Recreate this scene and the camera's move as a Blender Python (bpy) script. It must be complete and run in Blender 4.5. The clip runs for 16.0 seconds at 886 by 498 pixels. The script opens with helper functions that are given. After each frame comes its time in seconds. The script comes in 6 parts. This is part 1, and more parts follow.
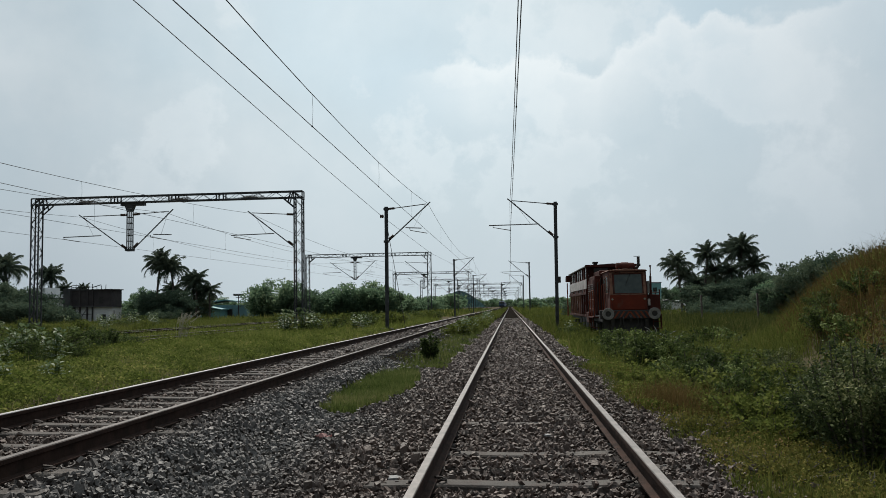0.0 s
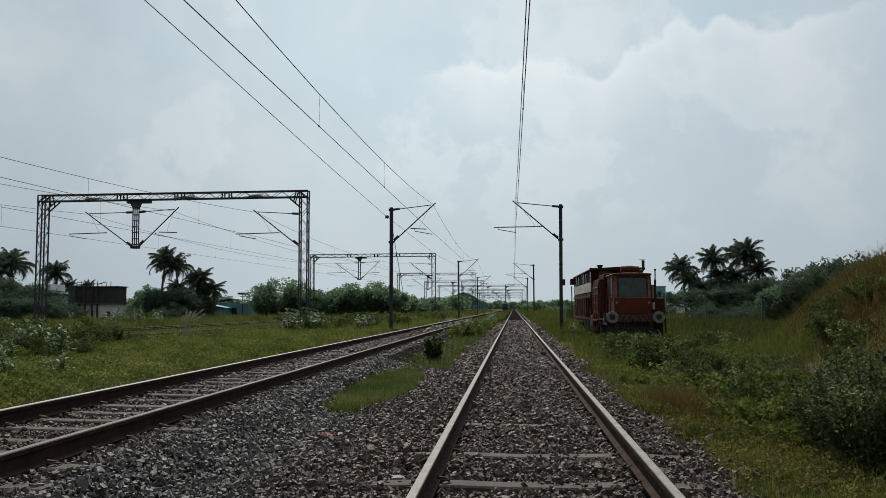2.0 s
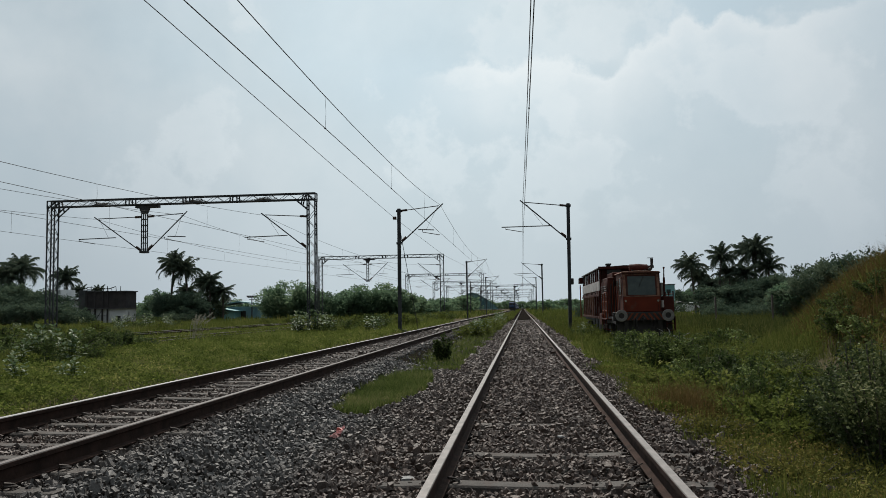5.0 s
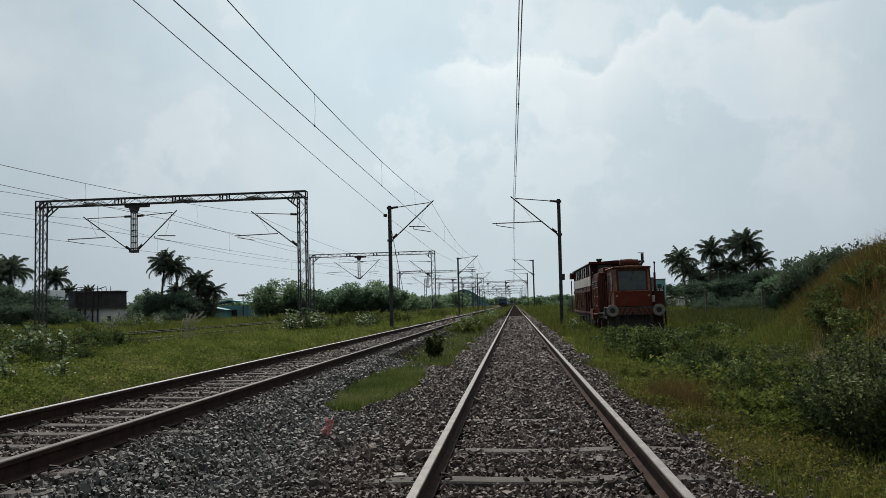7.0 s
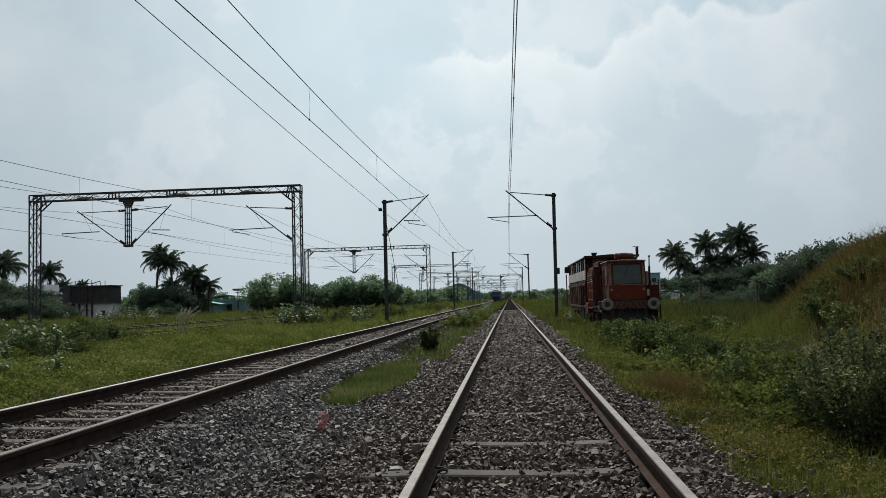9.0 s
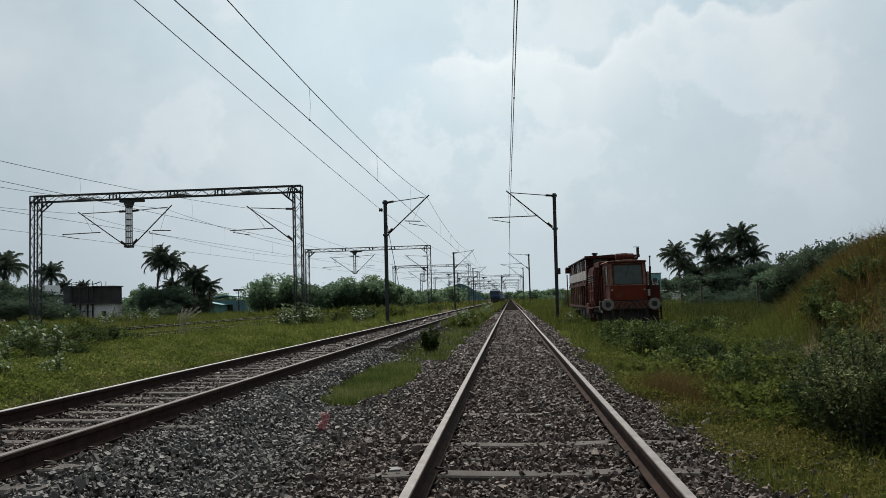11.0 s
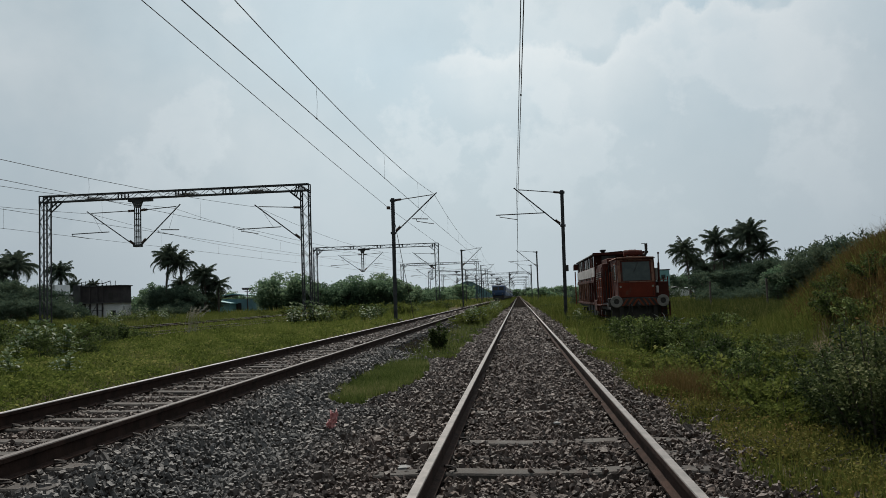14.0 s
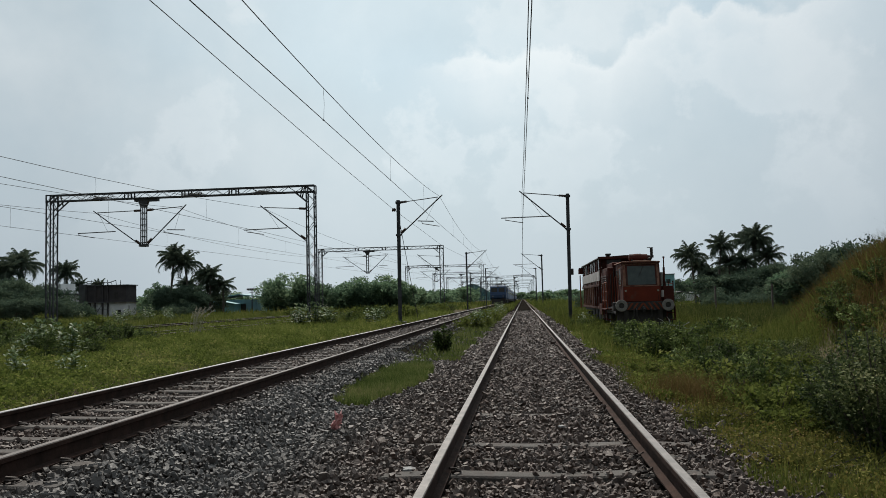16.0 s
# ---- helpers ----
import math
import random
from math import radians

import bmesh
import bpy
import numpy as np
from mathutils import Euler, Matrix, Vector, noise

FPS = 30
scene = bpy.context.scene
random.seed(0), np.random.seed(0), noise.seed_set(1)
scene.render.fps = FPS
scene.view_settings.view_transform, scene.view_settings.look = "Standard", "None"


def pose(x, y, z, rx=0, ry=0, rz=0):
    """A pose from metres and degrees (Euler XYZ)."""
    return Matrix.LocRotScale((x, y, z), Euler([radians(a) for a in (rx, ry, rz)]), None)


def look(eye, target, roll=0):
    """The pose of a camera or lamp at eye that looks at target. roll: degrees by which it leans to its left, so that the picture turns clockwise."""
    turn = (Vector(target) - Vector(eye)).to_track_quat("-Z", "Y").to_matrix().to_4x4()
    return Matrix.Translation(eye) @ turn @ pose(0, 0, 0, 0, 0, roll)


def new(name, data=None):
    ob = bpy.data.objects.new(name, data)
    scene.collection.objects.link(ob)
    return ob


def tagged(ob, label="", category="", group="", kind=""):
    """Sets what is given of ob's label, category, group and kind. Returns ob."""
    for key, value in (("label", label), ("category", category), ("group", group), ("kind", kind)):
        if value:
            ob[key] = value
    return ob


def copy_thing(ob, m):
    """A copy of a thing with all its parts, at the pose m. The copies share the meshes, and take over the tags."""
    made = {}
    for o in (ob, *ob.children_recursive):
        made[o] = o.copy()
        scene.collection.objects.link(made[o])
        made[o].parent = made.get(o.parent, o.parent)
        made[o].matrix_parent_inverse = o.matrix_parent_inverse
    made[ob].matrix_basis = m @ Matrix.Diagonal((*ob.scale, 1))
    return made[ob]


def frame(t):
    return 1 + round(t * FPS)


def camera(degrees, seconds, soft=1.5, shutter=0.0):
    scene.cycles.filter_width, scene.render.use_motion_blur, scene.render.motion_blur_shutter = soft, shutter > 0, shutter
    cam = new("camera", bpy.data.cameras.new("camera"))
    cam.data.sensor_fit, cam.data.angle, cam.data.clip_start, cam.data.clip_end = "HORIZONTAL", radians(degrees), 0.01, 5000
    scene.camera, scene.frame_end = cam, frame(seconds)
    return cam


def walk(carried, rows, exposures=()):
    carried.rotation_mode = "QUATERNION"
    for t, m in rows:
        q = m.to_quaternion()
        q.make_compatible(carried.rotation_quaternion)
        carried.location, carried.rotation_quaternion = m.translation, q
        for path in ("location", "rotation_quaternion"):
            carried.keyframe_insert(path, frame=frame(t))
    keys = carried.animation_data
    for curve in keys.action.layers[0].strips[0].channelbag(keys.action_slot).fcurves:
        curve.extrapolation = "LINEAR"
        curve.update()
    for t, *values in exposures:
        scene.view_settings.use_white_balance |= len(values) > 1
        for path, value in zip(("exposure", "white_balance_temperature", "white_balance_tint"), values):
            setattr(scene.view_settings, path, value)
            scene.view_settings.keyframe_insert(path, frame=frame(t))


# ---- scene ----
# The camera: held in the hand beside the middle of a broad-gauge track; z = 0 is that track's rail top.
cam = camera(58.0, 16.0, soft=0.52)
PATH = [
    (0.0, pose(-0.178, 0.001, 1.229, 94.148, 1.018, 4.767)),
    (0.5, pose(-0.177, -0.002, 1.225, 94.104, 0.554, 4.512)),
    (1.0, pose(-0.189, -0.002, 1.221, 94.012, 0.137, 4.561)),
    (1.5, pose(-0.186, -0.001, 1.219, 93.925, 0.253, 4.966)),
    (2.0, pose(-0.188, -0.003, 1.221, 94.249, 0.292, 5.041)),
    (2.5, pose(-0.183, -0.000, 1.218, 94.302, 0.557, 5.253)),
    (3.0, pose(-0.181, -0.001, 1.221, 94.192, 0.311, 5.093)),
    (3.5, pose(-0.181, -0.001, 1.215, 94.277, 0.545, 5.134)),
    (4.0, pose(-0.181, -0.002, 1.217, 94.448, 0.774, 5.371)),
    (6.3, pose(-0.179, -0.008, 1.221, 94.063, 0.988, 5.781)),
    (6.5, pose(-0.181, -0.006, 1.216, 94.237, 1.244, 5.535)),
    (7.0, pose(-0.170, 0.000, 1.215, 94.061, 1.546, 5.081)),
    (7.5, pose(-0.163, 0.005, 1.212, 93.742, 1.693, 4.669)),
    (8.0, pose(-0.167, 0.001, 1.218, 93.919, 1.552, 4.935)),
    (8.5, pose(-0.175, 0.006, 1.216, 93.766, 1.700, 5.073)),
    (9.0, pose(-0.175, -0.000, 1.213, 93.628, 1.618, 4.724)),
    (11.5, pose(-0.167, 0.014, 1.215, 93.662, 1.697, 4.840)),
    (12.0, pose(-0.173, 0.019, 1.212, 93.481, 1.781, 5.132)),
    (12.5, pose(-0.173, 0.013, 1.216, 93.558, 1.979, 5.413)),
    (13.0, pose(-0.166, 0.007, 1.216, 93.867, 1.941, 5.282)),
    (13.5, pose(-0.165, 0.011, 1.206, 93.329, 1.821, 5.267)),
    (14.0, pose(-0.165, 0.018, 1.217, 93.499, 1.944, 5.364)),
    (14.5, pose(-0.177, 0.019, 1.216, 93.543, 2.002, 5.292)),
    (15.0, pose(-0.179, 0.018, 1.214, 93.416, 1.390, 5.285)),
    (15.5, pose(-0.182, 0.011, 1.212, 93.301, 1.241, 5.416)),
    (16.0, pose(-0.181, 0.008, 1.215, 93.685, 1.416, 5.675)),
]
walk(cam, PATH, exposures=[(0.0, -0.04), (1.5, -0.08), (2.0, -0.14), (2.5, -0.11), (3.5, -0.06), (4.0, -0.15), (6.5, -0.03), (7.5, -0.08), (8.0, -0.13), (8.5, -0.08), (9.0, -0.05), (12.0, -0.03), (13.0, -0.01), (13.5, 0.07), (14.0, -0.18), (14.5, 0.04), (15.5, 0.05), (16.0, -0.03)])

# ---- world and light: hazy, cloudy midday, sun high ahead ----
SUN_ELEV, SUN_AZ = radians(52), radians(-14)   # azimuth from +y towards +x


def build_world():
    w = bpy.data.worlds.new("sky")
    scene.world = w
    w.use_nodes = True
    n, l = w.node_tree.nodes, w.node_tree.links
    n.clear()

    def node(kind, **kw):
        o = n.new(kind)
        for k, v in kw.items():
            if k == "operation":
                o.operation = v
            elif k == "noise":
                o.inputs["Scale"].default_value, o.inputs["Detail"].default_value, o.inputs["Roughness"].default_value = v
            else:
                o.inputs[int(k[1:])].default_value = v
        return o

    def math_(op, a, b=None):
        o = n.new("ShaderNodeMath")
        o.operation = op
        for i, v in enumerate((a, b)):
            if v is None:
                continue
            if isinstance(v, (int, float)):
                o.inputs[i].default_value = v
            else:
                l.new(v, o.inputs[i])
        return o.outputs[0]

    def ramp(src, stops):
        o = n.new("ShaderNodeValToRGB")
        e = o.color_ramp.elements
        while len(e) < len(stops):
            e.new(0.5)
        for k, (p, c) in zip(e, stops):
            k.position, k.color = p, (*c, 1)
        l.new(src, o.inputs[0])
        return o.outputs[0]

    def mix(f, a, b, kind="MIX"):
        o = n.new("ShaderNodeMix")
        o.data_type, o.blend_type = "RGBA", kind
        for i, v in ((0, f), (6, a), (7, b)):
            if isinstance(v, (int, float)):
                o.inputs[i].default_value = v
            elif isinstance(v, tuple):
                o.inputs[i].default_value = v
            else:
                l.new(v, o.inputs[i])
        return o.outputs[2]

    co = n.new("ShaderNodeTexCoord").outputs["Generated"]
    xyz = n.new("ShaderNodeSeparateXYZ")
    l.new(co, xyz.inputs[0])
    x, y, z = xyz.outputs
    sky = n.new("ShaderNodeTexSky")
    sky.sky_type, sky.sun_disc = "NISHITA", False
    sky.sun_elevation, sky.sun_rotation = SUN_ELEV, SUN_AZ
    sky.air_density, sky.dust_density, sky.ozone_density = 1.0, 3.0, 1.5
    scaled = mix(1.0, sky.outputs[0], (0.10, 0.10, 0.10, 1), "MULTIPLY")
    # cloud layers: soft veil, and a cumulus bank with a crisp upper edge
    veil = n.new("ShaderNodeTexNoise")
    veil.inputs["Scale"].default_value, veil.inputs["Detail"].default_value = 3.2, 6
    l.new(co, veil.inputs["Vector"])
    puff = n.new("ShaderNodeTexNoise")
    puff.inputs["Scale"].default_value, puff.inputs["Detail"].default_value, puff.inputs["Roughness"].default_value = 9.0, 8, 0.56
    l.new(co, puff.inputs["Vector"])
    ay = math_("MAXIMUM", math_("ABSOLUTE", y), 0.15)
    u, v = math_("DIVIDE", x, ay), math_("DIVIDE", z, ay)
    # bank top: two billows, the higher one to the right
    heights = ((-0.30, 0.20), (-0.17, 0.30), (-0.06, 0.318), (-0.022, 0.302), (0.0, 0.306), (0.022, 0.318), (0.045, 0.306), (0.085, 0.300), (0.115, 0.285), (0.145, 0.318), (0.17, 0.338),
               (0.21, 0.356), (0.235, 0.345), (0.26, 0.362), (0.30, 0.352), (0.33, 0.338), (0.40, 0.37), (0.55, 0.40))
    line_ = ramp(math_("ADD", math_("MULTIPLY", u, 0.5), 0.5), [(0.5 + 0.5 * a, (h, h, h)) for a, h in heights])
    fray = n.new("ShaderNodeTexNoise")
    fray.inputs["Scale"].default_value, fray.inputs["Detail"].default_value, fray.inputs["Roughness"].default_value = 22.0, 7, 0.6
    l.new(co, fray.inputs["Vector"])
    top = math_("ADD", line_, math_("MULTIPLY", math_("SUBTRACT", puff.outputs["Fac"], 0.5), 0.05))
    top = math_("ADD", top, math_("MULTIPLY", math_("SUBTRACT", fray.outputs["Fac"], 0.5), 0.07))
    depth = math_("SUBTRACT", top, v)
    edge = ramp(math_("ADD", math_("MULTIPLY", depth, 4.0), 0.5),
                [(0.0, (0, 0, 0)), (0.485, (0.0, 0.0, 0.0)), (0.53, (1, 1, 1)), (0.60, (0.7, 0.7, 0.7)), (0.85, (0.15, 0.15, 0.15)), (1.0, (0, 0, 0))])
    gap = mix(0.62, scaled, (0.60, 0.79, 0.84, 1))
    lumps = math_("ADD", math_("MULTIPLY", veil.outputs["Fac"], 0.62), math_("MULTIPLY", puff.outputs["Fac"], 0.38))
    haze = ramp(lumps, [(0.33, (0.47, 0.575, 0.63)), (0.5, (0.585, 0.68, 0.725)), (0.68, (0.73, 0.80, 0.825))])
    col = mix(ramp(veil.outputs["Fac"], [(0.36, (0.5, 0.5, 0.5)), (0.6, (0.95, 0.95, 0.95))]), gap, haze)
    low = ramp(z, [(0.0, (1, 1, 1)), (0.30, (0.0, 0.0, 0.0))])
    col = mix(low, col, (0.50, 0.575, 0.62, 1))
    # looser puffs with one clear edge, over the whole sky
    tuft = n.new("ShaderNodeTexNoise")
    tuft.inputs["Scale"].default_value, tuft.inputs["Detail"].default_value, tuft.inputs["Roughness"].default_value = 4.6, 9, 0.6
    l.new(co, tuft.inputs["Vector"])
    puffs = ramp(tuft.outputs["Fac"], [(0.0, (0.0, 0.0, 0.0)), (0.515, (0.0, 0.0, 0.0)), (0.555, (0.46, 0.46, 0.46)), (0.62, (0.28, 0.28, 0.28)), (0.72, (0.45, 0.45, 0.45))])
    high = ramp(z, [(0.06, (0, 0, 0)), (0.2, (1, 1, 1))])
    col = mix(mix(1.0, puffs, high, "MULTIPLY"), col, (0.72, 0.79, 0.82, 1))
    right_only = ramp(math_("ADD", u, 0.5), [(0.36, (0, 0, 0)), (0.46, (0.9, 0.9, 0.9)), (0.85, (0.8, 0.8, 0.8)), (1.0, (0.1, 0.1, 0.1))])
    col = mix(mix(1.0, edge, right_only, "MULTIPLY"), col, (0.78, 0.84, 0.86, 1))
    side = ramp(math_("ADD", math_("MULTIPLY", u, 0.5), 0.5), [(0.2, (0.88, 0.89, 0.91)), (0.38, (1.14, 1.14, 1.14)), (0.5, (1.13, 1.13, 1.13)), (0.72, (0.92, 0.925, 0.945))])
    col = mix(1.0, col, side, "MULTIPLY")
    # hazy air is brighter on the sun's side
    dot = n.new("ShaderNodeVectorMath")
    dot.operation = "DOT_PRODUCT"
    l.new(co, dot.inputs[0])
    dot.inputs[1].default_value = (math.sin(SUN_AZ) * math.cos(SUN_ELEV), math.cos(SUN_AZ) * math.cos(SUN_ELEV), math.sin(SUN_ELEV))
    glow = ramp(math_("ADD", math_("MULTIPLY", dot.outputs["Value"], 0.5), 0.5), [(0.1, (0.21, 0.21, 0.21)), (0.5, (0.45, 0.45, 0.45)), (0.78, (1, 1, 1)), (1.0, (1, 1, 1))])
    col = mix(1.0, col, glow, "MULTIPLY")
    bg = n.new("ShaderNodeBackground")
    l.new(col, bg.inputs[0])
    bg.inputs[1].default_value = 1.0
    out = n.new("ShaderNodeOutputWorld")
    l.new(bg.outputs[0], out.inputs[0])


build_world()
sun = bpy.data.lights.new("sun", "SUN")
sun.energy, sun.angle, sun.color = 4.2, radians(1.2), (1.0, 0.95, 0.86)
sun_ob = new("sun", sun)
d = Vector((math.sin(SUN_AZ) * math.cos(SUN_ELEV), math.cos(SUN_AZ) * math.cos(SUN_ELEV), math.sin(SUN_ELEV)))
sun_ob.matrix_world = look(d * 100, (0, 0, 0))
scene.view_settings.exposure = 0.0

# ---- materials ----


def mat(name, c1, c2, scale=4.0, rough=0.8, metal=0.0, bump=0.3, fine=40.0, rand=0.0, island=0.0, dirt=None, spec=0.5):
    """Two colours mixed by noise, finer grain on top, relief, and per-piece variation."""
    m = bpy.data.materials.new(name)
    m.use_nodes = True
    n, l = m.node_tree.nodes, m.node_tree.links
    b = n["Principled BSDF"]
    tc = n.new("ShaderNodeTexCoord")
    big, small = n.new("ShaderNodeTexNoise"), n.new("ShaderNodeTexNoise")
    for t, s, dt in ((big, scale, 5), (small, fine, 3)):
        t.inputs["Scale"].default_value, t.inputs["Detail"].default_value = s, dt
        l.new(tc.outputs["Object"], t.inputs["Vector"])
    r = n.new("ShaderNodeValToRGB")
    r.color_ramp.elements[0].position, r.color_ramp.elements[1].position = 0.35, 0.65
    r.color_ramp.elements[0].color, r.color_ramp.elements[1].color = (*c1, 1), (*c2, 1)
    l.new(big.outputs["Fac"], r.inputs[0])
    col = r.outputs[0]

    def scaled(col, src, lo, hi):
        mr = n.new("ShaderNodeMapRange")
        mr.inputs[3].default_value, mr.inputs[4].default_value = lo, hi
        l.new(src, mr.inputs[0])
        mx = n.new("ShaderNodeMix")
        mx.data_type, mx.blend_type = "RGBA", "MULTIPLY"
        mx.inputs[0].default_value = 1
        l.new(col, mx.inputs[6])
        l.new(mr.outputs[0], mx.inputs[7])
        return mx.outputs[2]
    col = scaled(col, small.outputs["Fac"], 0.7, 1.3)
    if rand:
        col = scaled(col, n.new("ShaderNodeObjectInfo").outputs["Random"], 1 - rand, 1 + rand)
    if island:
        col = scaled(col, n.new("ShaderNodeNewGeometry").outputs["Random Per Island"], 1 - island, 1 + island)
    if dirt:
        dn = n.new("ShaderNodeTexNoise")
        dn.inputs["Scale"].default_value, dn.inputs["Detail"].default_value = dirt[1], 7
        l.new(tc.outputs["Object"], dn.inputs["Vector"])
        dr = n.new("ShaderNodeValToRGB")
        dr.color_ramp.elements[0].position, dr.color_ramp.elements[1].position = dirt[2], dirt[2] + 0.12
        l.new(dn.outputs["Fac"], dr.inputs[0])
        mx = n.new("ShaderNodeMix")
        mx.data_type = "RGBA"
        mx.inputs[7].default_value = (*dirt[0], 1)
        l.new(dr.outputs[0], mx.inputs[0])
        l.new(col, mx.inputs[6])
        col = mx.outputs[2]
    l.new(col, b.inputs["Base Color"])
    b.inputs["Roughness"].default_value, b.inputs["Metallic"].default_value = rough, metal
    b.inputs["Specular IOR Level"].default_value = spec
    if bump:
        bp = n.new("ShaderNodeBump")
        bp.inputs["Strength"].default_value, bp.inputs["Distance"].default_value = bump, 0.02
        l.new(small.outputs["Fac"], bp.inputs["Height"])
        l.new(bp.outputs[0], b.inputs["Normal"])
    return m


def leaf_mat(name, stops, trans=0.35, scale=0.5, rough=0.8, spec=0.02):
    """Foliage: colour by piece and by patch, light passing through."""
    m = bpy.data.materials.new(name)
    m.use_nodes = True
    n, l = m.node_tree.nodes, m.node_tree.links
    b = n["Principled BSDF"]
    out = n["Material Output"]
    g = n.new("ShaderNodeNewGeometry")
    big = n.new("ShaderNodeTexNoise")
    big.inputs["Scale"].default_value, big.inputs["Detail"].default_value = scale, 4
    l.new(g.outputs["Position"], big.inputs["Vector"])
    ad = n.new("ShaderNodeMath")
    ad.operation = "MULTIPLY_ADD"
    l.new(g.outputs["Random Per Island"], ad.inputs[0])
    ad.inputs[1].default_value = 0.62
    sc = n.new("ShaderNodeMath")
    sc.operation = "MULTIPLY_ADD"
    l.new(big.outputs["Fac"], sc.inputs[0])
    sc.inputs[1].default_value, sc.inputs[2].default_value = 1.6, -0.62
    l.new(sc.outputs[0], ad.inputs[2])
    r = n.new("ShaderNodeValToRGB")
    e = r.color_ramp.elements
    while len(e) < len(stops):
        e.new(0.5)
    for k, (p, c) in zip(e, stops):
        k.position, k.color = p, (*c, 1)
    l.new(ad.outputs[0], r.inputs[0])
    l.new(r.outputs[0], b.inputs["Base Color"])
    b.inputs["Roughness"].default_value = rough
    b.inputs["Specular IOR Level"].default_value = spec
    t = n.new("ShaderNodeBsdfTranslucent")
    l.new(r.outputs[0], t.inputs["Color"])
    mx = n.new("ShaderNodeMixShader")
    mx.inputs[0].default_value = trans
    l.new(b.outputs[0], mx.inputs[1])
    l.new(t.outputs[0], mx.inputs[2])
    l.new(mx.outputs[0], out.inputs["Surface"])
    return m


M = {}
M["soil"] = mat("soil", (0.045, 0.038, 0.026), (0.09, 0.075, 0.045), 0.6, 0.95, bump=0.8, fine=9, spec=0.03)
# near black: the shade in the gaps between stones, put into the colour
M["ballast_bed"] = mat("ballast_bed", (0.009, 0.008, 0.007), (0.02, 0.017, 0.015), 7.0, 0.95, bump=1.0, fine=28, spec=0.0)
M["concrete"] = mat("sleeper_concrete", (0.045, 0.037, 0.032), (0.085, 0.073, 0.065), 3.0, 0.9, bump=0.35, fine=60, rand=0.2, dirt=((0.05, 0.036, 0.03), 5.0, 0.52))
M["rail_side"] = mat("rail_side", (0.022, 0.013, 0.010), (0.045, 0.025, 0.019), 6.0, 0.9, bump=0.3, fine=50, spec=0.12)
M["rail_head"] = mat("rail_head", (0.24, 0.225, 0.215), (0.34, 0.32, 0.31), 4.0, 0.48, 0.5, bump=0.05, fine=30)
M["rail_head_dull"] = mat("rail_head_dull", (0.13, 0.12, 0.113), (0.20, 0.18, 0.17), 5.0, 0.6, 0.3, bump=0.1, fine=30, spec=0.3)
# darker than rail_head, for the running line's nearer rail
M["rail_head_darker"] = mat("rail_head_darker", (0.075, 0.064, 0.058), (0.12, 0.10, 0.092), 5.0, 0.6, 0.3, bump=0.1, fine=30, spec=0.3)
M["clip"] = mat("clip_steel", (0.02, 0.014, 0.012), (0.04, 0.026, 0.02), 20, 0.7, 0.3, bump=0.1)
M["steel"] = mat("galvanised_steel", (0.022, 0.024, 0.027), (0.048, 0.052, 0.056), 3.0, 0.65, 0.2, bump=0.1, fine=30)
M["wire"] = mat("wire_copper", (0.03, 0.03, 0.032), (0.05, 0.05, 0.05), 3.0, 0.55, 0.3, bump=0)
M["insulator"] = mat("insulator_glaze", (0.05, 0.03, 0.025), (0.08, 0.05, 0.04), 10, 0.3, bump=0)
M["red_paint"] = mat("faded_red_paint", (0.1105, 0.0179, 0.0085), (0.1487, 0.0247, 0.0110), 2.2, 0.7, spec=0.2, bump=0.15, fine=25, dirt=((0.10, 0.04, 0.028), 3.0, 0.57))
M["red_dark"] = mat("dark_red_paint", (0.0408, 0.0093, 0.0059), (0.0680, 0.0145, 0.0093), 2.5, 0.75, spec=0.2, bump=0.15, fine=25, dirt=((0.05, 0.026, 0.02), 4.0, 0.55))
M["maroon"] = mat("weathered_maroon", (0.0595, 0.0153, 0.0102), (0.0892, 0.0221, 0.0145), 2.2, 0.75, bump=0.15, fine=25, dirt=((0.05, 0.022, 0.016), 3.5, 0.55), spec=0.2)
M["orange_trim"] = mat("orange_trim", (0.1530, 0.0357, 0.0170), (0.1955, 0.0510, 0.0255), 4.0, 0.7, spec=0.2, bump=0.1, dirt=((0.15, 0.06, 0.04), 4.0, 0.6))
M["white_panel"] = mat("weathered_white_panel", (0.36, 0.33, 0.31), (0.52, 0.48, 0.46), 2.0, 0.6, bump=0.1, dirt=((0.25, 0.18, 0.15), 3.0, 0.6))
M["under"] = mat("oily_black_steel", (0.014, 0.012, 0.011), (0.03, 0.025, 0.022), 6.0, 0.7, bump=0.2)
M["rubber"] = mat("grey_rubber", (0.14, 0.13, 0.12), (0.21, 0.195, 0.18), 8.0, 0.85, bump=0.1)
M["glass_dark"] = mat("dusty_glass", (0.028, 0.04, 0.038), (0.05, 0.065, 0.06), 3.0, 0.22, bump=0.02)
M["loco_blue"] = mat("loco_blue", (0.024, 0.05, 0.105), (0.034, 0.068, 0.14), 1.0, 0.75, bump=0)
M["coach_blue"] = mat("coach_blue", (0.045, 0.08, 0.18), (0.06, 0.11, 0.23), 1.0, 0.5, bump=0)
M["coach_roof"] = mat("coach_roof", (0.13, 0.14, 0.15), (0.2, 0.2, 0.21), 1.0, 0.7, bump=0)
M["cream"] = mat("cream_band", (0.35, 0.36, 0.34), (0.42, 0.42, 0.4), 1.0, 0.6, bump=0)
M["lamp"] = mat("lamp_glass", (0.22, 0.2, 0.17), (0.3, 0.28, 0.24), 1.0, 0.2, bump=0)
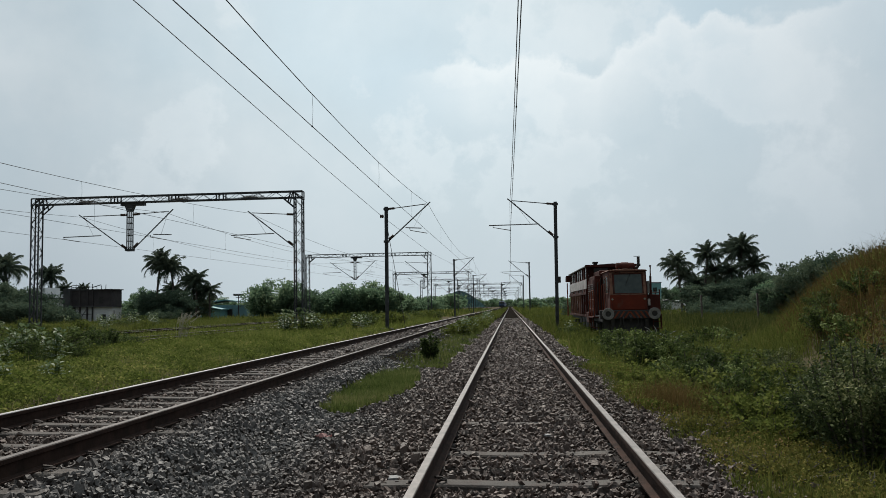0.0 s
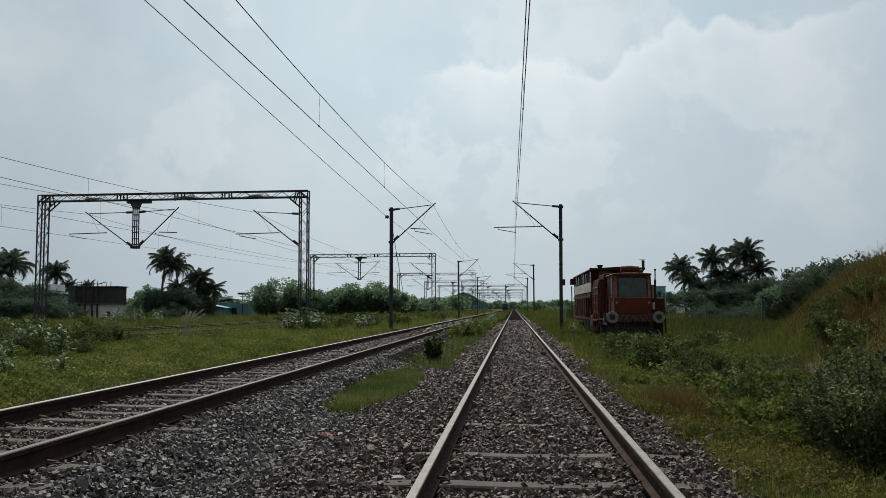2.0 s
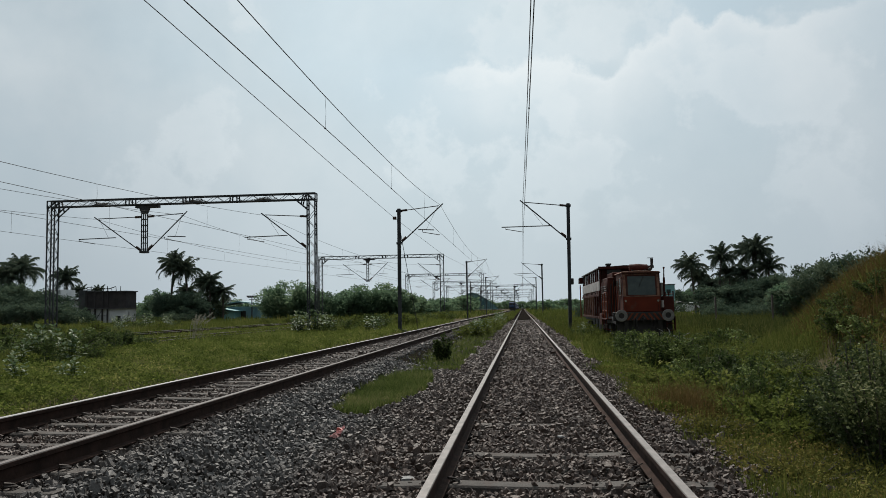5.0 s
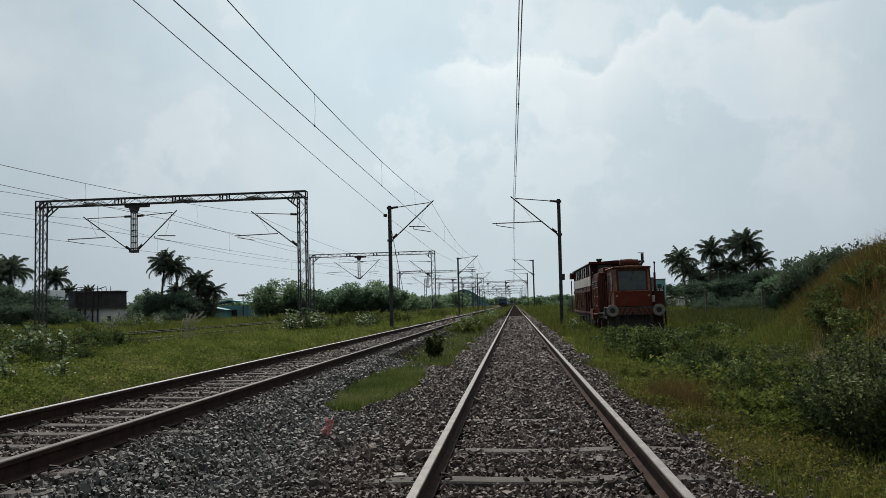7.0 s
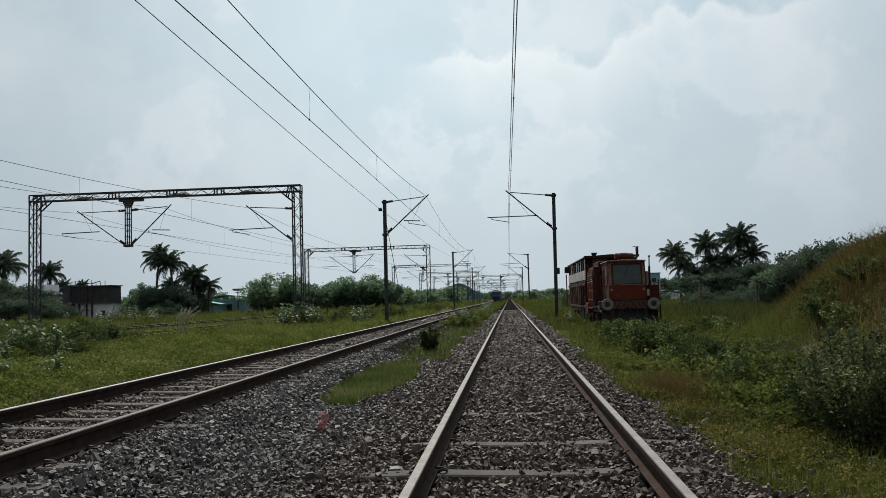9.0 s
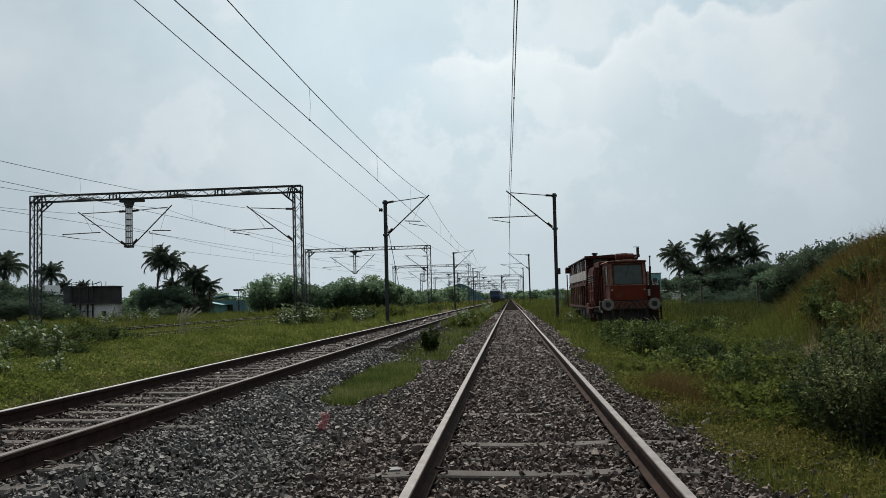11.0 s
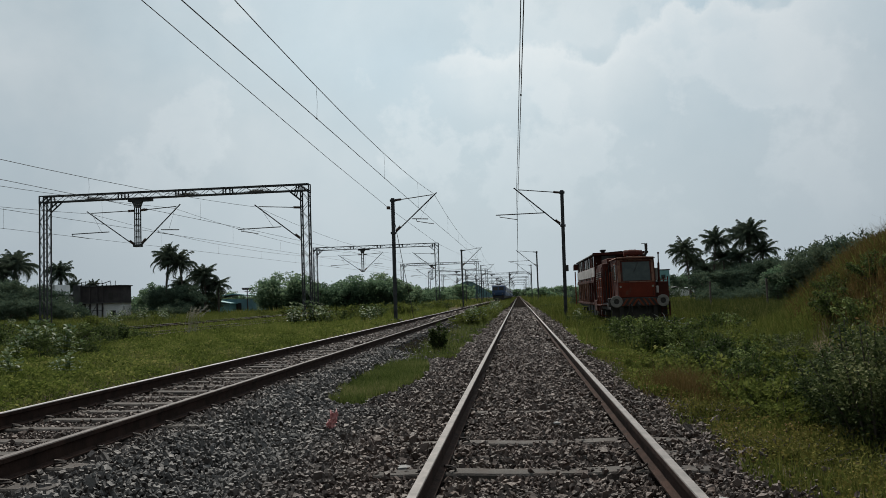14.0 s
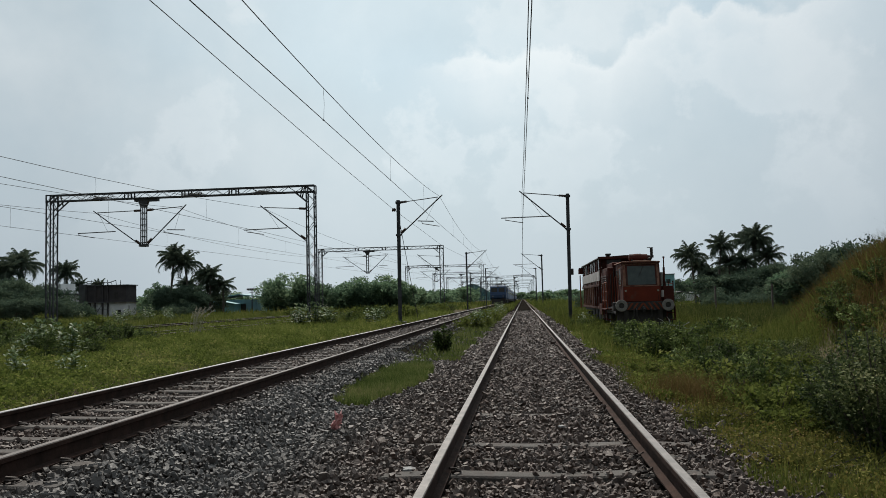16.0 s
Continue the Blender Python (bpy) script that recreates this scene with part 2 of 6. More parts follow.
M["plaster_white"] = mat("white_plaster", (0.68, 0.69, 0.69), (0.8, 0.8, 0.79), 0.7, 0.9, bump=0.1, dirt=((0.25, 0.26, 0.25), 0.8, 0.6))
M["plaster_brown"] = mat("brown_brickwork", (0.03, 0.026, 0.028), (0.055, 0.046, 0.046), 1.2, 0.9, bump=0.3, fine=12)
M["roof_slab"] = mat("roof_slab", (0.05, 0.05, 0.052), (0.09, 0.09, 0.09), 1.0, 0.9)
M["teal_sheet"] = mat("teal_sheet", (0.13, 0.30, 0.31), (0.18, 0.36, 0.36), 0.6, 0.6, bump=0.1)
M["blue_sheet"] = mat("blue_sheet", (0.13, 0.25, 0.29), (0.17, 0.31, 0.35), 0.5, 0.6, bump=0.1)
M["car_white"] = mat("car_white", (0.6, 0.62, 0.62), (0.7, 0.7, 0.7), 1.0, 0.35, bump=0)
M["bark"] = mat("bark", (0.05, 0.042, 0.034), (0.10, 0.085, 0.07), 3.0, 0.95, bump=0.6, fine=20)
# the blue-green cast is distance haze painted into the hill's colour
M["hill"] = mat("hill_woods_hazed", (0.02, 0.043, 0.047), (0.036, 0.062, 0.062), 0.05, 1.0, bump=0.6, fine=0.3, spec=0.0)
M["plastic_red"] = mat("pink_plastic", (0.50, 0.19, 0.18), (0.65, 0.33, 0.31), 10, 0.5, bump=0.1)
M["plastic_dark"] = mat("dull_red_plastic", (0.10, 0.022, 0.02), (0.16, 0.04, 0.036), 12, 0.6, bump=0.1)
M["window_trim"] = mat("tan_window_trim", (0.16, 0.075, 0.05), (0.22, 0.11, 0.075), 4.0, 0.7, bump=0.1, dirt=((0.09, 0.04, 0.03), 5.0, 0.55), spec=0.2)
M["dry_stick"] = mat("dry_stick", (0.13, 0.12, 0.11), (0.22, 0.21, 0.19), 9, 0.9)
M["pale_stone"] = mat("pale_chip", (0.2, 0.195, 0.19), (0.27, 0.265, 0.26), 9, 0.8)

M["grass_green"] = leaf_mat("grass_green", [(0.0, (0.0300, 0.0480, 0.0130)), (0.35, (0.0720, 0.1000, 0.0270)), (0.7, (0.1230, 0.1420, 0.0470)), (1.0, (0.2050, 0.1850, 0.0900))], 0.45, 0.9)
M["grass_field"] = leaf_mat("grass_field", [(0.0, (0.0341, 0.0510, 0.0130)), (0.4, (0.0795, 0.1023, 0.0238)), (0.75, (0.1477, 0.1591, 0.0434)), (1.0, (0.2500, 0.2273, 0.0867))], 0.4, 0.3)
M["grass_right"] = leaf_mat("grass_right", [(0.0, (0.0404, 0.0568, 0.0139)), (0.4, (0.0912, 0.1121, 0.0266)), (0.75, (0.1510, 0.1630, 0.0423)), (1.0, (0.2332, 0.2003, 0.0700))], 0.3, 0.5)
M["grass_dry"] = leaf_mat("grass_dry", [(0.0, (0.0393, 0.0368, 0.0115)), (0.35, (0.0731, 0.0556, 0.0197)), (0.7, (0.1124, 0.0737, 0.0289)), (1.0, (0.1685, 0.1190, 0.0519))], 0.35, 0.45)
M["verge_leaf"] = leaf_mat("verge_leaf", [(0.0, (0.0323, 0.0510, 0.0105)), (0.35, (0.0901, 0.1188, 0.0252)), (0.7, (0.1617, 0.1841, 0.0483)), (1.0, (0.2656, 0.2495, 0.0893))], 0.45, 0.9)
M["grass_rank"] = leaf_mat("grass_rank", [(0.0, (0.0216, 0.0324, 0.0099)), (0.4, (0.0504, 0.0648, 0.0187)), (0.75, (0.0936, 0.1032, 0.0308)), (1.0, (0.1560, 0.1380, 0.0550))], 0.3, 0.3)
M["herb_yellow"] = leaf_mat("herb_yellow", [(0.0, (0.0509, 0.0584, 0.0155)), (0.4, (0.1119, 0.1120, 0.0292)), (0.75, (0.1729, 0.1509, 0.0438)), (1.0, (0.2644, 0.1752, 0.0876))], 0.3, 1.4)
M["leaf_shrub"] = leaf_mat("leaf_shrub", [(0.0, (0.0183, 0.0305, 0.0103)), (0.4, (0.0505, 0.0744, 0.0221)), (0.75, (0.1095, 0.1454, 0.0456)), (1.0, (0.2668, 0.3212, 0.1294))], 0.35, 0.9, 0.65, 0.06)
M["leaf_dark"] = leaf_mat("leaf_dark", [(0.0, (0.0200, 0.0328, 0.0126)), (0.4, (0.0486, 0.0683, 0.0252)), (0.75, (0.1001, 0.1229, 0.0479)), (1.0, (0.2717, 0.2730, 0.1324))], 0.35, 0.9, 0.6, 0.08)
M["weed_mix"] = leaf_mat("weed_mix", [(0.0, (0.0344, 0.0506, 0.0124)), (0.4, (0.0875, 0.1131, 0.0262)), (0.75, (0.1531, 0.1773, 0.0455)), (1.0, (0.2500, 0.2531, 0.0828))], 0.4, 0.9)
M["leaf_bright"] = leaf_mat("leaf_bright", [(0.0, (0.045, 0.060, 0.014)), (0.5, (0.108, 0.134, 0.032)), (1.0, (0.195, 0.205, 0.064))], 0.4, 0.9)
M["leaf_pale"] = leaf_mat("leaf_pale", [(0.0, (0.05, 0.085, 0.036)), (0.5, (0.115, 0.16, 0.075)), (0.85, (0.19, 0.235, 0.13)), (1.0, (0.28, 0.32, 0.22))], 0.3, 2.0, 0.5, 0.14)
# tree and palm leaves: paler and bluer, with distance haze mixed into the colour
M["leaf_tree"] = leaf_mat("leaf_tree", [(0.0, (0.0641, 0.1130, 0.0709)), (0.5, (0.1211, 0.1862, 0.1103)), (1.0, (0.1995, 0.2594, 0.1496))], 0.62, 0.15)
M["leaf_dusky"] = leaf_mat("leaf_dusky", [(0.0, (0.0455, 0.0715, 0.0525)), (0.5, (0.0780, 0.1137, 0.0770)), (1.0, (0.1381, 0.1706, 0.1085))], 0.3, 0.2)
M["leaf_palm"] = leaf_mat("leaf_palm", [(0.0, (0.048, 0.068, 0.052)), (0.5, (0.075, 0.10, 0.072)), (1.0, (0.12, 0.14, 0.098))], 0.3, 0.3)
M["plume"] = leaf_mat("plume", [(0.0, (0.3500, 0.3220, 0.1920)), (1.0, (0.4000, 0.4000, 0.3960))], 0.4, 1.0)


def stone_mat():
    """Crushed stone: cool grey between the tracks, browner where brake dust has settled along the rails."""
    m = bpy.data.materials.new("ballast_stone")
    m.use_nodes = True
    n, l = m.node_tree.nodes, m.node_tree.links
    b = n["Principled BSDF"]
    g = n.new("ShaderNodeNewGeometry")
    grey, brown = n.new("ShaderNodeValToRGB"), n.new("ShaderNodeValToRGB")
    for r, a, c in ((grey, (0.05, 0.0455, 0.043), (0.155, 0.143, 0.135)), (brown, (0.044, 0.0315, 0.026), (0.136, 0.1, 0.084))):
        r.color_ramp.elements[0].color, r.color_ramp.elements[1].color = (*a, 1), (*c, 1)
        l.new(g.outputs["Random Per Island"], r.inputs[0])
    no = n.new("ShaderNodeTexNoise")
    no.inputs["Scale"].default_value, no.inputs["Detail"].default_value = 0.7, 5
    l.new(g.outputs["Position"], no.inputs["Vector"])
    sx = n.new("ShaderNodeSeparateXYZ")
    l.new(g.outputs["Position"], sx.inputs[0])
    # distance from the lighter strip between the tracks
    a = n.new("ShaderNodeMath")
    a.operation = "ADD"
    l.new(sx.outputs[0], a.inputs[0])
    a.inputs[1].default_value = 3.05
    ab = n.new("ShaderNodeMath")
    ab.operation = "ABSOLUTE"
    l.new(a.outputs[0], ab.inputs[0])
    s = n.new("ShaderNodeMath")
    s.operation = "MULTIPLY_ADD"
    l.new(no.outputs["Fac"], s.inputs[0])
    s.inputs[1].default_value = 1.6
    l.new(ab.outputs[0], s.inputs[2])
    mr = n.new("ShaderNodeMapRange")
    mr.inputs[1].default_value, mr.inputs[2].default_value = 1.15, 2.2
    l.new(s.outputs[0], mr.inputs[0])
    mx = n.new("ShaderNodeMix")
    mx.data_type = "RGBA"
    l.new(mr.outputs[0], mx.inputs[0])
    l.new(grey.outputs[0], mx.inputs[6])
    l.new(brown.outputs[0], mx.inputs[7])
    l.new(mx.outputs[2], b.inputs["Base Color"])
    b.inputs["Roughness"].default_value, b.inputs["Specular IOR Level"].default_value = 0.6, 0.28
    f = n.new("ShaderNodeTexNoise")
    f.inputs["Scale"].default_value = 60
    l.new(g.outputs["Position"], f.inputs["Vector"])
    bp = n.new("ShaderNodeBump")
    bp.inputs["Strength"].default_value, bp.inputs["Distance"].default_value = 0.5, 0.01
    l.new(f.outputs["Fac"], bp.inputs["Height"])
    l.new(bp.outputs[0], b.inputs["Normal"])
    return m


M["stone"] = stone_mat()

# ---- mesh helpers ----


class Geo:
    """Collects verts and faces of one part."""

    def __init__(self):
        self.v, self.f = [], []

    def add(self, verts, faces):
        k = len(self.v)
        self.v += [tuple(p) for p in verts]
        self.f += [tuple(i + k for i in f) for f in faces]
        return self

    def box(self, x0, x1, y0, y1, z0, z1):
        v = [(x, y, z) for z in (z0, z1) for y in (y0, y1) for x in (x0, x1)]
        return self.add(v, [(0, 2, 3, 1), (4, 5, 7, 6), (0, 1, 5, 4), (2, 6, 7, 3), (0, 4, 6, 2), (1, 3, 7, 5)])

    def beam(self, a, b, w, h=None):
        """A bar of w x h from a to b."""
        a, b, h = Vector(a), Vector(b), h or w
        d = (b - a).normalized()
        s = d.cross(Vector((0, 0, 1)))
        s = s.normalized() if s.length > 1e-3 else Vector((1, 0, 0))
        t = s.cross(d)
        v = [p + s * i * w / 2 + t * j * h / 2 for p in (a, b) for i, j in ((-1, -1), (1, -1), (1, 1), (-1, 1))]
        return self.add(v, [(0, 1, 2, 3), (7, 6, 5, 4), (0, 4, 5, 1), (1, 5, 6, 2), (2, 6, 7, 3), (3, 7, 4, 0)])

    def tube(self, pts, r, n=6):
        """A round bar along pts; r: one radius or one for each point."""
        pts = [Vector(p) for p in pts]
        rs = r if isinstance(r, (list, tuple)) else [r] * len(pts)
        rings = []
        for i, p in enumerate(pts):
            d = (pts[min(i + 1, len(pts) - 1)] - pts[max(i - 1, 0)]).normalized()
            s = d.cross(Vector((0.13, 0.21, 0.97)))
            s = s.normalized() if s.length > 1e-3 else Vector((1, 0, 0))
            t = s.cross(d)
            rings += [p + (s * math.cos(k * math.tau / n) + t * math.sin(k * math.tau / n)) * rs[i] for k in range(n)]
        f = [(i * n + k, i * n + (k + 1) % n, (i + 1) * n + (k + 1) % n, (i + 1) * n + k) for i in range(len(pts) - 1) for k in range(n)]
        f += [tuple(range(n))[::-1], tuple((len(pts) - 1) * n + k for k in range(n))]
        return self.add(rings, f)

    def prism(self, profile, axis, a, b):
        """A closed profile pushed from a to b along an axis; the profile lies in the other two axes."""
        n = len(profile)

        def at(p, s):
            return (s, *p) if axis == 0 else (p[0], s, p[1]) if axis == 1 else (*p, s)
        v = [at(p, a) for p in profile] + [at(p, b) for p in profile]
        return self.add(v, [tuple(range(n)), tuple(range(2 * n - 1, n - 1, -1))] + [(i, n + i, n + (i + 1) % n, (i + 1) % n) for i in range(n)])

    def ring(self, c, axis, r_out, r_in, depth, n=24):
        """A disc with a hole, its axis along y (1) or x (0)."""
        v = []
        for s in (-depth / 2, depth / 2):
            for r in (r_out, r_in):
                for k in range(n):
                    p, q = r * math.cos(k * math.tau / n), r * math.sin(k * math.tau / n)
                    v.append((c[0] + p, c[1] + s, c[2] + q) if axis == 1 else (c[0] + s, c[1] + p, c[2] + q))
        f = []
        for k in range(n):
            j = (k + 1) % n
            f += [(k, j, n + j, n + k), (2 * n + k, 3 * n + k, 3 * n + j, 2 * n + j), (k, 2 * n + k, 2 * n + j, j), (n + k, n + j, 3 * n + j, 3 * n + k)]
        return self.add(v, f)

    def mesh(self, name, material, smooth=False):
        me = bpy.data.meshes.new(name)
        me.from_pydata(self.v, [], self.f)
        bm = bmesh.new()
        bm.from_mesh(me)
        bmesh.ops.recalc_face_normals(bm, faces=bm.faces)
        bm.to_mesh(me)
        bm.free()
        me.materials.append(material)
        if smooth:
            me.polygons.foreach_set("use_smooth", [True] * len(me.polygons))
        return me


def part(name, geo, material, parent=None, label="", bevel=0.0, smooth=False, at=None):
    """Links one mesh as one object under a thing or part."""
    me = geo.mesh(name, material, smooth) if isinstance(geo, Geo) else geo
    ob = new(name, me)
    if parent is not None:
        ob.parent = parent
    if at is not None:
        ob.matrix_basis = at
    if label:
        ob["label"] = label
    if bevel:
        mod = ob.modifiers.new("bevel", "BEVEL")
        mod.width, mod.segments, mod.limit_method = bevel, 2, "ANGLE"
    return ob


def thing(name, at, label, category, group="", kind=""):
    ob = new(name)
    ob.empty_display_size = 0.2
    ob.matrix_basis = at
    return tagged(ob, label, category, group, kind)


def big_mesh(name, co, tris, material, normals_up=False):
    """A large triangle mesh from arrays."""
    me = bpy.data.meshes.new(name)
    me.vertices.add(len(co))
    me.vertices.foreach_set("co", np.asarray(co, np.float32).ravel())
    t = np.asarray(tris, np.int32)
    me.loops.add(t.size)
    me.loops.foreach_set("vertex_index", t.ravel())
    me.polygons.add(len(t))
    me.polygons.foreach_set("loop_start", np.arange(0, t.size, 3, dtype=np.int32))
    me.polygons.foreach_set("loop_total", np.full(len(t), 3, np.int32))
    me.polygons.foreach_set("use_smooth", np.zeros(len(t), bool))
    me.update(calc_edges=True)
    me.materials.append(material)
    return me


rng = np.random.default_rng(7)


def smooth(t):
    t = np.clip(t, 0, 1)
    return t * t * (3 - 2 * t)


def waves(x, y, s=1.0):
    """Cheap uneven field, about -1 to 1."""
    x, y = np.asarray(x, float) * s, np.asarray(y, float) * s
    return (np.sin(x * 1.3 + 1.7 * np.sin(y * 0.9)) + np.sin(y * 1.7 + 1.3 * np.sin(x * 1.1 + 2)) + np.sin((x + y) * 2.9 + 1) * 0.6 + np.sin((x - 1.4 * y) * 4.7) * 0.4) / 3.0


TRACK2_X, TRACK2_Z = -4.93, 0.135      # running line that the train comes along
SIDING_X, SIDING_Z = 5.0, -0.29       # siding with the red machine
TRACK4_X, TRACK4_Z = -21.4, 0.185


def ground_z(x, y):
    x, y = np.asarray(x, float), np.asarray(y, float)
    z = np.full(np.broadcast(x, y).shape, -0.30)
    z = z + 0.06 * smooth((-3.0 - x) / 0.9)                       # bed of the second line
    z = z + 0.16 * smooth((-6.6 - x) / 0.7) + 0.10 * smooth((-7.0 - x) / 6.0) + 0.03 * waves(x, y, 0.4) * smooth((-7 - x) / 2)
    z = z - 0.20 * smooth((x - 1.5) / 2.0)
    mound = smooth((x - 5.2 - 0.24 * np.maximum(y - 18, 0)) / 3.6) * smooth((y - 4) / 6.0) * smooth((40 - y) / 16.0)
    z = z + 2.6 * mound * (1 + 0.05 * waves(x, y, 0.7))
    far = smooth((x - 24) / 10) * smooth((y - 40) / 30)
    z = z + 0.7 * far
    return z


def build_ground():
    def axis(parts):
        return np.concatenate([np.arange(a, b, s) for a, b, s in parts])
    xs = axis([(-3000, -600, 400), (-600, -100, 50), (-100, -30, 5), (-30, -8, 1.0), (-8, 14, 0.4), (14, 40, 2), (40, 100, 6), (100, 600, 50), (600, 3001, 400)])
    ys = axis([(-400, -40, 40), (-40, 2, 3), (2, 45, 0.6), (45, 130, 3), (130, 600, 25), (600, 4001, 250)])
    X, Y = np.meshgrid(xs, ys)
    Z = ground_z(X, Y)
    co = np.stack([X, Y, Z], -1).reshape(-1, 3)
    nx = len(xs)
    i = (np.arange(len(ys) - 1)[:, None] * nx + np.arange(nx - 1)[None, :]).ravel()
    tris = np.concatenate([np.stack([i, i + 1, i + nx + 1], -1), np.stack([i, i + nx + 1, i + nx], -1)])
    ob = new("ground", big_mesh("ground", co, tris, M["soil"]))
    ob.data.polygons.foreach_set("use_smooth", [True] * len(ob.data.polygons))
    tagged(ob, "flat earth overgrown with grass, rising to a bank", "ground", kind="structure")


build_ground()

# ---- tracks ----
RAIL = [(-0.068, -0.172), (0.068, -0.172), (0.068, -0.160), (0.012, -0.145), (0.009, -0.055), (0.036, -0.040), (0.036, -0.006), (0.028, 0.0),
        (-0.028, 0.0), (-0.036, -0.006), (-0.036, -0.040), (-0.009, -0.055), (-0.012, -0.145), (-0.068, -0.160)]


def sleeper_mesh():
    """Prestressed concrete sleeper, waisted in the middle, with sloping sides."""
    g = Geo()
    st = [(-1.375, 0.10, 0.0), (-0.95, 0.105, 0.012), (-0.7, 0.105, 0.012), (-0.25, 0.098, 0.0), (0.25, 0.098, 0.0), (0.7, 0.105, 0.012), (0.95, 0.105, 0.012), (1.375, 0.10, 0.0)]
    v = []
    for x, w, z in st:
        v += [(x, -w - 0.03, -0.22), (x, -w, z - 0.015), (x, -w + 0.015, z), (x, w - 0.015, z), (x, w, z - 0.015), (x, w + 0.03, -0.22)]
    f = []
    for i in range(len(st) - 1):
        f += [(i * 6 + k, i * 6 + k + 1, i * 6 + k + 7, i * 6 + k + 6) for k in range(5)]
    f += [(0, 5, 4, 3, 2, 1), tuple(len(v) - 6 + k for k in range(6))]
    g.add(v, f)
    return g.mesh("sleeper", M["concrete"])


def clip_mesh():
    """Elastic rail clip: a bent bar on a small block."""
    g = Geo()
    g.tube([(-0.09, -0.05, 0.0), (-0.09, 0.04, 0.015), (-0.12, 0.06, 0.03), (-0.15, 0.02, 0.025), (-0.145, -0.05, 0.01), (-0.11, -0.07, 0.02), (-0.06, -0.02, 0.035)], 0.011, 5)
    g.box(-0.17, -0.07, -0.05, 0.05, -0.02, 0.004)
    return g.mesh("rail_clip", M["clip"])


SLEEPER, CLIP = sleeper_mesh(), clip_mesh()


def track(name, x, z, y0, y1, head, label, n_sleepers, first, clips=0, step=0.68, proud=None, dull=None):
    tr = thing(name, pose(x, 0, z), label, "railway track", kind="structure")
    for s in (-1, 1):
        r = part("rail", Geo().prism(RAIL, 1, y0, y1), M["rail_side"], tr, at=pose(s * 0.866, 0, 0))
        part("rail_head", Geo().prism([(-0.0335, -0.004), (0.0335, -0.004), (0.030, 0.003), (-0.030, 0.003)], 1, y0, y1), dull if dull and s > 0 else head, r, "wheel-polished running surface")
    for i in range(n_sleepers):
        y = first + i * step
        s = part("sleeper", SLEEPER, None, tr, at=pose(random.uniform(-0.02, 0.02), y + random.uniform(-0.03, 0.03), (-0.186 if proud is None else -0.196 if i in proud else -0.24) + random.uniform(-0.012, 0.006), random.uniform(-1, 1), 0, random.uniform(-0.8, 0.8)))
        if i < clips:
            for sx in (-1, 1):
                for flip in (0, 180):
                    part("rail_clip", CLIP, None, s, at=pose(sx * 0.866, 0, 0.012, 0, 0, flip))
    return tr


track("railway_track", 0.0, 0.0, -40, 1100, M["rail_head_dull"], "straight broad-gauge track on concrete sleepers in dusty ballast", 102, 3.14 - 12 * 0.68, 38, proud=(17, 18, 19, 22, 23, 29, 30, 36))
track("railway_track", TRACK2_X, TRACK2_Z, -40, 1100, M["rail_head"], "polished running line on concrete sleepers in ballast", 122, 2.9 - 12 * 0.68, 42, dull=M["rail_head_darker"])
track("railway_track", SIDING_X, SIDING_Z, 29, 400, M["rail_side"], "rusty siding track sunk in weeds", 60, 29.5)
track("railway_track", TRACK4_X, TRACK4_Z, -20, 900, M["rail_head_dull"], "yard track half hidden in tall grass", 80, 24.0)
track("railway_track", -16.0, 0.125, -20, 900, M["rail_head_dull"], "yard track buried in grass with its rail tops bare", 60, 24.0)
track("railway_track", -26.9, 0.1, -20, 900, M["rail_side"], "rusty yard track buried in grass", 60, 24.0)


def stones(xy, top, size, name, label):
    """Crushed stones: lopsided eight-cornered lumps."""
    n = len(xy)
    base = np.array([(x, y, z) for z in (-1, 1) for y in (-1, 1) for x in (-1, 1)], float)
    sc = size[:, None, None] * rng.uniform(0.45, 1.25, (n, 1, 3)) * np.array([1.15, 0.95, 0.95]) * 0.5
    v = base[None] * sc * rng.uniform(0.4, 1.15, (n, 8, 3)) * np.where(base[None, :, 2:] > 0, rng.uniform(0.6, 0.95, (n, 1, 1)), 1.0) ** np.array([1, 1, 0])
    a, b, c = rng.uniform(0, math.tau, n), rng.normal(0, 0.5, n), rng.normal(0, 0.5, n)
    ca, sa, cb, sb, cc, sc_ = np.cos(a), np.sin(a), np.cos(b), np.sin(b), np.cos(c), np.sin(c)
    y, z = v[..., 1] * cb[:, None] - v[..., 2] * sb[:, None], v[..., 1] * sb[:, None] + v[..., 2] * cb[:, None]
    x = v[..., 0] * cc[:, None] + z * sc_[:, None]
    z = -v[..., 0] * sc_[:, None] + z * cc[:, None]
    x, y = x * ca[:, None] - y * sa[:, None], x * sa[:, None] + y * ca[:, None]
    co = np.stack([x + xy[:, :1], y + xy[:, 1:], z + top[:, None]], -1).reshape(-1, 3)
    t = np.array([(0, 2, 1), (1, 2, 3), (4, 5, 6), (5, 7, 6), (0, 1, 4), (1, 5, 4), (2, 6, 3), (3, 6, 7), (0, 4, 2), (2, 4, 6), (1, 3, 5), (3, 7, 5)])
    tris = (np.arange(n)[:, None, None] * 8 + t[None]).reshape(-1, 3)
    ob = new(name, big_mesh(name, co, tris, M["stone"]))
    return tagged(ob, label, "ballast", kind="stuff")


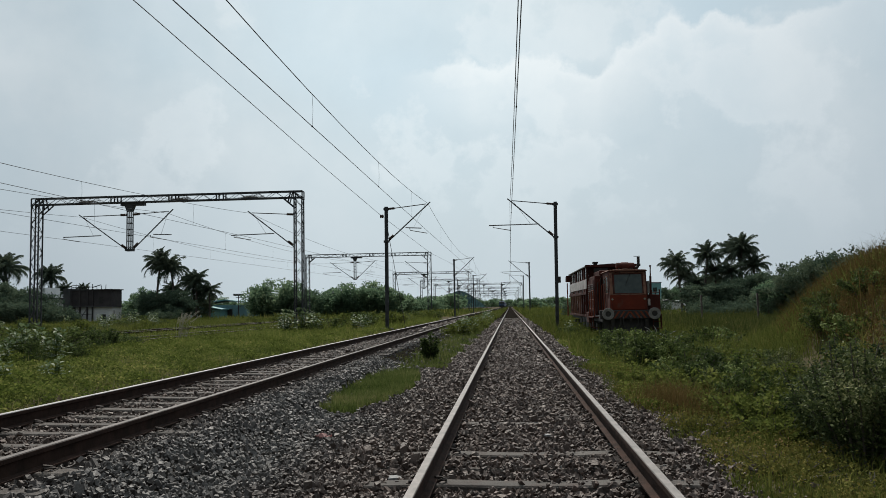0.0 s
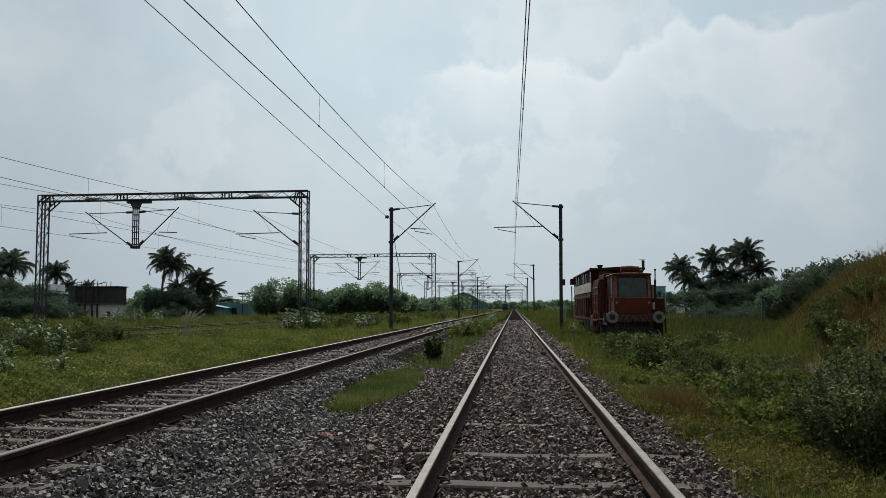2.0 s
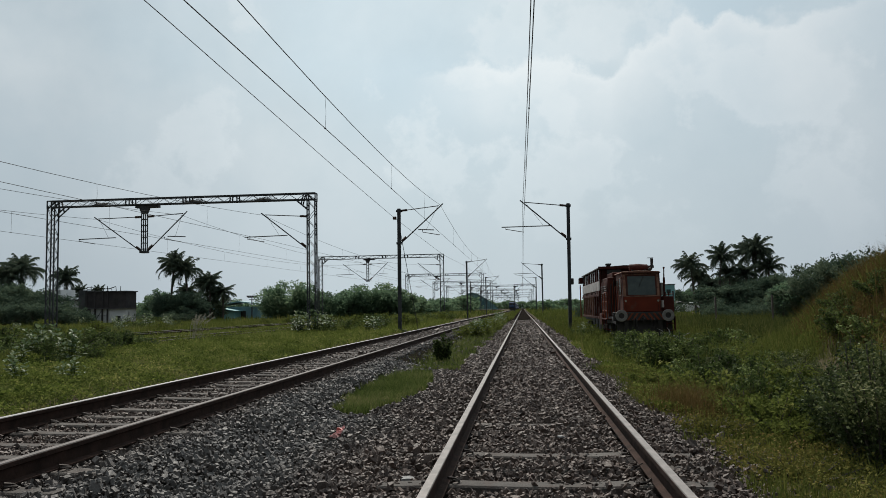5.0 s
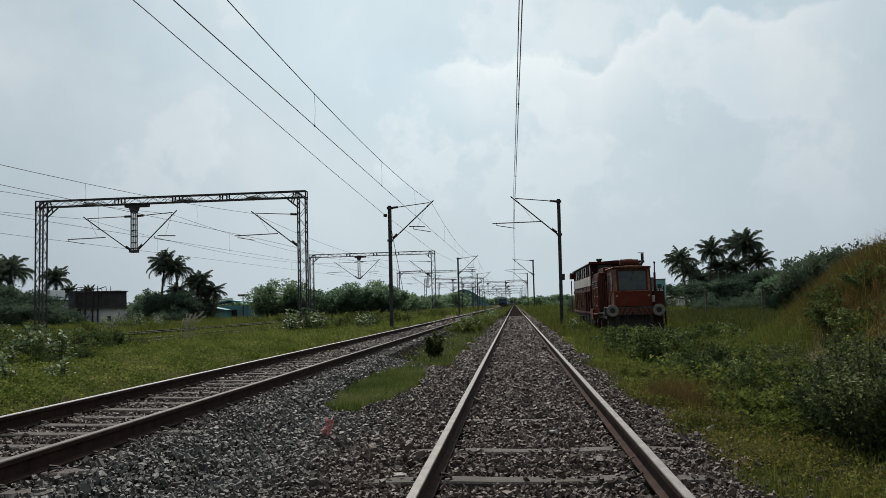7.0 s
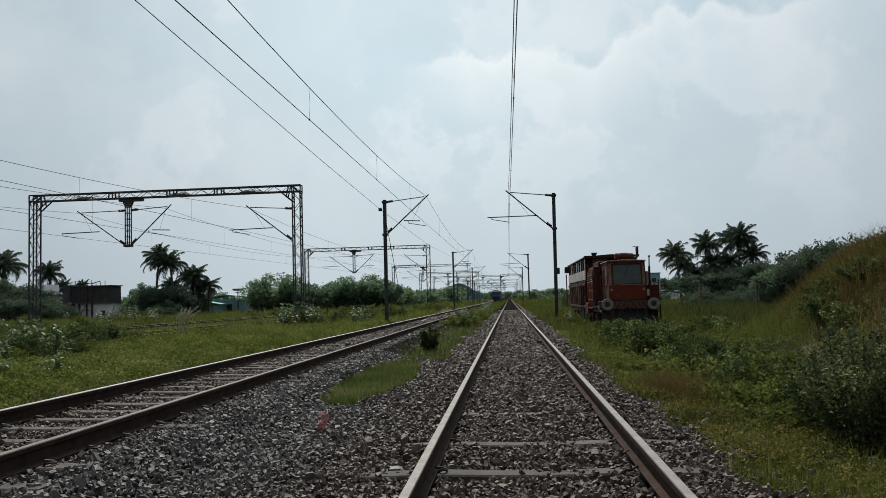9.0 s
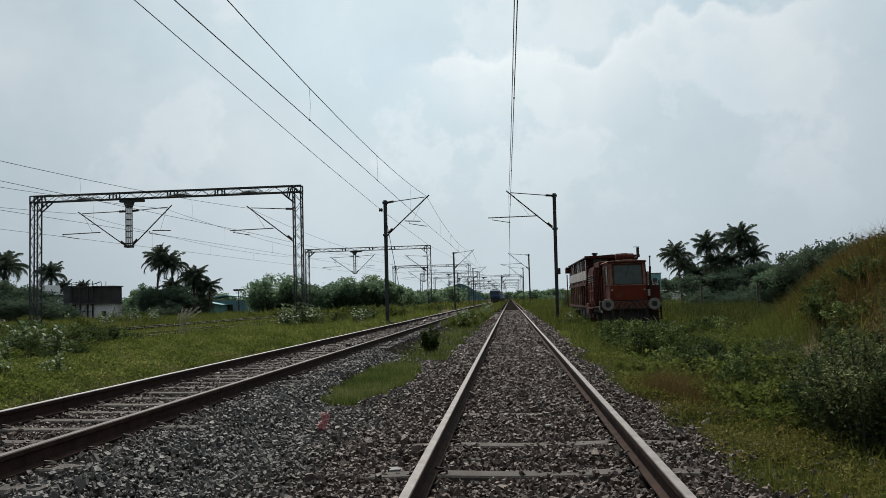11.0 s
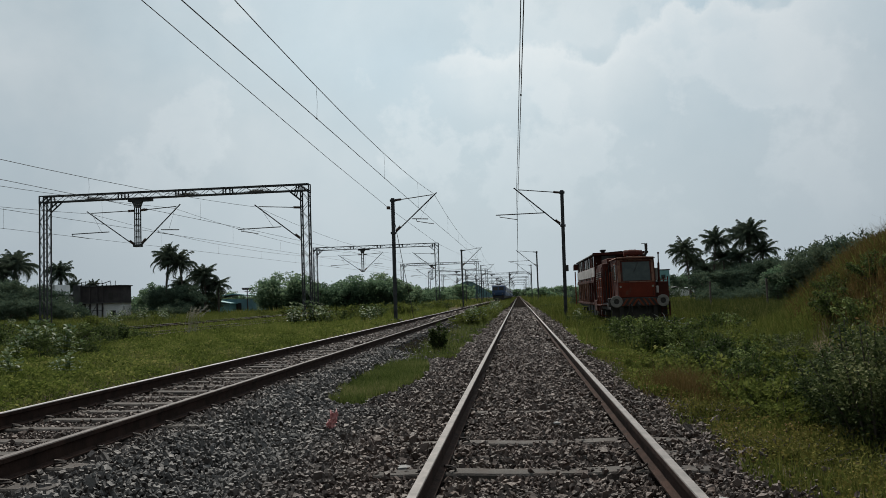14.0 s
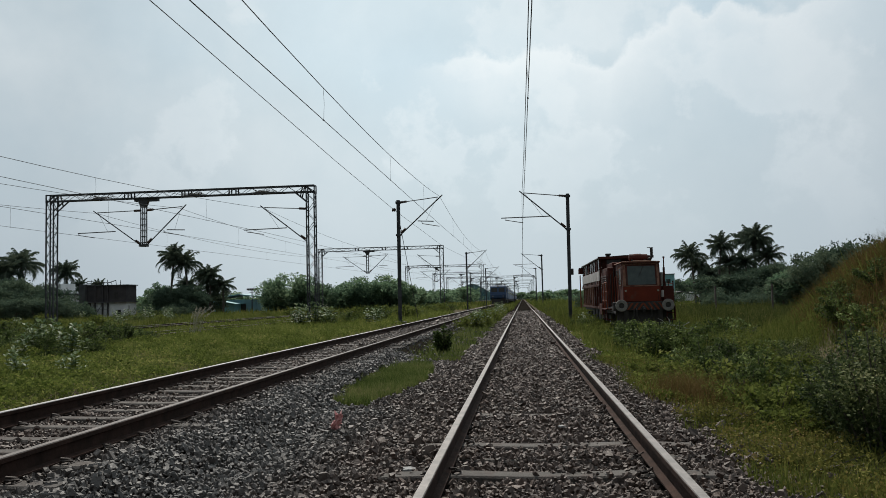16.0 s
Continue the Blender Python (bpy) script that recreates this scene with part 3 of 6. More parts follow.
def ballast_top(x, y):
    """Height of the stones' surface."""
    t1 = -0.198 - 0.02 * (1 - smooth((np.abs(x) - 0.62) / 0.2)) - 0.10 * smooth((np.abs(x) - 1.25) / 0.6)
    t2 = -0.06 - 0.026 * (1 - smooth((np.abs(x - TRACK2_X) - 0.6) / 0.25)) - 0.18 * smooth((np.abs(x - TRACK2_X) - 1.48) / 0.7)
    z = np.maximum(t1, t2)
    z = np.where((x < 0) & (x > TRACK2_X), np.maximum(z, -0.235), z)
    return z + 0.022 * waves(x, y, 1.6)


def in_patch(x, y):
    """Green islands between the tracks."""
    a = ((x + 2.60 + 0.05 * waves(x, y, 2)) / 0.62) ** 2 + ((y - 14.9) / 3.6) ** 2
    b = (x > -3.75 + 0.25 * waves(x, y, 1)) & (x < -1.75 + 0.25 * waves(y, x, 1)) & (y > 19.5 + 1.5 * waves(x, y, 1.5))
    return (a < 1 + 0.25 * waves(x, y, 3)) | b


def build_ballast():
    sets = [(-4.0, 3.8, 0.075, 0.085), (3.8, 9, 0.034, 0.041), (9, 14, 0.038, 0.044), (14, 22, 0.047, 0.054), (22, 42, 0.074, 0.074), (42, 90, 0.18, 0.15)]
    XY, T, S = [], [], []
    for y0, y1, dens, size in sets:
        gx, gy = np.meshgrid(np.arange(-7.5, 2.9, dens), np.arange(y0, y1, dens))
        gx[1::2] += dens / 2
        n = gx.size
        x, y = gx.ravel() + rng.uniform(-0.42, 0.42, n) * dens, gy.ravel() + rng.uniform(-0.42, 0.42, n) * dens
        right = 1.50 + 0.28 * waves(y, x, 0.9) + rng.exponential(0.16, n)
        left = -6.75 + 0.25 * waves(y, x, 0.8)
        p = in_patch(x, y)
        keep = (x < right) & (x > left) & ((x > -0.85 * y - 0.3) | (y < 3.8)) & ~(p & (rng.random(n) < 0.95))
        for rx in (-0.866, 0.866, TRACK2_X - 0.866, TRACK2_X + 0.866):
            keep &= np.abs(x - rx) > 0.085
        # sleepers: stones lie over them only here and there
        lift = np.zeros(n)
        for cx, first in ((0.0, 3.14), (TRACK2_X, 2.9)):
            k = np.round((y - first) / 0.68)
            on = (np.abs(y - first - k * 0.68) < 0.115) & (np.abs(x - cx) < 1.42)
            cover = waves(x * 0.7 + k * 3.1, k * 1.7, 1.0)
            if cx == 0:
                shown = np.isin(k, (5, 6, 7, 10, 11, 17, 18, 24))
                inner = np.abs(x) < 0.78
                hide = on & (shown & (np.where(inner, cover, np.where(x > 0, cover + 0.45, cover - 0.25)) > 0.02 + 0.25 * rng.standard_normal(n)) | (~shown & (cover > 0.9)))
            else:
                hide = on & (np.abs(x - cx) < 0.82) & (cover > -0.5)
            keep &= ~hide
            if cx == 0:
                lift = np.where(on & shown & ~hide, 0.04, 0.0)
        x, y, rest = x[keep], y[keep], lift[keep]
        XY.append(np.stack([x, y], -1))
        sz = size * rng.lognormal(0, 0.26, len(x))
        T.append(np.where(x > 1.75, np.maximum(ballast_top(x, y), ground_z(x, y) + 0.012), ballast_top(x, y)) + rng.normal(-0.012, 0.021, len(x)) + rest)
        S.append(sz)
    stones(np.concatenate(XY), np.concatenate(T), np.concatenate(S), "ballast", "loose crushed grey and brown stone ballast round the tracks")
    # the bed underneath, its near-black colour standing for shade between the stones
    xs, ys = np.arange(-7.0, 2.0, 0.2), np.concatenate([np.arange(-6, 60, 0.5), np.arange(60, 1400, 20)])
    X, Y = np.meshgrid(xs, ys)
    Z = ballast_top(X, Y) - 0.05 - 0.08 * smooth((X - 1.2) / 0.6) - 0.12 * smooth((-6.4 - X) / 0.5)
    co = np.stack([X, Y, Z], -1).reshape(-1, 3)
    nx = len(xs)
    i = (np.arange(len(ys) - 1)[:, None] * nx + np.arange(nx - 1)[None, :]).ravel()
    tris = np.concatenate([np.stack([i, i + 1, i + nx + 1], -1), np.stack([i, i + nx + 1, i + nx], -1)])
    tagged(new("ballast_bed", big_mesh("ballast_bed", co, tris, M["ballast_bed"])), "bed under the stones, near black for the shaded gaps", "ballast bed", kind="structure")


build_ballast()

# ---- overhead line equipment ----


def gz(x, y):
    return float(ground_z(x, y))


def cantilever(parent, foot_x, dirn, z_stay, z_low, z_tip, reach, reg_z, reg_a, reg_b, arm_end, low_gap=0.0):
    """Bracket arm in the mast's space: stay tube, strut with insulators, registration tube and steady arm.
    dirn: +1 towards +x."""
    def X(u):
        return foot_x + dirn * u
    c = part("bracket", Geo().tube([(X(0.1), 0, z_low), (X(reach + 0.25), 0, z_tip + 0.12)], 0.036, 6), M["steel"], parent)
    part("stay_tube", Geo().tube([(X(0.05), 0, z_stay), (X(reach), 0, z_tip)], 0.026, 6), M["steel"], c)
    for a, b, za, zb in ((0.12, 0.5, z_stay + (z_tip - z_stay) * 0.12 / reach, z_stay + (z_tip - z_stay) * 0.5 / reach),
                         (0.14, 0.42, z_low + (z_tip - z_low) * 0.14 / reach, z_low + (z_tip - z_low) * 0.42 / reach)):
        g = Geo()
        pts, rr = [], []
        for i in range(13):
            t = i / 12
            pts.append((X(a + (b - a) * t), 0, za + (zb - za) * t))
            rr.append(0.055 if i % 2 else 0.085)
        part("insulator", g.tube(pts, rr, 8), M["insulator"], c, "ribbed brown insulator")
    part("registration_tube", Geo().tube([(X(reg_a), 0, reg_z), (X(reg_b), 0, reg_z - 0.05)], 0.03, 6), M["steel"], c)
    start = arm_end - 1.05 * dirn
    g = Geo().tube([(X(start), 0, reg_z - 0.03), (X(start + 0.02), 0, reg_z - 0.17), (X(arm_end), 0, reg_z - 0.36)], 0.024, 5)
    part("steady_arm", g, M["steel"], c)
    part("hanger", Geo().tube([(X(reach * 0.98), 0, z_tip), (X(min(reg_a, reg_b) + 0.5), 0, reg_z)], 0.008, 4), M["wire"], c)
    return c


def i_section(w, d, tw, tf):
    return [(-w / 2, -d / 2), (w / 2, -d / 2), (w / 2, -d / 2 + tf), (tw / 2, -d / 2 + tf), (tw / 2, d / 2 - tf), (w / 2, d / 2 - tf),
            (w / 2, d / 2), (-w / 2, d / 2), (-w / 2, d / 2 - tf), (-tw / 2, d / 2 - tf), (-tw / 2, -d / 2 + tf), (-w / 2, -d / 2 + tf)]


def mast(x, y, dirn, top, label, to_track, lean=0.0, box_at=None, feeder=False, guy=False):
    """Rolled-steel catenary mast with its bracket over the track."""
    z0 = gz(x, y)
    m = thing("catenary_mast", pose(x, y, 0, 0, lean, 0), label, "catenary mast", "catenary masts along the line")
    part("column", Geo().prism(i_section(0.19, 0.22, 0.04, 0.045), 2, z0 - 0.3, top), M["steel"], m)
    part("footing", Geo().box(-0.35, 0.35, -0.35, 0.35, z0 - 0.4, z0 + 0.12), M["concrete"], m, bevel=0.03)
    reach = to_track
    cantilever(m, 0, dirn, top - 0.14, top - 2.08, top + 0.12, reach - 0.05, 5.98, 0.95 if dirn < 0 else 1.15, reach + (1.3 if dirn < 0 else -0.35), reach)
    for zz in (top - 2.08, top - 0.14):
        part("clamp", Geo().box(-0.15, 0.15, -0.15, 0.15, zz - 0.06, zz + 0.06), M["steel"], m)
    if box_at:
        part("junction_box", Geo().box(0.08, 0.24, -0.12, 0.12, box_at - 0.18, box_at + 0.18), M["under"], m, bevel=0.02)
    if feeder:
        part("feeder_insulator", Geo().tube([(-0.15, 0, top - 0.56), (-0.22, 0, top - 0.56), (-0.3, 0, top - 0.56), (-0.36, 0, top - 0.56)], [0.05, 0.12, 0.09, 0.12], 8), M["insulator"], m)
    if guy:
        part("guy_wire", Geo().tube([(0.05, 0, top - 1.2), (0.9, 1.5, gz(x, y))], 0.018, 5), M["wire"], m)
    return m


mast(2.55, 47, -1, 7.27, "dark steel mast with a bracket over the near track", 2.6, 0.55, 2.7)
for yy in (111.5, 160.5):
    mast(2.62, yy, -1, 7.25, "dark steel mast with a bracket over the near track", 2.65)
mast(-7.42, 47, 1, 7.25, "dark steel mast with bracket, feeder insulator and guy wire", 2.45, 0.2, None, True, True)
for yy in (101.0, 154.0):
    mast(-7.1, yy, 1, 7.25, "dark steel mast with a bracket over the running line", 2.4)
mast(-2.2, 206, 1, 7.25, "dark steel mast between the two lines", 2.2)


def lattice(g, a, b, w, h, n, chord=0.06, lace=0.03):
    """Four chords from a to b (upright or along x), laced with diagonals on the wide faces."""
    a, b = Vector(a), Vector(b)
    up = abs((b - a).z) > abs((b - a).x)
    u = Vector((1, 0, 0)) if up else Vector((0, 0, 1))
    v = Vector((0, 1, 0))
    for i in (-1, 1):
        for j in (-1, 1):
            o = u * i * w / 2 + v * j * h / 2
            g.beam(a + o, b + o, chord)
    for k in range(n):
        p, q = a.lerp(b, k / n), a.lerp(b, (k + 1) / n)
        s = 1 if k % 2 else -1
        for j in (-1, 1):
            g.beam(p + u * s * w / 2 + v * j * h / 2, q - u * s * w / 2 + v * j * h / 2, lace)
            g.beam(p + u * w / 2 * j + v * s * h / 2, q + u * w / 2 * j - v * s * h / 2, lace)


def portal(y, xl, xr, top, label, drops, leg_arm, detail=True):
    """Lattice portal across several tracks, with drop masts carrying brackets."""
    p = thing("catenary_portal", pose(0, y, 0), label, "catenary portal", "portals across the yard")
    n = 22 if detail else 10
    ch = 0.07 if detail else 0.09
    for x in (xl + 0.26, xr - 0.26):
        z0 = gz(x, y)
        g = Geo()
        lattice(g, (x, 0, z0 - 0.3), (x, 0, top - 0.45), 0.48, 0.45, n // 2 + 3, ch, 0.026)
        lg = part("leg", g, M["steel"], p)
        part("footing", Geo().box(x - 0.5, x + 0.5, -0.5, 0.5, z0 - 0.4, z0 + 0.1), M["concrete"], lg, bevel=0.03)
        s = 1 if x < (xl + xr) / 2 else -1
        for j in (-1, 1):
            g = Geo()
            for dx0, dz0, dx1, dz1 in ((0.26, -1.0, 0.95, -0.42), (-0.26, -0.55, 0.3, -0.05), (0.26, -0.5, 0.26, 0.0), (-0.26, -0.5, -0.26, 0), (0.62, -0.72, 0.45, -0.05)):
                g.beam((x + s * dx0, j * 0.22, top + dz0), (x + s * dx1, j * 0.22, top + dz1), 0.065)
            part("knee_brace", g, M["steel"], p)
    g = Geo()
    lattice(g, (xl, 0, top - 0.2), (xr, 0, top - 0.2), 0.38, 0.42, n + 8, ch, 0.024)
    bm_ = part("beam", g, M["steel"], p)
    if detail:
        for k in (0.30, 0.325, 0.515, 0.54, 0.69, 0.715):
            x = xl + (xr - xl) * k
            for yy in (-0.22, 0.22):
                part("splice_plate", Geo().box(x - 0.04, x + 0.04, yy - 0.015, yy + 0.015, top - 0.42, top + 0.01), M["steel"], bm_)
    for x, two in drops:
        g = Geo()
        for i in (-0.13, 0.13):
            for j in (-0.13, 0.13):
                g.beam((x + i, j, top - 0.4), (x + i, j, top - 3.38), 0.055)
        for k in range(7):
            z = top - 0.95 - k * 0.37
            g.box(x - 0.15, x + 0.15, -0.15, 0.15, z - 0.02, z + 0.02)
        g.box(x - 0.22, x + 0.22, -0.22, 0.22, top - 3.42, top - 3.28)
        dm = part("drop_mast", g, M["steel"], p)
        part("drop_bracket", Geo().prism([(x - 0.55, top - 0.42), (x + 0.95, top - 0.42), (x + 0.95, top - 0.6), (x + 0.3, top - 0.6), (x + 0.15, top - 0.95), (x - 0.15, top - 0.95), (x - 0.3, top - 0.6), (x - 0.55, top - 0.6)], 1, -0.16, 0.16), M["steel"], dm)
        cantilever(p, x - 0.1, -1, top - 1.15, top - 3.33, top - 1.2, 2.95, 6.02, 1.75, 4.2, 3.1)
        if two:
            cantilever(p, x + 0.1, 1, top - 1.15, top - 3.33, top - 1.0, 2.4, 6.02, 1.4, 2.55, 2.25)
    if leg_arm:
        cantilever(p, xr - 0.5, -1, top - 1.42, top - 3.38, top - 1.25, 2.7, 5.88, 1.3, 4.0, 2.75)
    return p


portal(47.5, -29.80, -12.58, 8.43, "dark lattice steel portal over the overgrown yard tracks", [(-23.50, True)], True)
portal(104, -27.02, -10.30, 8.43, "dark lattice steel portal over the overgrown yard tracks", [(-20.4, True)], True)
portal(163, -24.0, -7.9, 8.43, "dark lattice steel portal over the yard tracks", [(-17.6, True)], True)
portal(209, -23.5, -7.9, 8.43, "far lattice steel portal", [(-16.0, True)], True, False)
for yy, a, b in ((252, -24.0, 3.9), (312, -24.0, 3.9), (372, -24.0, 3.9), (436, -24, 3.9), (520, -24, 3.9)):
    portal(yy, a, b, 8.43, "far lattice steel portal across all tracks", [(-16.0, True), (-8.2, True), (-2.4, False)], False, False)
for yy in (190, 236, 285):
    mast(-12.4, yy, 1, 7.6, "far steel mast in the yard", 2.4)


def nest(x, y, z, seed):
    """Crows' nest: a flattened tangle of dry sticks wedged between the beam's chords."""
    t = thing("bird_nest", pose(x, y, z), "tangle of grey dry sticks wedged in a portal beam", "bird nest", "nests in the portal beams")
    r = random.Random(seed)
    g = Geo()
    for _ in range(110):
        a, b = r.uniform(0, math.tau), r.uniform(-0.35, 0.35)
        c = Vector((r.gauss(0, 0.32), r.gauss(0, 0.1), abs(r.gauss(0, 0.09))))
        d = Vector((math.cos(a), math.sin(a) * 0.4, b)) * r.uniform(0.12, 0.4)
        g.beam(c - d, c + d, 0.012)
    part("sticks", g, M["dry_stick"], t)
    part("cup", Geo().tube([(-0.5, 0, 0.03), (-0.38, 0, 0.06), (0.0, 0, 0.08), (0.38, 0, 0.06), (0.5, 0, 0.03)], [0.02, 0.06, 0.09, 0.06, 0.02], 7), M["dry_stick"], t)


for k, x in enumerate((-26.4, -20.3, -15.9)):
    nest(x, 47.5, 8.06, 40 + k)


def line(name, sup, label, droppers=6, sag=0.95, wire_r=0.0105):
    """Contact wire hung by droppers from a sagging messenger between supports (x, y, contact height, messenger height)."""
    t = thing(name, pose(0, 0, 0), label, "overhead line", kind="structure")
    mess, cont = [], []
    for (xa, ya, ca, ma), (xb, yb, cb, mb) in zip(sup, sup[1:]):
        for k in range(16):
            s = k / 16
            mess.append((xa + (xb - xa) * s, ya + (yb - ya) * s, ma + (mb - ma) * s - 4 * sag * s * (1 - s)))
            cont.append((xa + (xb - xa) * s, ya + (yb - ya) * s, ca + (cb - ca) * s))
    mess.append((sup[-1][0], sup[-1][1], sup[-1][3]))
    cont.append((sup[-1][0], sup[-1][1], sup[-1][2]))
    part("messenger_wire", Geo().tube(mess, wire_r, 5), M["wire"], t)
    part("contact_wire", Geo().tube(cont, wire_r * 0.95, 5), M["wire"], t)
    for (xa, ya, ca, ma), (xb, yb, cb, mb) in list(zip(sup, sup[1:]))[:3]:
        for k in range(droppers):
            s = (k + 0.9) / (droppers + 0.7)
            x, y = xa + (xb - xa) * s, ya + (yb - ya) * s
            zt, zb = ma + (mb - ma) * s - 4 * sag * s * (1 - s), ca + (cb - ca) * s
            part("dropper", Geo().tube([(x, y, zt), (x + 0.02, y, (zt + zb) / 2), (x, y, zb)], 0.005, 4), M["wire"], t)
            part("dropper_clip", Geo().tube([(x, y - 0.03, zb), (x, y + 0.03, zb)], 0.022, 5), M["wire"], t)
    return t


line("overhead_line", [(0.19, -12, 5.75, 7.4), (-0.03, 47, 5.75, 7.35), (0.0, 111.5, 5.75, 7.35), (-0.1, 160.5, 5.75, 7.35), (0, 206, 5.75, 7.35), (0, 252, 5.7, 7.3), (0, 520, 5.7, 7.3)], "dark contact and messenger wires above the near track", 5, 0.85)
line("overhead_line", [(-4.9, -10, 5.70, 7.45), (-4.9, 47, 5.70, 7.4), (-4.75, 101, 5.72, 7.4), (-4.75, 154, 5.72, 7.4), (-4.9, 206, 5.72, 7.4), (-4.9, 252, 5.7, 7.3), (-4.9, 520, 5.7, 7.3)], "dark contact and messenger wires above the running line", 5, 0.92)
for xa, xb, xc, dm in ((-15.85, -14.0, -11.2, 7.15), (-21.15, -18.1, -15.2, 7.32), (-26.6, -23.5, -20.8, 7.2)):
    line("overhead_line", [(xa - 3.3, -8, 5.66, dm), (xa, 47.5, 5.66, dm), (xb, 104, 5.66, dm), (xc, 163, 5.66, dm), (xc + 0.6, 209, 5.66, dm), (xc + 0.6, 252, 5.66, 7.3), (xc + 0.6, 520, 5.66, 7.3)], "dark contact and messenger wires above an overgrown yard track", 5, 0.85)
feeder = thing("feeder_wire", pose(0, 0, 0), "single dark feeder wire carried on the masts", "overhead line", kind="structure")
part("strand", Geo().tube([(-7.66, -12, 8.2), (-7.66, 16, 7.55), (-7.66, 32, 7.05), (-7.66, 47, 6.69), (-7.4, 74, 6.25), (-7.4, 101, 6.69), (-7.4, 154, 6.69)], 0.011, 5), M["wire"], feeder)

# ---- the red track machine on the siding ----


def machine():
    """Disused track-tamping machine: low front cab, buffers, side platforms, engine house and roof. Local z = 0 at its rail top, y = 0 at its front."""
    t = thing("track_machine", pose(SIDING_X, 35.3, SIDING_Z), "disused red track maintenance machine rusting on a weedy siding", "rail vehicle")
    red, dark, trim, under = M["red_paint"], M["red_dark"], M["orange_trim"], M["under"]
    r5 = random.Random(5)
    # frame, buffers and draw gear
    part("chassis", Geo().box(-1.15, 1.2, 0.25, 16.8, 0.72, 1.02), under, t, bevel=0.03)
    bb = part("buffer_beam", Geo().box(-1.28, 1.28, 0.0, 0.22, 0.86, 1.24), under, t, bevel=0.02)
    for k in range(8):
        x = -0.78 + k * 0.223
        s = 1 if k < 4 else -1
        part("hazard_stripe", Geo().prism([(x - 0.045 - s * 0.11, 0.89), (x + 0.045 - s * 0.11, 0.89), (x + 0.045 + s * 0.11, 1.2), (x - 0.045 + s * 0.11, 1.2)], 1, -0.006, 0.012), trim, bb)
    for x in (-0.978, 0.978):
        b = part("buffer", Geo().tube([(x, 0.0, 1.09), (x, -0.2, 1.09), (x, -0.2, 1.09), (x, -0.42, 1.09)], [0.15, 0.15, 0.10, 0.10], 14), under, t)
        part("buffer_head", Geo().ring((x, -0.44, 1.09), 1, 0.255, 0.118, 0.06, 28), M["rubber"], b, "worn grey ring-shaped buffer face", bevel=0.014)
        part("buffer_core", Geo().ring((x, -0.43, 1.09), 1, 0.12, 0.01, 0.03, 20), under, b)
    part("coupling_hook", Geo().tube([(0, 0, 1.0), (0, -0.25, 1.0), (0, -0.33, 0.92), (0, -0.28, 0.82), (0, -0.2, 0.85)], 0.05, 8), under, t)
    for x in (-0.42, -0.3, 0.33, 0.46):
        part("brake_hose", Geo().tube([(x, -0.02, 0.95), (x, -0.14, 0.88), (x, -0.16, 0.62), (x * 0.8, -0.12, 0.48)], 0.028, 7), under, t)
    # added black board, standing for the shaded underside below the buffer beam
    part("plough_board", Geo().prism([(0.12, 0.22), (0.2, 0.22), (0.26, 0.86), (0.2, 0.86)], 0, -1.1, 1.25), under, t)
    for x in (-0.72, 0.72):
        part("rail_guard", Geo().box(x - 0.09, x + 0.09, 0.02, 0.12, 0.12, 0.86), under, t, bevel=0.01)
    # front cab: tapered, with a big raked windscreen in a rounded frame
    c = part("cab", Geo().prism([(0.10, 1.24), (0.10, 1.92), (0.30, 2.92), (0.38, 2.97), (2.7, 3.0), (2.7, 1.02), (0.3, 1.02)], 0, -0.82, 0.80), M["maroon"], t, bevel=0.06)
    part("front_panel", Geo().prism([(-0.80, 1.26), (0.74, 1.26), (0.76, 1.9), (-0.80, 1.9)], 1, 0.075, 0.11), red, c, "brighter red lower front panel", bevel=0.015)

    def slope(z):
        return 0.10 + (z - 1.92) * 0.2
    part("windscreen", Geo().prism([(slope(1.98) - 0.012, 1.98), (slope(2.80) - 0.012, 2.80), (slope(2.80) + 0.03, 2.80), (slope(1.98) + 0.03, 1.98)], 0, -0.60, 0.58), M["glass_dark"], c, "dusty dark windscreen")
    for xa, xb, za, zb in ((-0.80, -0.68, 1.9, 2.92), (0.64, 0.74, 1.9, 2.92), (-0.80, 0.74, 1.9, 1.945), (-0.80, 0.74, 2.86, 2.92)):
        part("window_frame", Geo().prism([(slope(za) - 0.03, za), (slope(zb) - 0.03, zb), (slope(zb) + 0.01, zb), (slope(za) + 0.01, za)], 0, xa, xb), M["window_trim"], c, bevel=0.015)
    for xa, xb, za, zb in ((-0.68, -0.60, 1.945, 2.86), (0.58, 0.64, 1.945, 2.86), (-0.60, 0.58, 1.945, 1.98), (-0.60, 0.58, 2.80, 2.86)):
        part("window_seal", Geo().prism([(slope(za) - 0.018, za), (slope(zb) - 0.018, zb), (slope(zb) + 0.02, zb), (slope(za) + 0.02, za)], 0, xa, xb), dark, c)
    part("wiper", Geo().tube([(0.1, slope(2.82) - 0.05, 2.82), (-0.12, slope(2.35) - 0.05, 2.35)], 0.010, 5), under, c)
    part("cab_roof", Geo().prism([(-0.89, 2.95), (-0.84, 3.0), (-0.1, 3.045), (0.78, 3.0), (0.84, 2.95)], 1, 0.22, 2.76), M["window_trim"], c, bevel=0.02)
    part("rain_gutter", Geo().box(-0.87, 0.82, 0.2, 0.24, 2.92, 2.955), dark, c)
    for x in (-0.72, 0.66):
        part("headlight", Geo().tube([(x, 0.12, 1.72), (x, 0.03, 1.72)], 0.045, 14), M["lamp"], c, "clouded round headlight")
        part("handhold", Geo().tube([(x, 0.06, 1.32), (x, 0.0, 1.34), (x, 0.0, 1.52), (x, 0.06, 1.54)], 0.012, 5), dark, c)
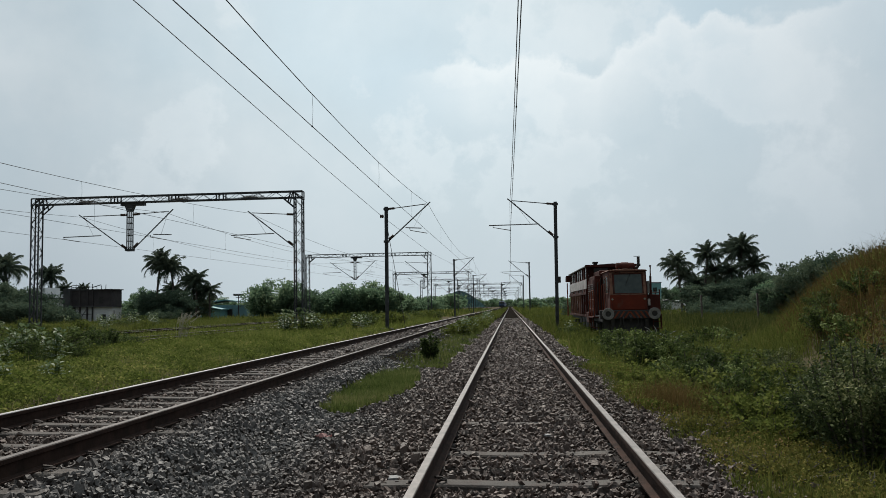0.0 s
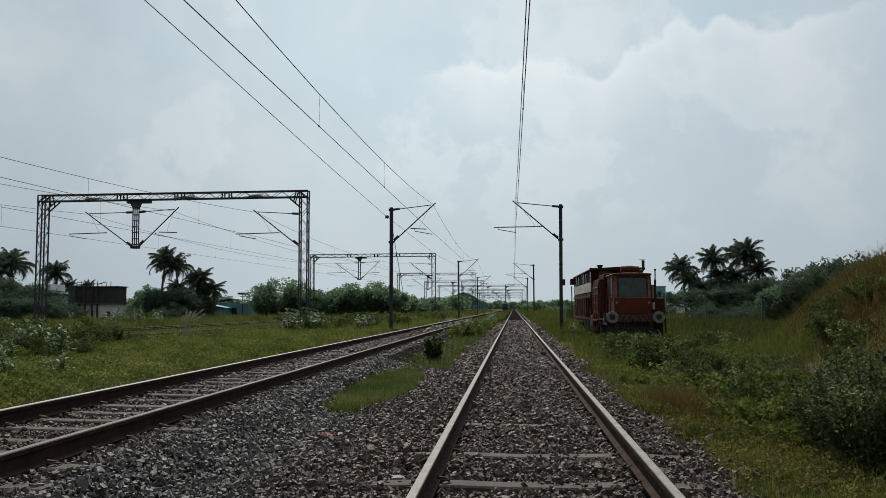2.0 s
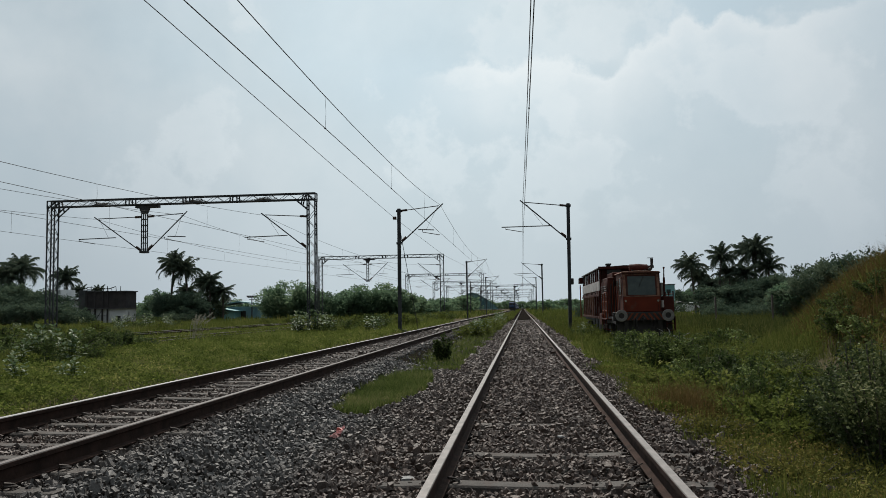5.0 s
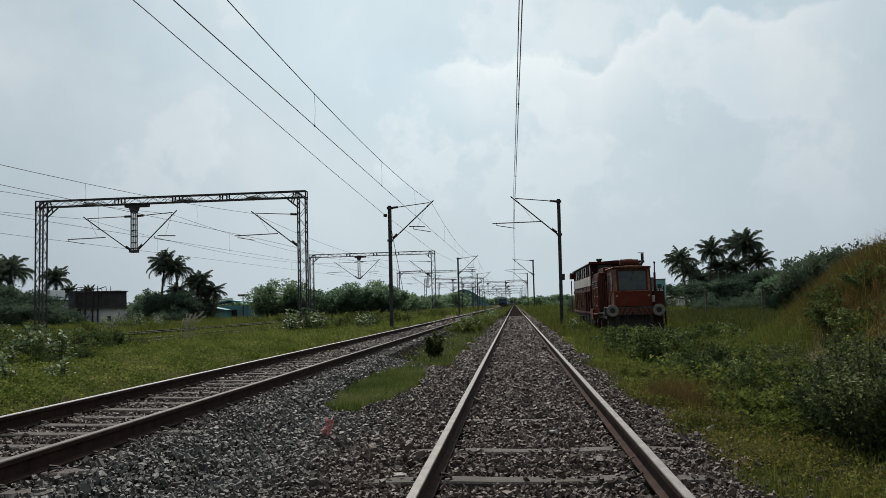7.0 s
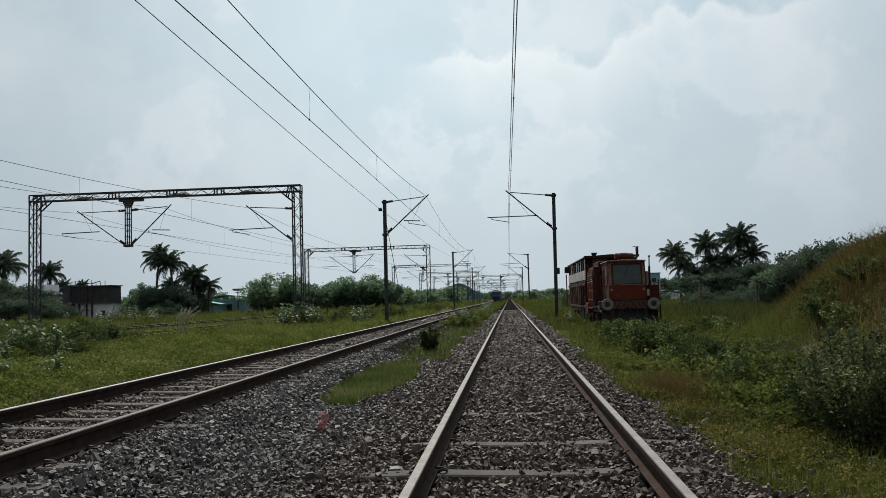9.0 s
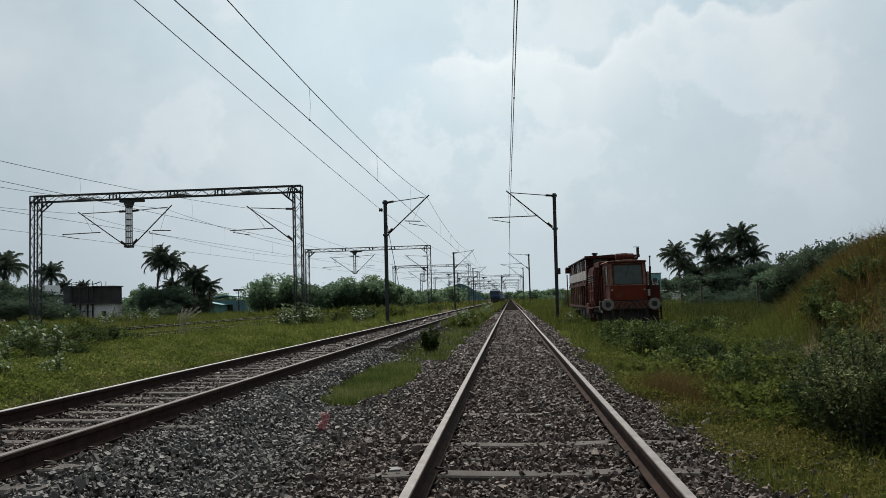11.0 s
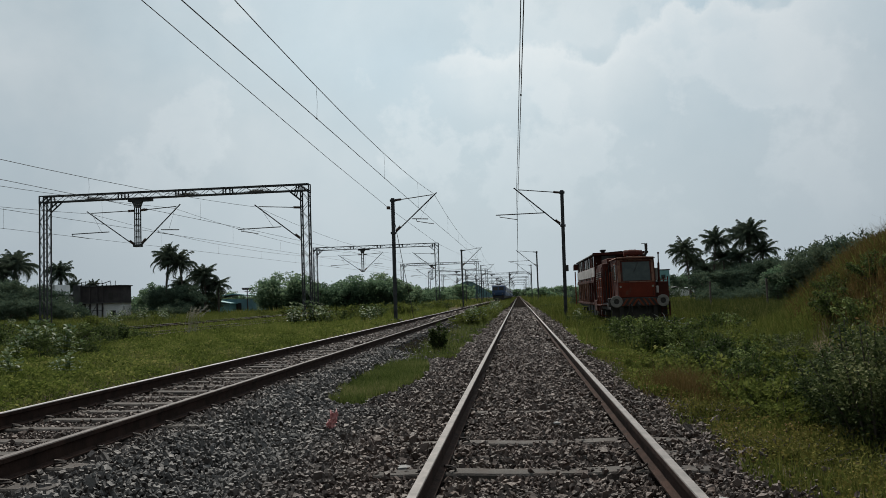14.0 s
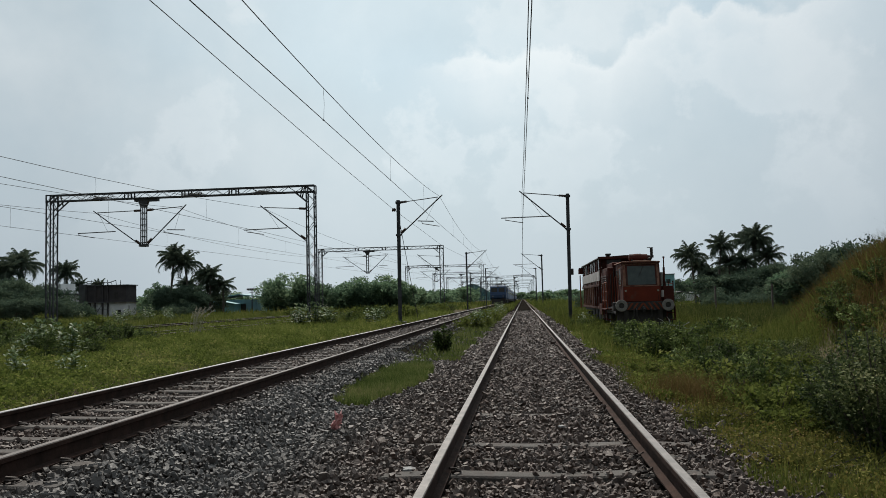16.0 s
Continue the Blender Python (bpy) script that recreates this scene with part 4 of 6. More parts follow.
    sd = part("side_window", Geo().box(-0.845, -0.815, 0.55, 1.25, 2.0, 2.72), M["glass_dark"], c)
    part("window_frame", Geo().box(-0.855, -0.82, 0.5, 0.55, 1.95, 2.77).box(-0.855, -0.82, 1.25, 1.3, 1.95, 2.77).box(-0.855, -0.82, 0.55, 1.25, 2.72, 2.77).box(-0.855, -0.82, 0.55, 1.25, 1.95, 2.0), M["window_trim"], sd)
    dr = part("cab_door", Geo().box(-0.85, -0.822, 1.5, 2.2, 1.1, 2.8), dark, c, bevel=0.01)
    part("door_window", Geo().box(-0.858, -0.845, 1.6, 2.1, 2.05, 2.65), M["glass_dark"], dr)
    for y in (1.42, 2.3):
        part("grab_rail", Geo().tube([(-0.82, y, 1.15), (-0.91, y, 1.18), (-0.91, y, 2.4), (-0.82, y, 2.43)], 0.02, 6), trim, c)
    # intake drum and exhaust on the cab roof
    e = part("air_filter", Geo().tube([(-0.34, 1.5, 3.23), (-0.31, 1.5, 3.23), (-0.1, 1.5, 3.23), (-0.08, 1.5, 3.23), (0.2, 1.5, 3.23), (0.22, 1.5, 3.23), (0.46, 1.5, 3.22), (0.5, 1.5, 3.22)], [0.10, 0.155, 0.155, 0.17, 0.17, 0.15, 0.15, 0.09], 16), M["maroon"], t)
    part("saddle", Geo().box(-0.26, -0.18, 1.35, 1.65, 3.0, 3.14).box(0.3, 0.38, 1.35, 1.65, 3.0, 3.14), under, e)
    part("exhaust_pipe", Geo().tube([(0.46, 1.6, 3.14), (0.56, 1.6, 3.14), (0.64, 1.6, 3.17), (0.685, 1.6, 3.26), (0.69, 1.6, 3.4), (0.69, 1.6, 3.64)], [0.07, 0.07, 0.07, 0.068, 0.065, 0.065], 12), under, t, "sooty bent exhaust pipe")
    part("rain_flap", Geo().box(0.5, 0.76, 1.53, 1.67, 3.655, 3.675), under, t)
    # walkway with stanchions and a tall post beside the cab
    w = part("walkway", Geo().box(0.82, 1.38, 0.2, 3.4, 0.98, 1.05), dark, t)
    part("step_plate", Geo().box(1.0, 1.34, 0.0, 0.26, 0.42, 0.46).box(1.0, 1.34, 0.0, 0.26, 0.72, 0.76).box(0.98, 1.01, 0.0, 0.26, 0.42, 1.05).box(1.33, 1.36, 0.0, 0.26, 0.42, 1.05), dark, w)
    for y in (0.28, 1.3, 2.3, 3.3):
        part("stanchion", Geo().tube([(1.34, y, 1.05), (1.34, y, 2.05), (1.33, y, 2.12)], [0.026, 0.026, 0.04], 6), dark, w)
    part("handrail", Geo().tube([(1.34, 0.28, 2.0), (1.34, 3.3, 2.0)], 0.022, 6), dark, w)
    part("knee_rail", Geo().tube([(1.34, 0.28, 1.55), (1.34, 3.3, 1.55)], 0.018, 6), dark, w)
    part("front_guard", Geo().box(0.9, 1.36, 0.24, 0.28, 1.05, 1.9), dark, w, bevel=0.012)
    part("equipment_locker", Geo().box(0.86, 1.3, 1.0, 3.2, 1.05, 1.92), dark, w, bevel=0.03)
    part("post", Geo().tube([(1.02, 0.6, 1.05), (1.02, 0.6, 2.1), (1.02, 0.6, 2.12), (1.03, 0.6, 2.72), (1.03, 0.6, 2.74), (1.04, 0.6, 3.12), (1.04, 0.6, 3.13), (1.04, 0.6, 3.2)], [0.075, 0.075, 0.05, 0.05, 0.028, 0.026, 0.045, 0.045], 10), dark, t)
    part("valve_box", Geo().box(0.82, 0.93, 0.2, 0.4, 1.42, 1.72), M["white_panel"], w, bevel=0.02)
    part("gauge_box", Geo().box(0.82, 0.92, 0.25, 0.45, 1.95, 2.5), M["rubber"], w, bevel=0.02)
    # engine house behind the cab: stepped doors, pipes, ladder and steps
    h = part("engine_house", Geo().box(-1.18, 1.0, 2.76, 5.6, 1.02, 2.86).box(-0.95, 0.9, 2.8, 5.5, 2.86, 3.1), dark, t, bevel=0.04)
    for k in range(4):
        y = 2.9 + k * 0.66
        d = part("engine_door", Geo().box(-1.215, -1.178, y, y + 0.58, 1.2, 2.7), M["maroon"] if k % 2 else dark, h, bevel=0.015)
        for j in range(6):
            part("louvre_slat", Geo().prism([(-1.25, 1.95 + j * 0.1), (-1.215, 1.99 + j * 0.1), (-1.215, 1.95 + j * 0.1)], 1, y + 0.08, y + 0.5), under, d)
        part("latch", Geo().box(-1.235, -1.214, y + 0.48, y + 0.54, 1.55, 1.7), trim, d)
    part("front_door", Geo().box(-1.14, -0.9, 2.72, 2.765, 1.1, 2.7), M["maroon"], h, bevel=0.015)
    for k in range(3):
        part("pipe_run", Geo().tube([(-1.05 + k * 0.07, 2.68, 1.1), (-1.05 + k * 0.07, 2.68, 2.5 + 0.1 * k), (-0.95 + k * 0.05, 2.7, 2.62 + 0.1 * k)], 0.022, 6), trim if k == 1 else under, h)
    for ya, yb, zt in ((1.75, 2.75, 2.14), (3.0, 3.8, 2.1)):
        part("gate_frame", Geo().tube([(-1.34, ya, 0.95), (-1.34, ya, zt), (-1.34, yb, zt), (-1.34, yb, 0.95)], 0.028, 6), trim, h)
        for zb in (1.3, 1.72):
            part("gate_bar", Geo().tube([(-1.34, ya, zb), (-1.34, yb, zb)], 0.02, 6), trim, h)
    part("side_step", Geo().box(-1.42, -1.12, 1.7, 3.9, 0.90, 0.95), dark, h)
    for y in (1.8, 2.7, 3.7):
        part("step_hanger", Geo().box(-1.40, -1.36, y, y + 0.05, 0.42, 0.92).box(-1.40, -1.12, y, y + 0.05, 0.42, 0.46), dark, h)
    part("tool_box", Geo().box(-1.36, -1.2, 4.3, 5.3, 0.62, 1.15), dark, h, bevel=0.03)
    # long rear body: cupboards between ribs, their inner shade a solid black box, weathered white band, roofed upper
    # deck
    r = part("rear_body", Geo().box(-1.12, 1.3, 5.6, 16.9, 0.9, 2.12), under, t, bevel=0.03)
    part("sill_rail", Geo().box(-1.33, -1.1, 5.6, 16.9, 0.88, 1.0), dark, r, bevel=0.01)
    part("top_rail", Geo().box(-1.33, -1.1, 5.6, 16.9, 2.02, 2.14), dark, r, bevel=0.01)
    for k in range(9):
        y = 5.62 + k * 1.25
        part("panel_rib", Geo().box(-1.34, -1.24, y, y + 0.11, 0.9, 2.1), M["window_trim"] if k > 2 else dark, r, bevel=0.008)
        if k % 3 != 1:
            part("side_panel", Geo().box(-1.27, -1.235, y + 0.14, y + 1.22, 1.02, 1.95 if k % 2 else 1.5), M["maroon"] if k % 2 else dark, r, bevel=0.012)
        else:
            part("hydraulic_unit", Geo().tube([(-1.18, y + 0.45, 1.0), (-1.18, y + 0.45, 1.85)], 0.14, 12), dark, r)
            part("hose", Geo().tube([(-1.2, y + 0.6, 1.9), (-1.3, y + 0.8, 1.5), (-1.28, y + 1.0, 1.15)], 0.03, 6), under, r)
    for k in range(14):
        y = 5.7 + k * 0.79
        part("pipe_clutter", Geo().box(-1.3 - r5.uniform(0, 0.03), -1.2, y, y + r5.uniform(0.3, 0.7), 2.14, 2.22 + r5.uniform(0, 0.08)), (dark, M["maroon"], under)[k % 3], r)
    for k in range(5):
        y = 5.65 + k * 2.25
        part("white_band", Geo().box(-1.30, -1.262, y, y + 2.235, 2.31, 2.79), M["white_panel"], r, "weathered white side band", bevel=0.008)
    u = part("upper_deck", Geo().box(-1.26, 1.3, 5.62, 16.9, 2.12, 2.82), dark, t, bevel=0.02)
    for k in range(10):
        y = 5.64 + k * 1.24
        part("pillar", Geo().box(-1.28, -1.18, y, y + 0.12, 2.82, 3.42), dark, u)
        part("pillar", Geo().box(1.2, 1.3, y, y + 0.12, 2.82, 3.42), dark, u)
    for k in range(9):
        y = 5.77 + k * 1.24
        part("window", Geo().box(-1.24, -1.21, y, y + 1.1, 2.84, 3.4), (M["glass_dark"], M["maroon"], M["glass_dark"], M["white_panel"])[k % 4], u)
    part("front_bulkhead", Geo().box(-1.16, 1.18, 5.66, 5.72, 2.82, 3.42), dark, u)
    part("bulkhead_window", Geo().box(-0.9, -0.2, 5.64, 5.665, 2.95, 3.35), M["glass_dark"], u)
    part("roof", Geo().prism([(-1.36, 3.40), (-1.34, 3.47), (0, 3.55), (1.34, 3.47), (1.36, 3.40)], 1, 5.3, 17.1), under, t, bevel=0.015)
    part("roof_edge", Geo().box(-1.37, 1.37, 5.26, 5.3, 3.38, 3.5), dark, t)
    part("roof_vent", Geo().box(-0.9, -0.72, 5.6, 5.9, 3.5, 3.58).box(-0.94, -0.68, 5.55, 5.95, 3.58, 3.66), under, t)
    part("rear_canopy", Geo().prism([(16.9, 3.0), (17.7, 3.0), (17.6, 3.3), (16.9, 3.38)], 0, -1.5, 0.3), dark, t)
    part("rear_ladder", Geo().tube([(-1.42, 17.0, 0.8), (-1.42, 17.0, 2.9)], 0.025, 6).tube([(-1.42, 17.4, 0.8), (-1.42, 17.4, 2.9)], 0.025, 6), trim, t)
    # running gear
    for yc in (2.2, 4.0, 12.6, 14.4):
        ws = part("wheelset", Geo().tube([(-0.8, yc, 0.46), (0.8, yc, 0.46)], 0.08, 10), under, t)
        for x in (-0.85, 0.85):
            part("wheel", Geo().ring((x, yc, 0.46), 0, 0.46, 0.07, 0.13, 28), under, ws)
        for x in (-1.08, 1.08):
            part("axle_box", Geo().box(x - 0.12, x + 0.12, yc - 0.18, yc + 0.18, 0.32, 0.66), under, ws, bevel=0.02)
    for y in (6.6, 8.2, 10.0):
        part("tamping_unit", Geo().box(-1.2, -0.6, y, y + 1.0, 0.3, 1.0).box(0.6, 1.2, y, y + 1.0, 0.3, 1.0), under, t, bevel=0.05)
    part("fuel_tank", Geo().box(-1.2, 1.25, 5.1, 6.2, 0.35, 0.9), under, t, bevel=0.05)
    return t


machine()

# ---- the train ----


def loco():
    """Electric locomotive; local origin on the rail top at its front, it faces -y."""
    t = thing("locomotive", pose(TRACK2_X, 400, TRACK2_Z), "dark blue electric locomotive hauling coaches with raised pantograph", "locomotive")
    b = part("body", Geo().prism([(0.28, 1.1), (0.0, 1.35), (0.0, 2.3), (0.45, 3.55), (1.0, 3.8), (18.3, 3.8), (18.8, 3.5), (19.2, 2.3), (19.2, 1.1)], 0, -1.53, 1.53), M["loco_blue"], t, bevel=0.12)
    for x in (-0.72, 0.72):
        part("windscreen", Geo().prism([(0.05, 2.48), (0.345, 3.3), (0.45, 3.3), (0.2, 2.48)], 0, x - 0.58, x + 0.58), M["under"], b)
        part("marker_lamp", Geo().tube([(x * 1.4, 0.05, 1.65), (x * 1.4, -0.03, 1.65)], 0.11, 10), M["lamp"], b)
        part("buffer", Geo().tube([(x * 1.36, 0.3, 1.1), (x * 1.36, -0.3, 1.1), (x * 1.36, -0.32, 1.1), (x * 1.36, -0.38, 1.1)], [0.1, 0.1, 0.25, 0.25], 12), M["under"], t)
    part("front_band", Geo().box(-1.545, 1.545, -0.012, 0.05, 1.95, 2.2), M["coach_blue"], b, "lighter blue front stripe")
    part("headlight", Geo().tube([(0, 0.5, 3.6), (0, 0.36, 3.6)], 0.16, 12), M["lamp"], b)
    part("cowcatcher", Geo().prism([(-0.1, 0.2), (0.2, 0.2), (0.3, 1.1), (0.05, 1.1)], 0, -1.3, 1.3), M["under"], t)
    part("underframe", Geo().box(-1.45, 1.45, 0.3, 18.9, 0.85, 1.12), M["under"], t)
    for y in range(3, 17, 2):
        part("side_louvre", Geo().box(1.525, 1.55, y, y + 1.2, 2.4, 3.2), M["under"], b)
    for y in (2.6, 12.6):
        bo = part("bogie", Geo().box(-1.15, 1.15, y, y + 4.4, 0.45, 0.85), M["under"], t)
        for k in (0.4, 2.2, 4.0):
            for xw in (-0.86, 0.86):
                part("wheel", Geo().ring((xw, y + k, 0.54), 0, 0.54, 0.08, 0.13, 20), M["under"], bo)
    for y0, up in ((3.0, False), (13.5, True)):
        z1, z2 = (4.6, 5.45) if up else (4.15, 4.2)
        p = part("pantograph", Geo().box(-0.7, 0.7, y0 - 0.7, y0 + 0.9, 3.82, 4.0), M["under"], t)
        for x in (-0.5, 0.5):
            part("arm", Geo().tube([(x, y0 + 0.7, 4.0), (x * 0.8, y0 - 0.9, z1), (x * 0.7, y0 + 0.2, z2)], 0.035, 6), M["under"], p)
        part("pan_head", Geo().tube([(-0.95, y0 + 0.2, z2 - 0.15), (-0.6, y0 + 0.2, z2), (0.6, y0 + 0.2, z2), (0.95, y0 + 0.2, z2 - 0.15)], 0.05, 6), M["under"], p)
    return t


def coach():
    t = thing("railway_coach", pose(TRACK2_X, 420, TRACK2_Z), "blue passenger coach with barred windows in a moving train", "railway coach", "coaches of the train")
    b = part("body", Geo().box(-1.6, 1.6, 0.3, 22.0, 1.05, 3.35), M["coach_blue"], t, bevel=0.06)
    part("roof", Geo().prism([(-1.6, 3.35), (-1.45, 3.7), (-0.8, 3.95), (0, 4.02), (0.8, 3.95), (1.45, 3.7), (1.6, 3.35)], 1, 0.3, 22.0), M["coach_roof"], t)
    part("window_band", Geo().box(1.595, 1.612, 1.2, 21.0, 2.15, 2.95), M["coach_roof"], b, "greyish band along the windows")
    for k in range(12):
        part("window", Geo().box(1.6, 1.625, 1.9 + k * 1.55, 2.9 + k * 1.55, 2.2, 2.85), M["glass_dark"], b)
    for y in (0.6, 21.0):
        part("door", Geo().box(1.6, 1.63, y, y + 0.75, 1.15, 3.1), M["glass_dark"], b)
    part("vestibule", Geo().box(-0.6, 0.6, 0.0, 0.3, 1.1, 3.3).box(-0.6, 0.6, 22.0, 22.3, 1.1, 3.3), M["under"], t)
    part("underframe", Geo().box(-1.3, 1.3, 0.8, 21.5, 0.75, 1.05).box(-1.2, 1.2, 7, 15, 0.4, 0.8), M["under"], t)
    for y in (2.2, 17.2):
        bo = part("bogie", Geo().box(-1.1, 1.1, y, y + 2.9, 0.4, 0.75), M["under"], t)
        for k in (0.4, 2.5):
            for xw in (-0.86, 0.86):
                part("wheel", Geo().ring((xw, y + k, 0.46), 0, 0.46, 0.08, 0.13, 18), M["under"], bo)
    return t


LOCO = loco()
COACHES = [coach()]
for _ in range(11):
    COACHES.append(copy_thing(COACHES[0], COACHES[0].matrix_basis.copy()))

# ---- buildings and distance ----


def brown_house():
    t = thing("unfinished_house", pose(-54.3, 100, 0.15), "unfinished house with dark brick upper floor over white walls", "house")
    part("ground_floor", Geo().box(-2.2, 2.7, 0, 2.6, 0, 1.95), M["plaster_white"], t)
    w = part("upper_floor", Geo().box(-2.9, 2.7, -0.15, 2.6, 1.95, 4.1), M["plaster_brown"], t)
    part("slab", Geo().box(-3.3, 2.9, -0.4, 2.7, 1.86, 1.98).box(-3.1, 2.9, -0.3, 2.7, 4.06, 4.18), M["roof_slab"], t)
    part("window", Geo().box(1.0, 1.6, -0.17, -0.12, 2.3, 3.2), M["under"], w)
    for x in (-2.7, -1.5, -0.5, 0.2):
        part("column", Geo().box(x - 0.08, x + 0.08, -0.3, -0.14, -0.2, 4.25), M["plaster_brown"], t)
    part("scaffold", Geo().beam((-2.7, -0.3, 0.2), (-1.5, -0.3, 1.7), 0.06).beam((-1.5, -0.3, 0.2), (-2.7, -0.3, 1.7), 0.06).beam((-1.5, -0.3, 0.2), (-0.5, -0.3, 1.7), 0.06).beam((-2.9, -0.3, 0.95), (0.2, -0.3, 0.95), 0.06), M["under"], t)
    g = Geo()
    for k in range(9):
        x = -2.8 + k * 0.58
        g.beam((x, 0, 4.1), (x + random.uniform(-0.1, 0.1), 0, 4.4 + random.uniform(0.0, 0.5)), 0.06)
    g.beam((-2.8, 0, 4.45), (0.6, 0, 4.5), 0.07).beam((-2.8, 0, 4.7), (-1.2, 0, 4.75), 0.07).beam((0.0, 0, 4.4), (1.2, 0, 4.75), 0.09)
    part("rebar", g, M["under"], t)
    part("lean_to", Geo().box(-4.2, -3.0, 0.5, 2.6, 0, 4.35), M["roof_slab"], t)
    part("doorway", Geo().box(1.3, 1.9, -0.02, 0.02, 0.1, 0.9), M["under"], t)


brown_house()


def white_house():
    t = thing("white_house", pose(-62, 101, 0.15), "small flat-roofed white plastered house among trees", "house")
    w = part("wall", Geo().box(-4, 2.6, 0, 7, 0, 3.0), M["plaster_white"], t)
    part("roof", Geo().box(-4.2, 2.8, -0.2, 7.2, 3.0, 3.2), M["roof_slab"], t)
    part("stair_room", Geo().box(-2.6, -0.2, 1.5, 5, 3.2, 4.6), M["plaster_white"], t)
    for x in (-2.8, -0.8, 0.9):
        part("window", Geo().box(x, x + 0.9, -0.04, 0.02, 1.2, 2.3), M["glass_dark"], w)
    part("awning", Geo().prism([(-0.9, 2.2), (0, 2.5), (0, 2.6), (-0.9, 2.3)], 0, -3.2, 2.0), M["roof_slab"], w)


white_house()


def shed(x, y, z, w, d, h, m, name, label, roof=None):
    t = thing(name, pose(x, y, z), label, "shed")
    b = part("wall", Geo().box(-w / 2, w / 2, 0, d, 0, h * 0.72), m, t)
    part("roof", Geo().prism([(-w / 2 - 0.3, h * 0.7), (-w / 2 - 0.3, h * 0.75), (0, h), (w / 2 + 0.3, h * 0.75), (w / 2 + 0.3, h * 0.7), (0, h * 0.95)], 1, -0.4, d + 0.4), roof or m, t)
    g = Geo()
    for k in range(int(w / 0.8)):
        g.box(-w / 2 + k * 0.8, -w / 2 + k * 0.8 + 0.08, -0.05, 0.0, 0, h * 0.7)
    part("sheet_rib", g, m, b)
    part("doorway", Geo().box(-w * 0.1, w * 0.1, -0.06, -0.01, 0, h * 0.5), M["under"], b)


shed(-43.0, 118, 0.0, 10.8, 5, 2.95, M["blue_sheet"], "sheet_metal_shed", "long blue sheet-metal shed beyond the yard")
shed(-45.0, 115, 0.0, 4.6, 3, 2.0, M["teal_sheet"], "sheet_metal_shed", "teal sheet-metal shed beside trees")


def teal_block():
    t = thing("teal_building", pose(28.3, 160, -0.5), "small flat-roofed teal building behind palms", "building")
    w = part("wall", Geo().box(-0.9, 1.2, 0, 5, 0, 5.7), M["teal_sheet"], t)
    part("roof", Geo().box(-1.0, 1.3, -0.1, 5.1, 5.7, 5.85), M["roof_slab"], t)
    part("window", Geo().box(-0.4, 0.4, -0.04, 0.02, 4.0, 4.8), M["glass_dark"], w)


teal_block()
shed(29.2, 152, -0.4, 4.4, 5, 2.3, M["plaster_white"], "low_white_shed", "low white shed with dark roof behind palms", M["roof_slab"])


def light_mast():
    t = thing("floodlight_mast", pose(-40.3, 116, 0), "floodlight mast on a pole above the shed", "floodlight")
    part("pole", Geo().tube([(0, 0, 0), (0, 0, 3.5)], [0.10, 0.07], 8), M["steel"], t)
    part("crossarm", Geo().beam((-0.6, 0, 3.45), (0.6, 0, 3.45), 0.09).beam((-0.4, 0, 3.15), (0.4, 0, 3.15), 0.08), M["steel"], t)
    for x in (-0.6, -0.2, 0.2, 0.6):
        part("floodlight", Geo().box(x - 0.15, x + 0.15, -0.15, 0.1, 3.45, 3.72), M["under"], t)


light_mast()


def car(x, y, rz, name="parked_car"):
    t = thing(name, pose(x, y, gz(x, y) + 0.02, 0, 0, rz), "white car parked beyond the weeds", "car", "parked cars")
    part("body", Geo().prism([(-2.0, 0.35), (-2.05, 0.75), (-1.9, 0.95), (1.0, 1.0), (1.95, 0.85), (2.05, 0.5), (2.0, 0.35)], 1, -0.85, 0.85), M["car_white"], t, bevel=0.06)
    part("cabin", Geo().prism([(-1.7, 0.95), (-1.4, 1.45), (0.3, 1.48), (1.0, 0.98)], 1, -0.74, 0.74), M["car_white"], t, bevel=0.08)
    part("window", Geo().prism([(-1.5, 1.02), (-1.32, 1.38), (0.25, 1.4), (0.75, 1.02)], 1, -0.755, 0.755), M["glass_dark"], t)
    for wx in (-1.25, 1.3):
        for wy in (-0.78, 0.78):
            part("wheel", Geo().ring((wx, wy, 0.33), 1, 0.33, 0.1, 0.2, 18), M["under"], t)


car(33.2, 165, 60)
car(35.8, 167, 15)


def hill():
    xs, ys = np.linspace(-1, 1, 60), np.linspace(-1, 1, 40)
    X, Y = np.meshgrid(xs, ys)
    Z = 23 * np.maximum(0, (1 - np.abs(X) ** 1.5) * (1 - Y ** 2)) + 0.9 * waves(X, Y, 26) + 0.7 * waves(Y, X, 61)
    co = np.stack([X * 34 - 60, Y * 80 + 960, Z - 3], -1).reshape(-1, 3)
    i = (np.arange(39)[:, None] * 60 + np.arange(59)[None, :]).ravel()
    tris = np.concatenate([np.stack([i, i + 1, i + 61], -1), np.stack([i, i + 61, i + 60], -1)])
    ob = new("hill", big_mesh("hill", co, tris, M["hill"]))
    tagged(ob, "small wooded hill in the hazy distance", "hill", kind="structure")


hill()


def post(x, y, h):
    z = gz(x, y)
    t = thing("concrete_post", pose(x, y, z - 0.2), "slim concrete fence post in weeds", "post", "fence posts")
    part("shaft", Geo().prism([(-0.07, -0.07), (0.07, -0.07), (0.07, 0.07), (-0.07, 0.07)], 2, 0, h), M["concrete"], t)


for x, y, h in ((17.3, 75, 2.6), (22.0, 74, 2.7), (28.5, 74, 2.6), (-8.1, 60, 1.0)):
    post(x, y, h)

# ---- vegetation ----


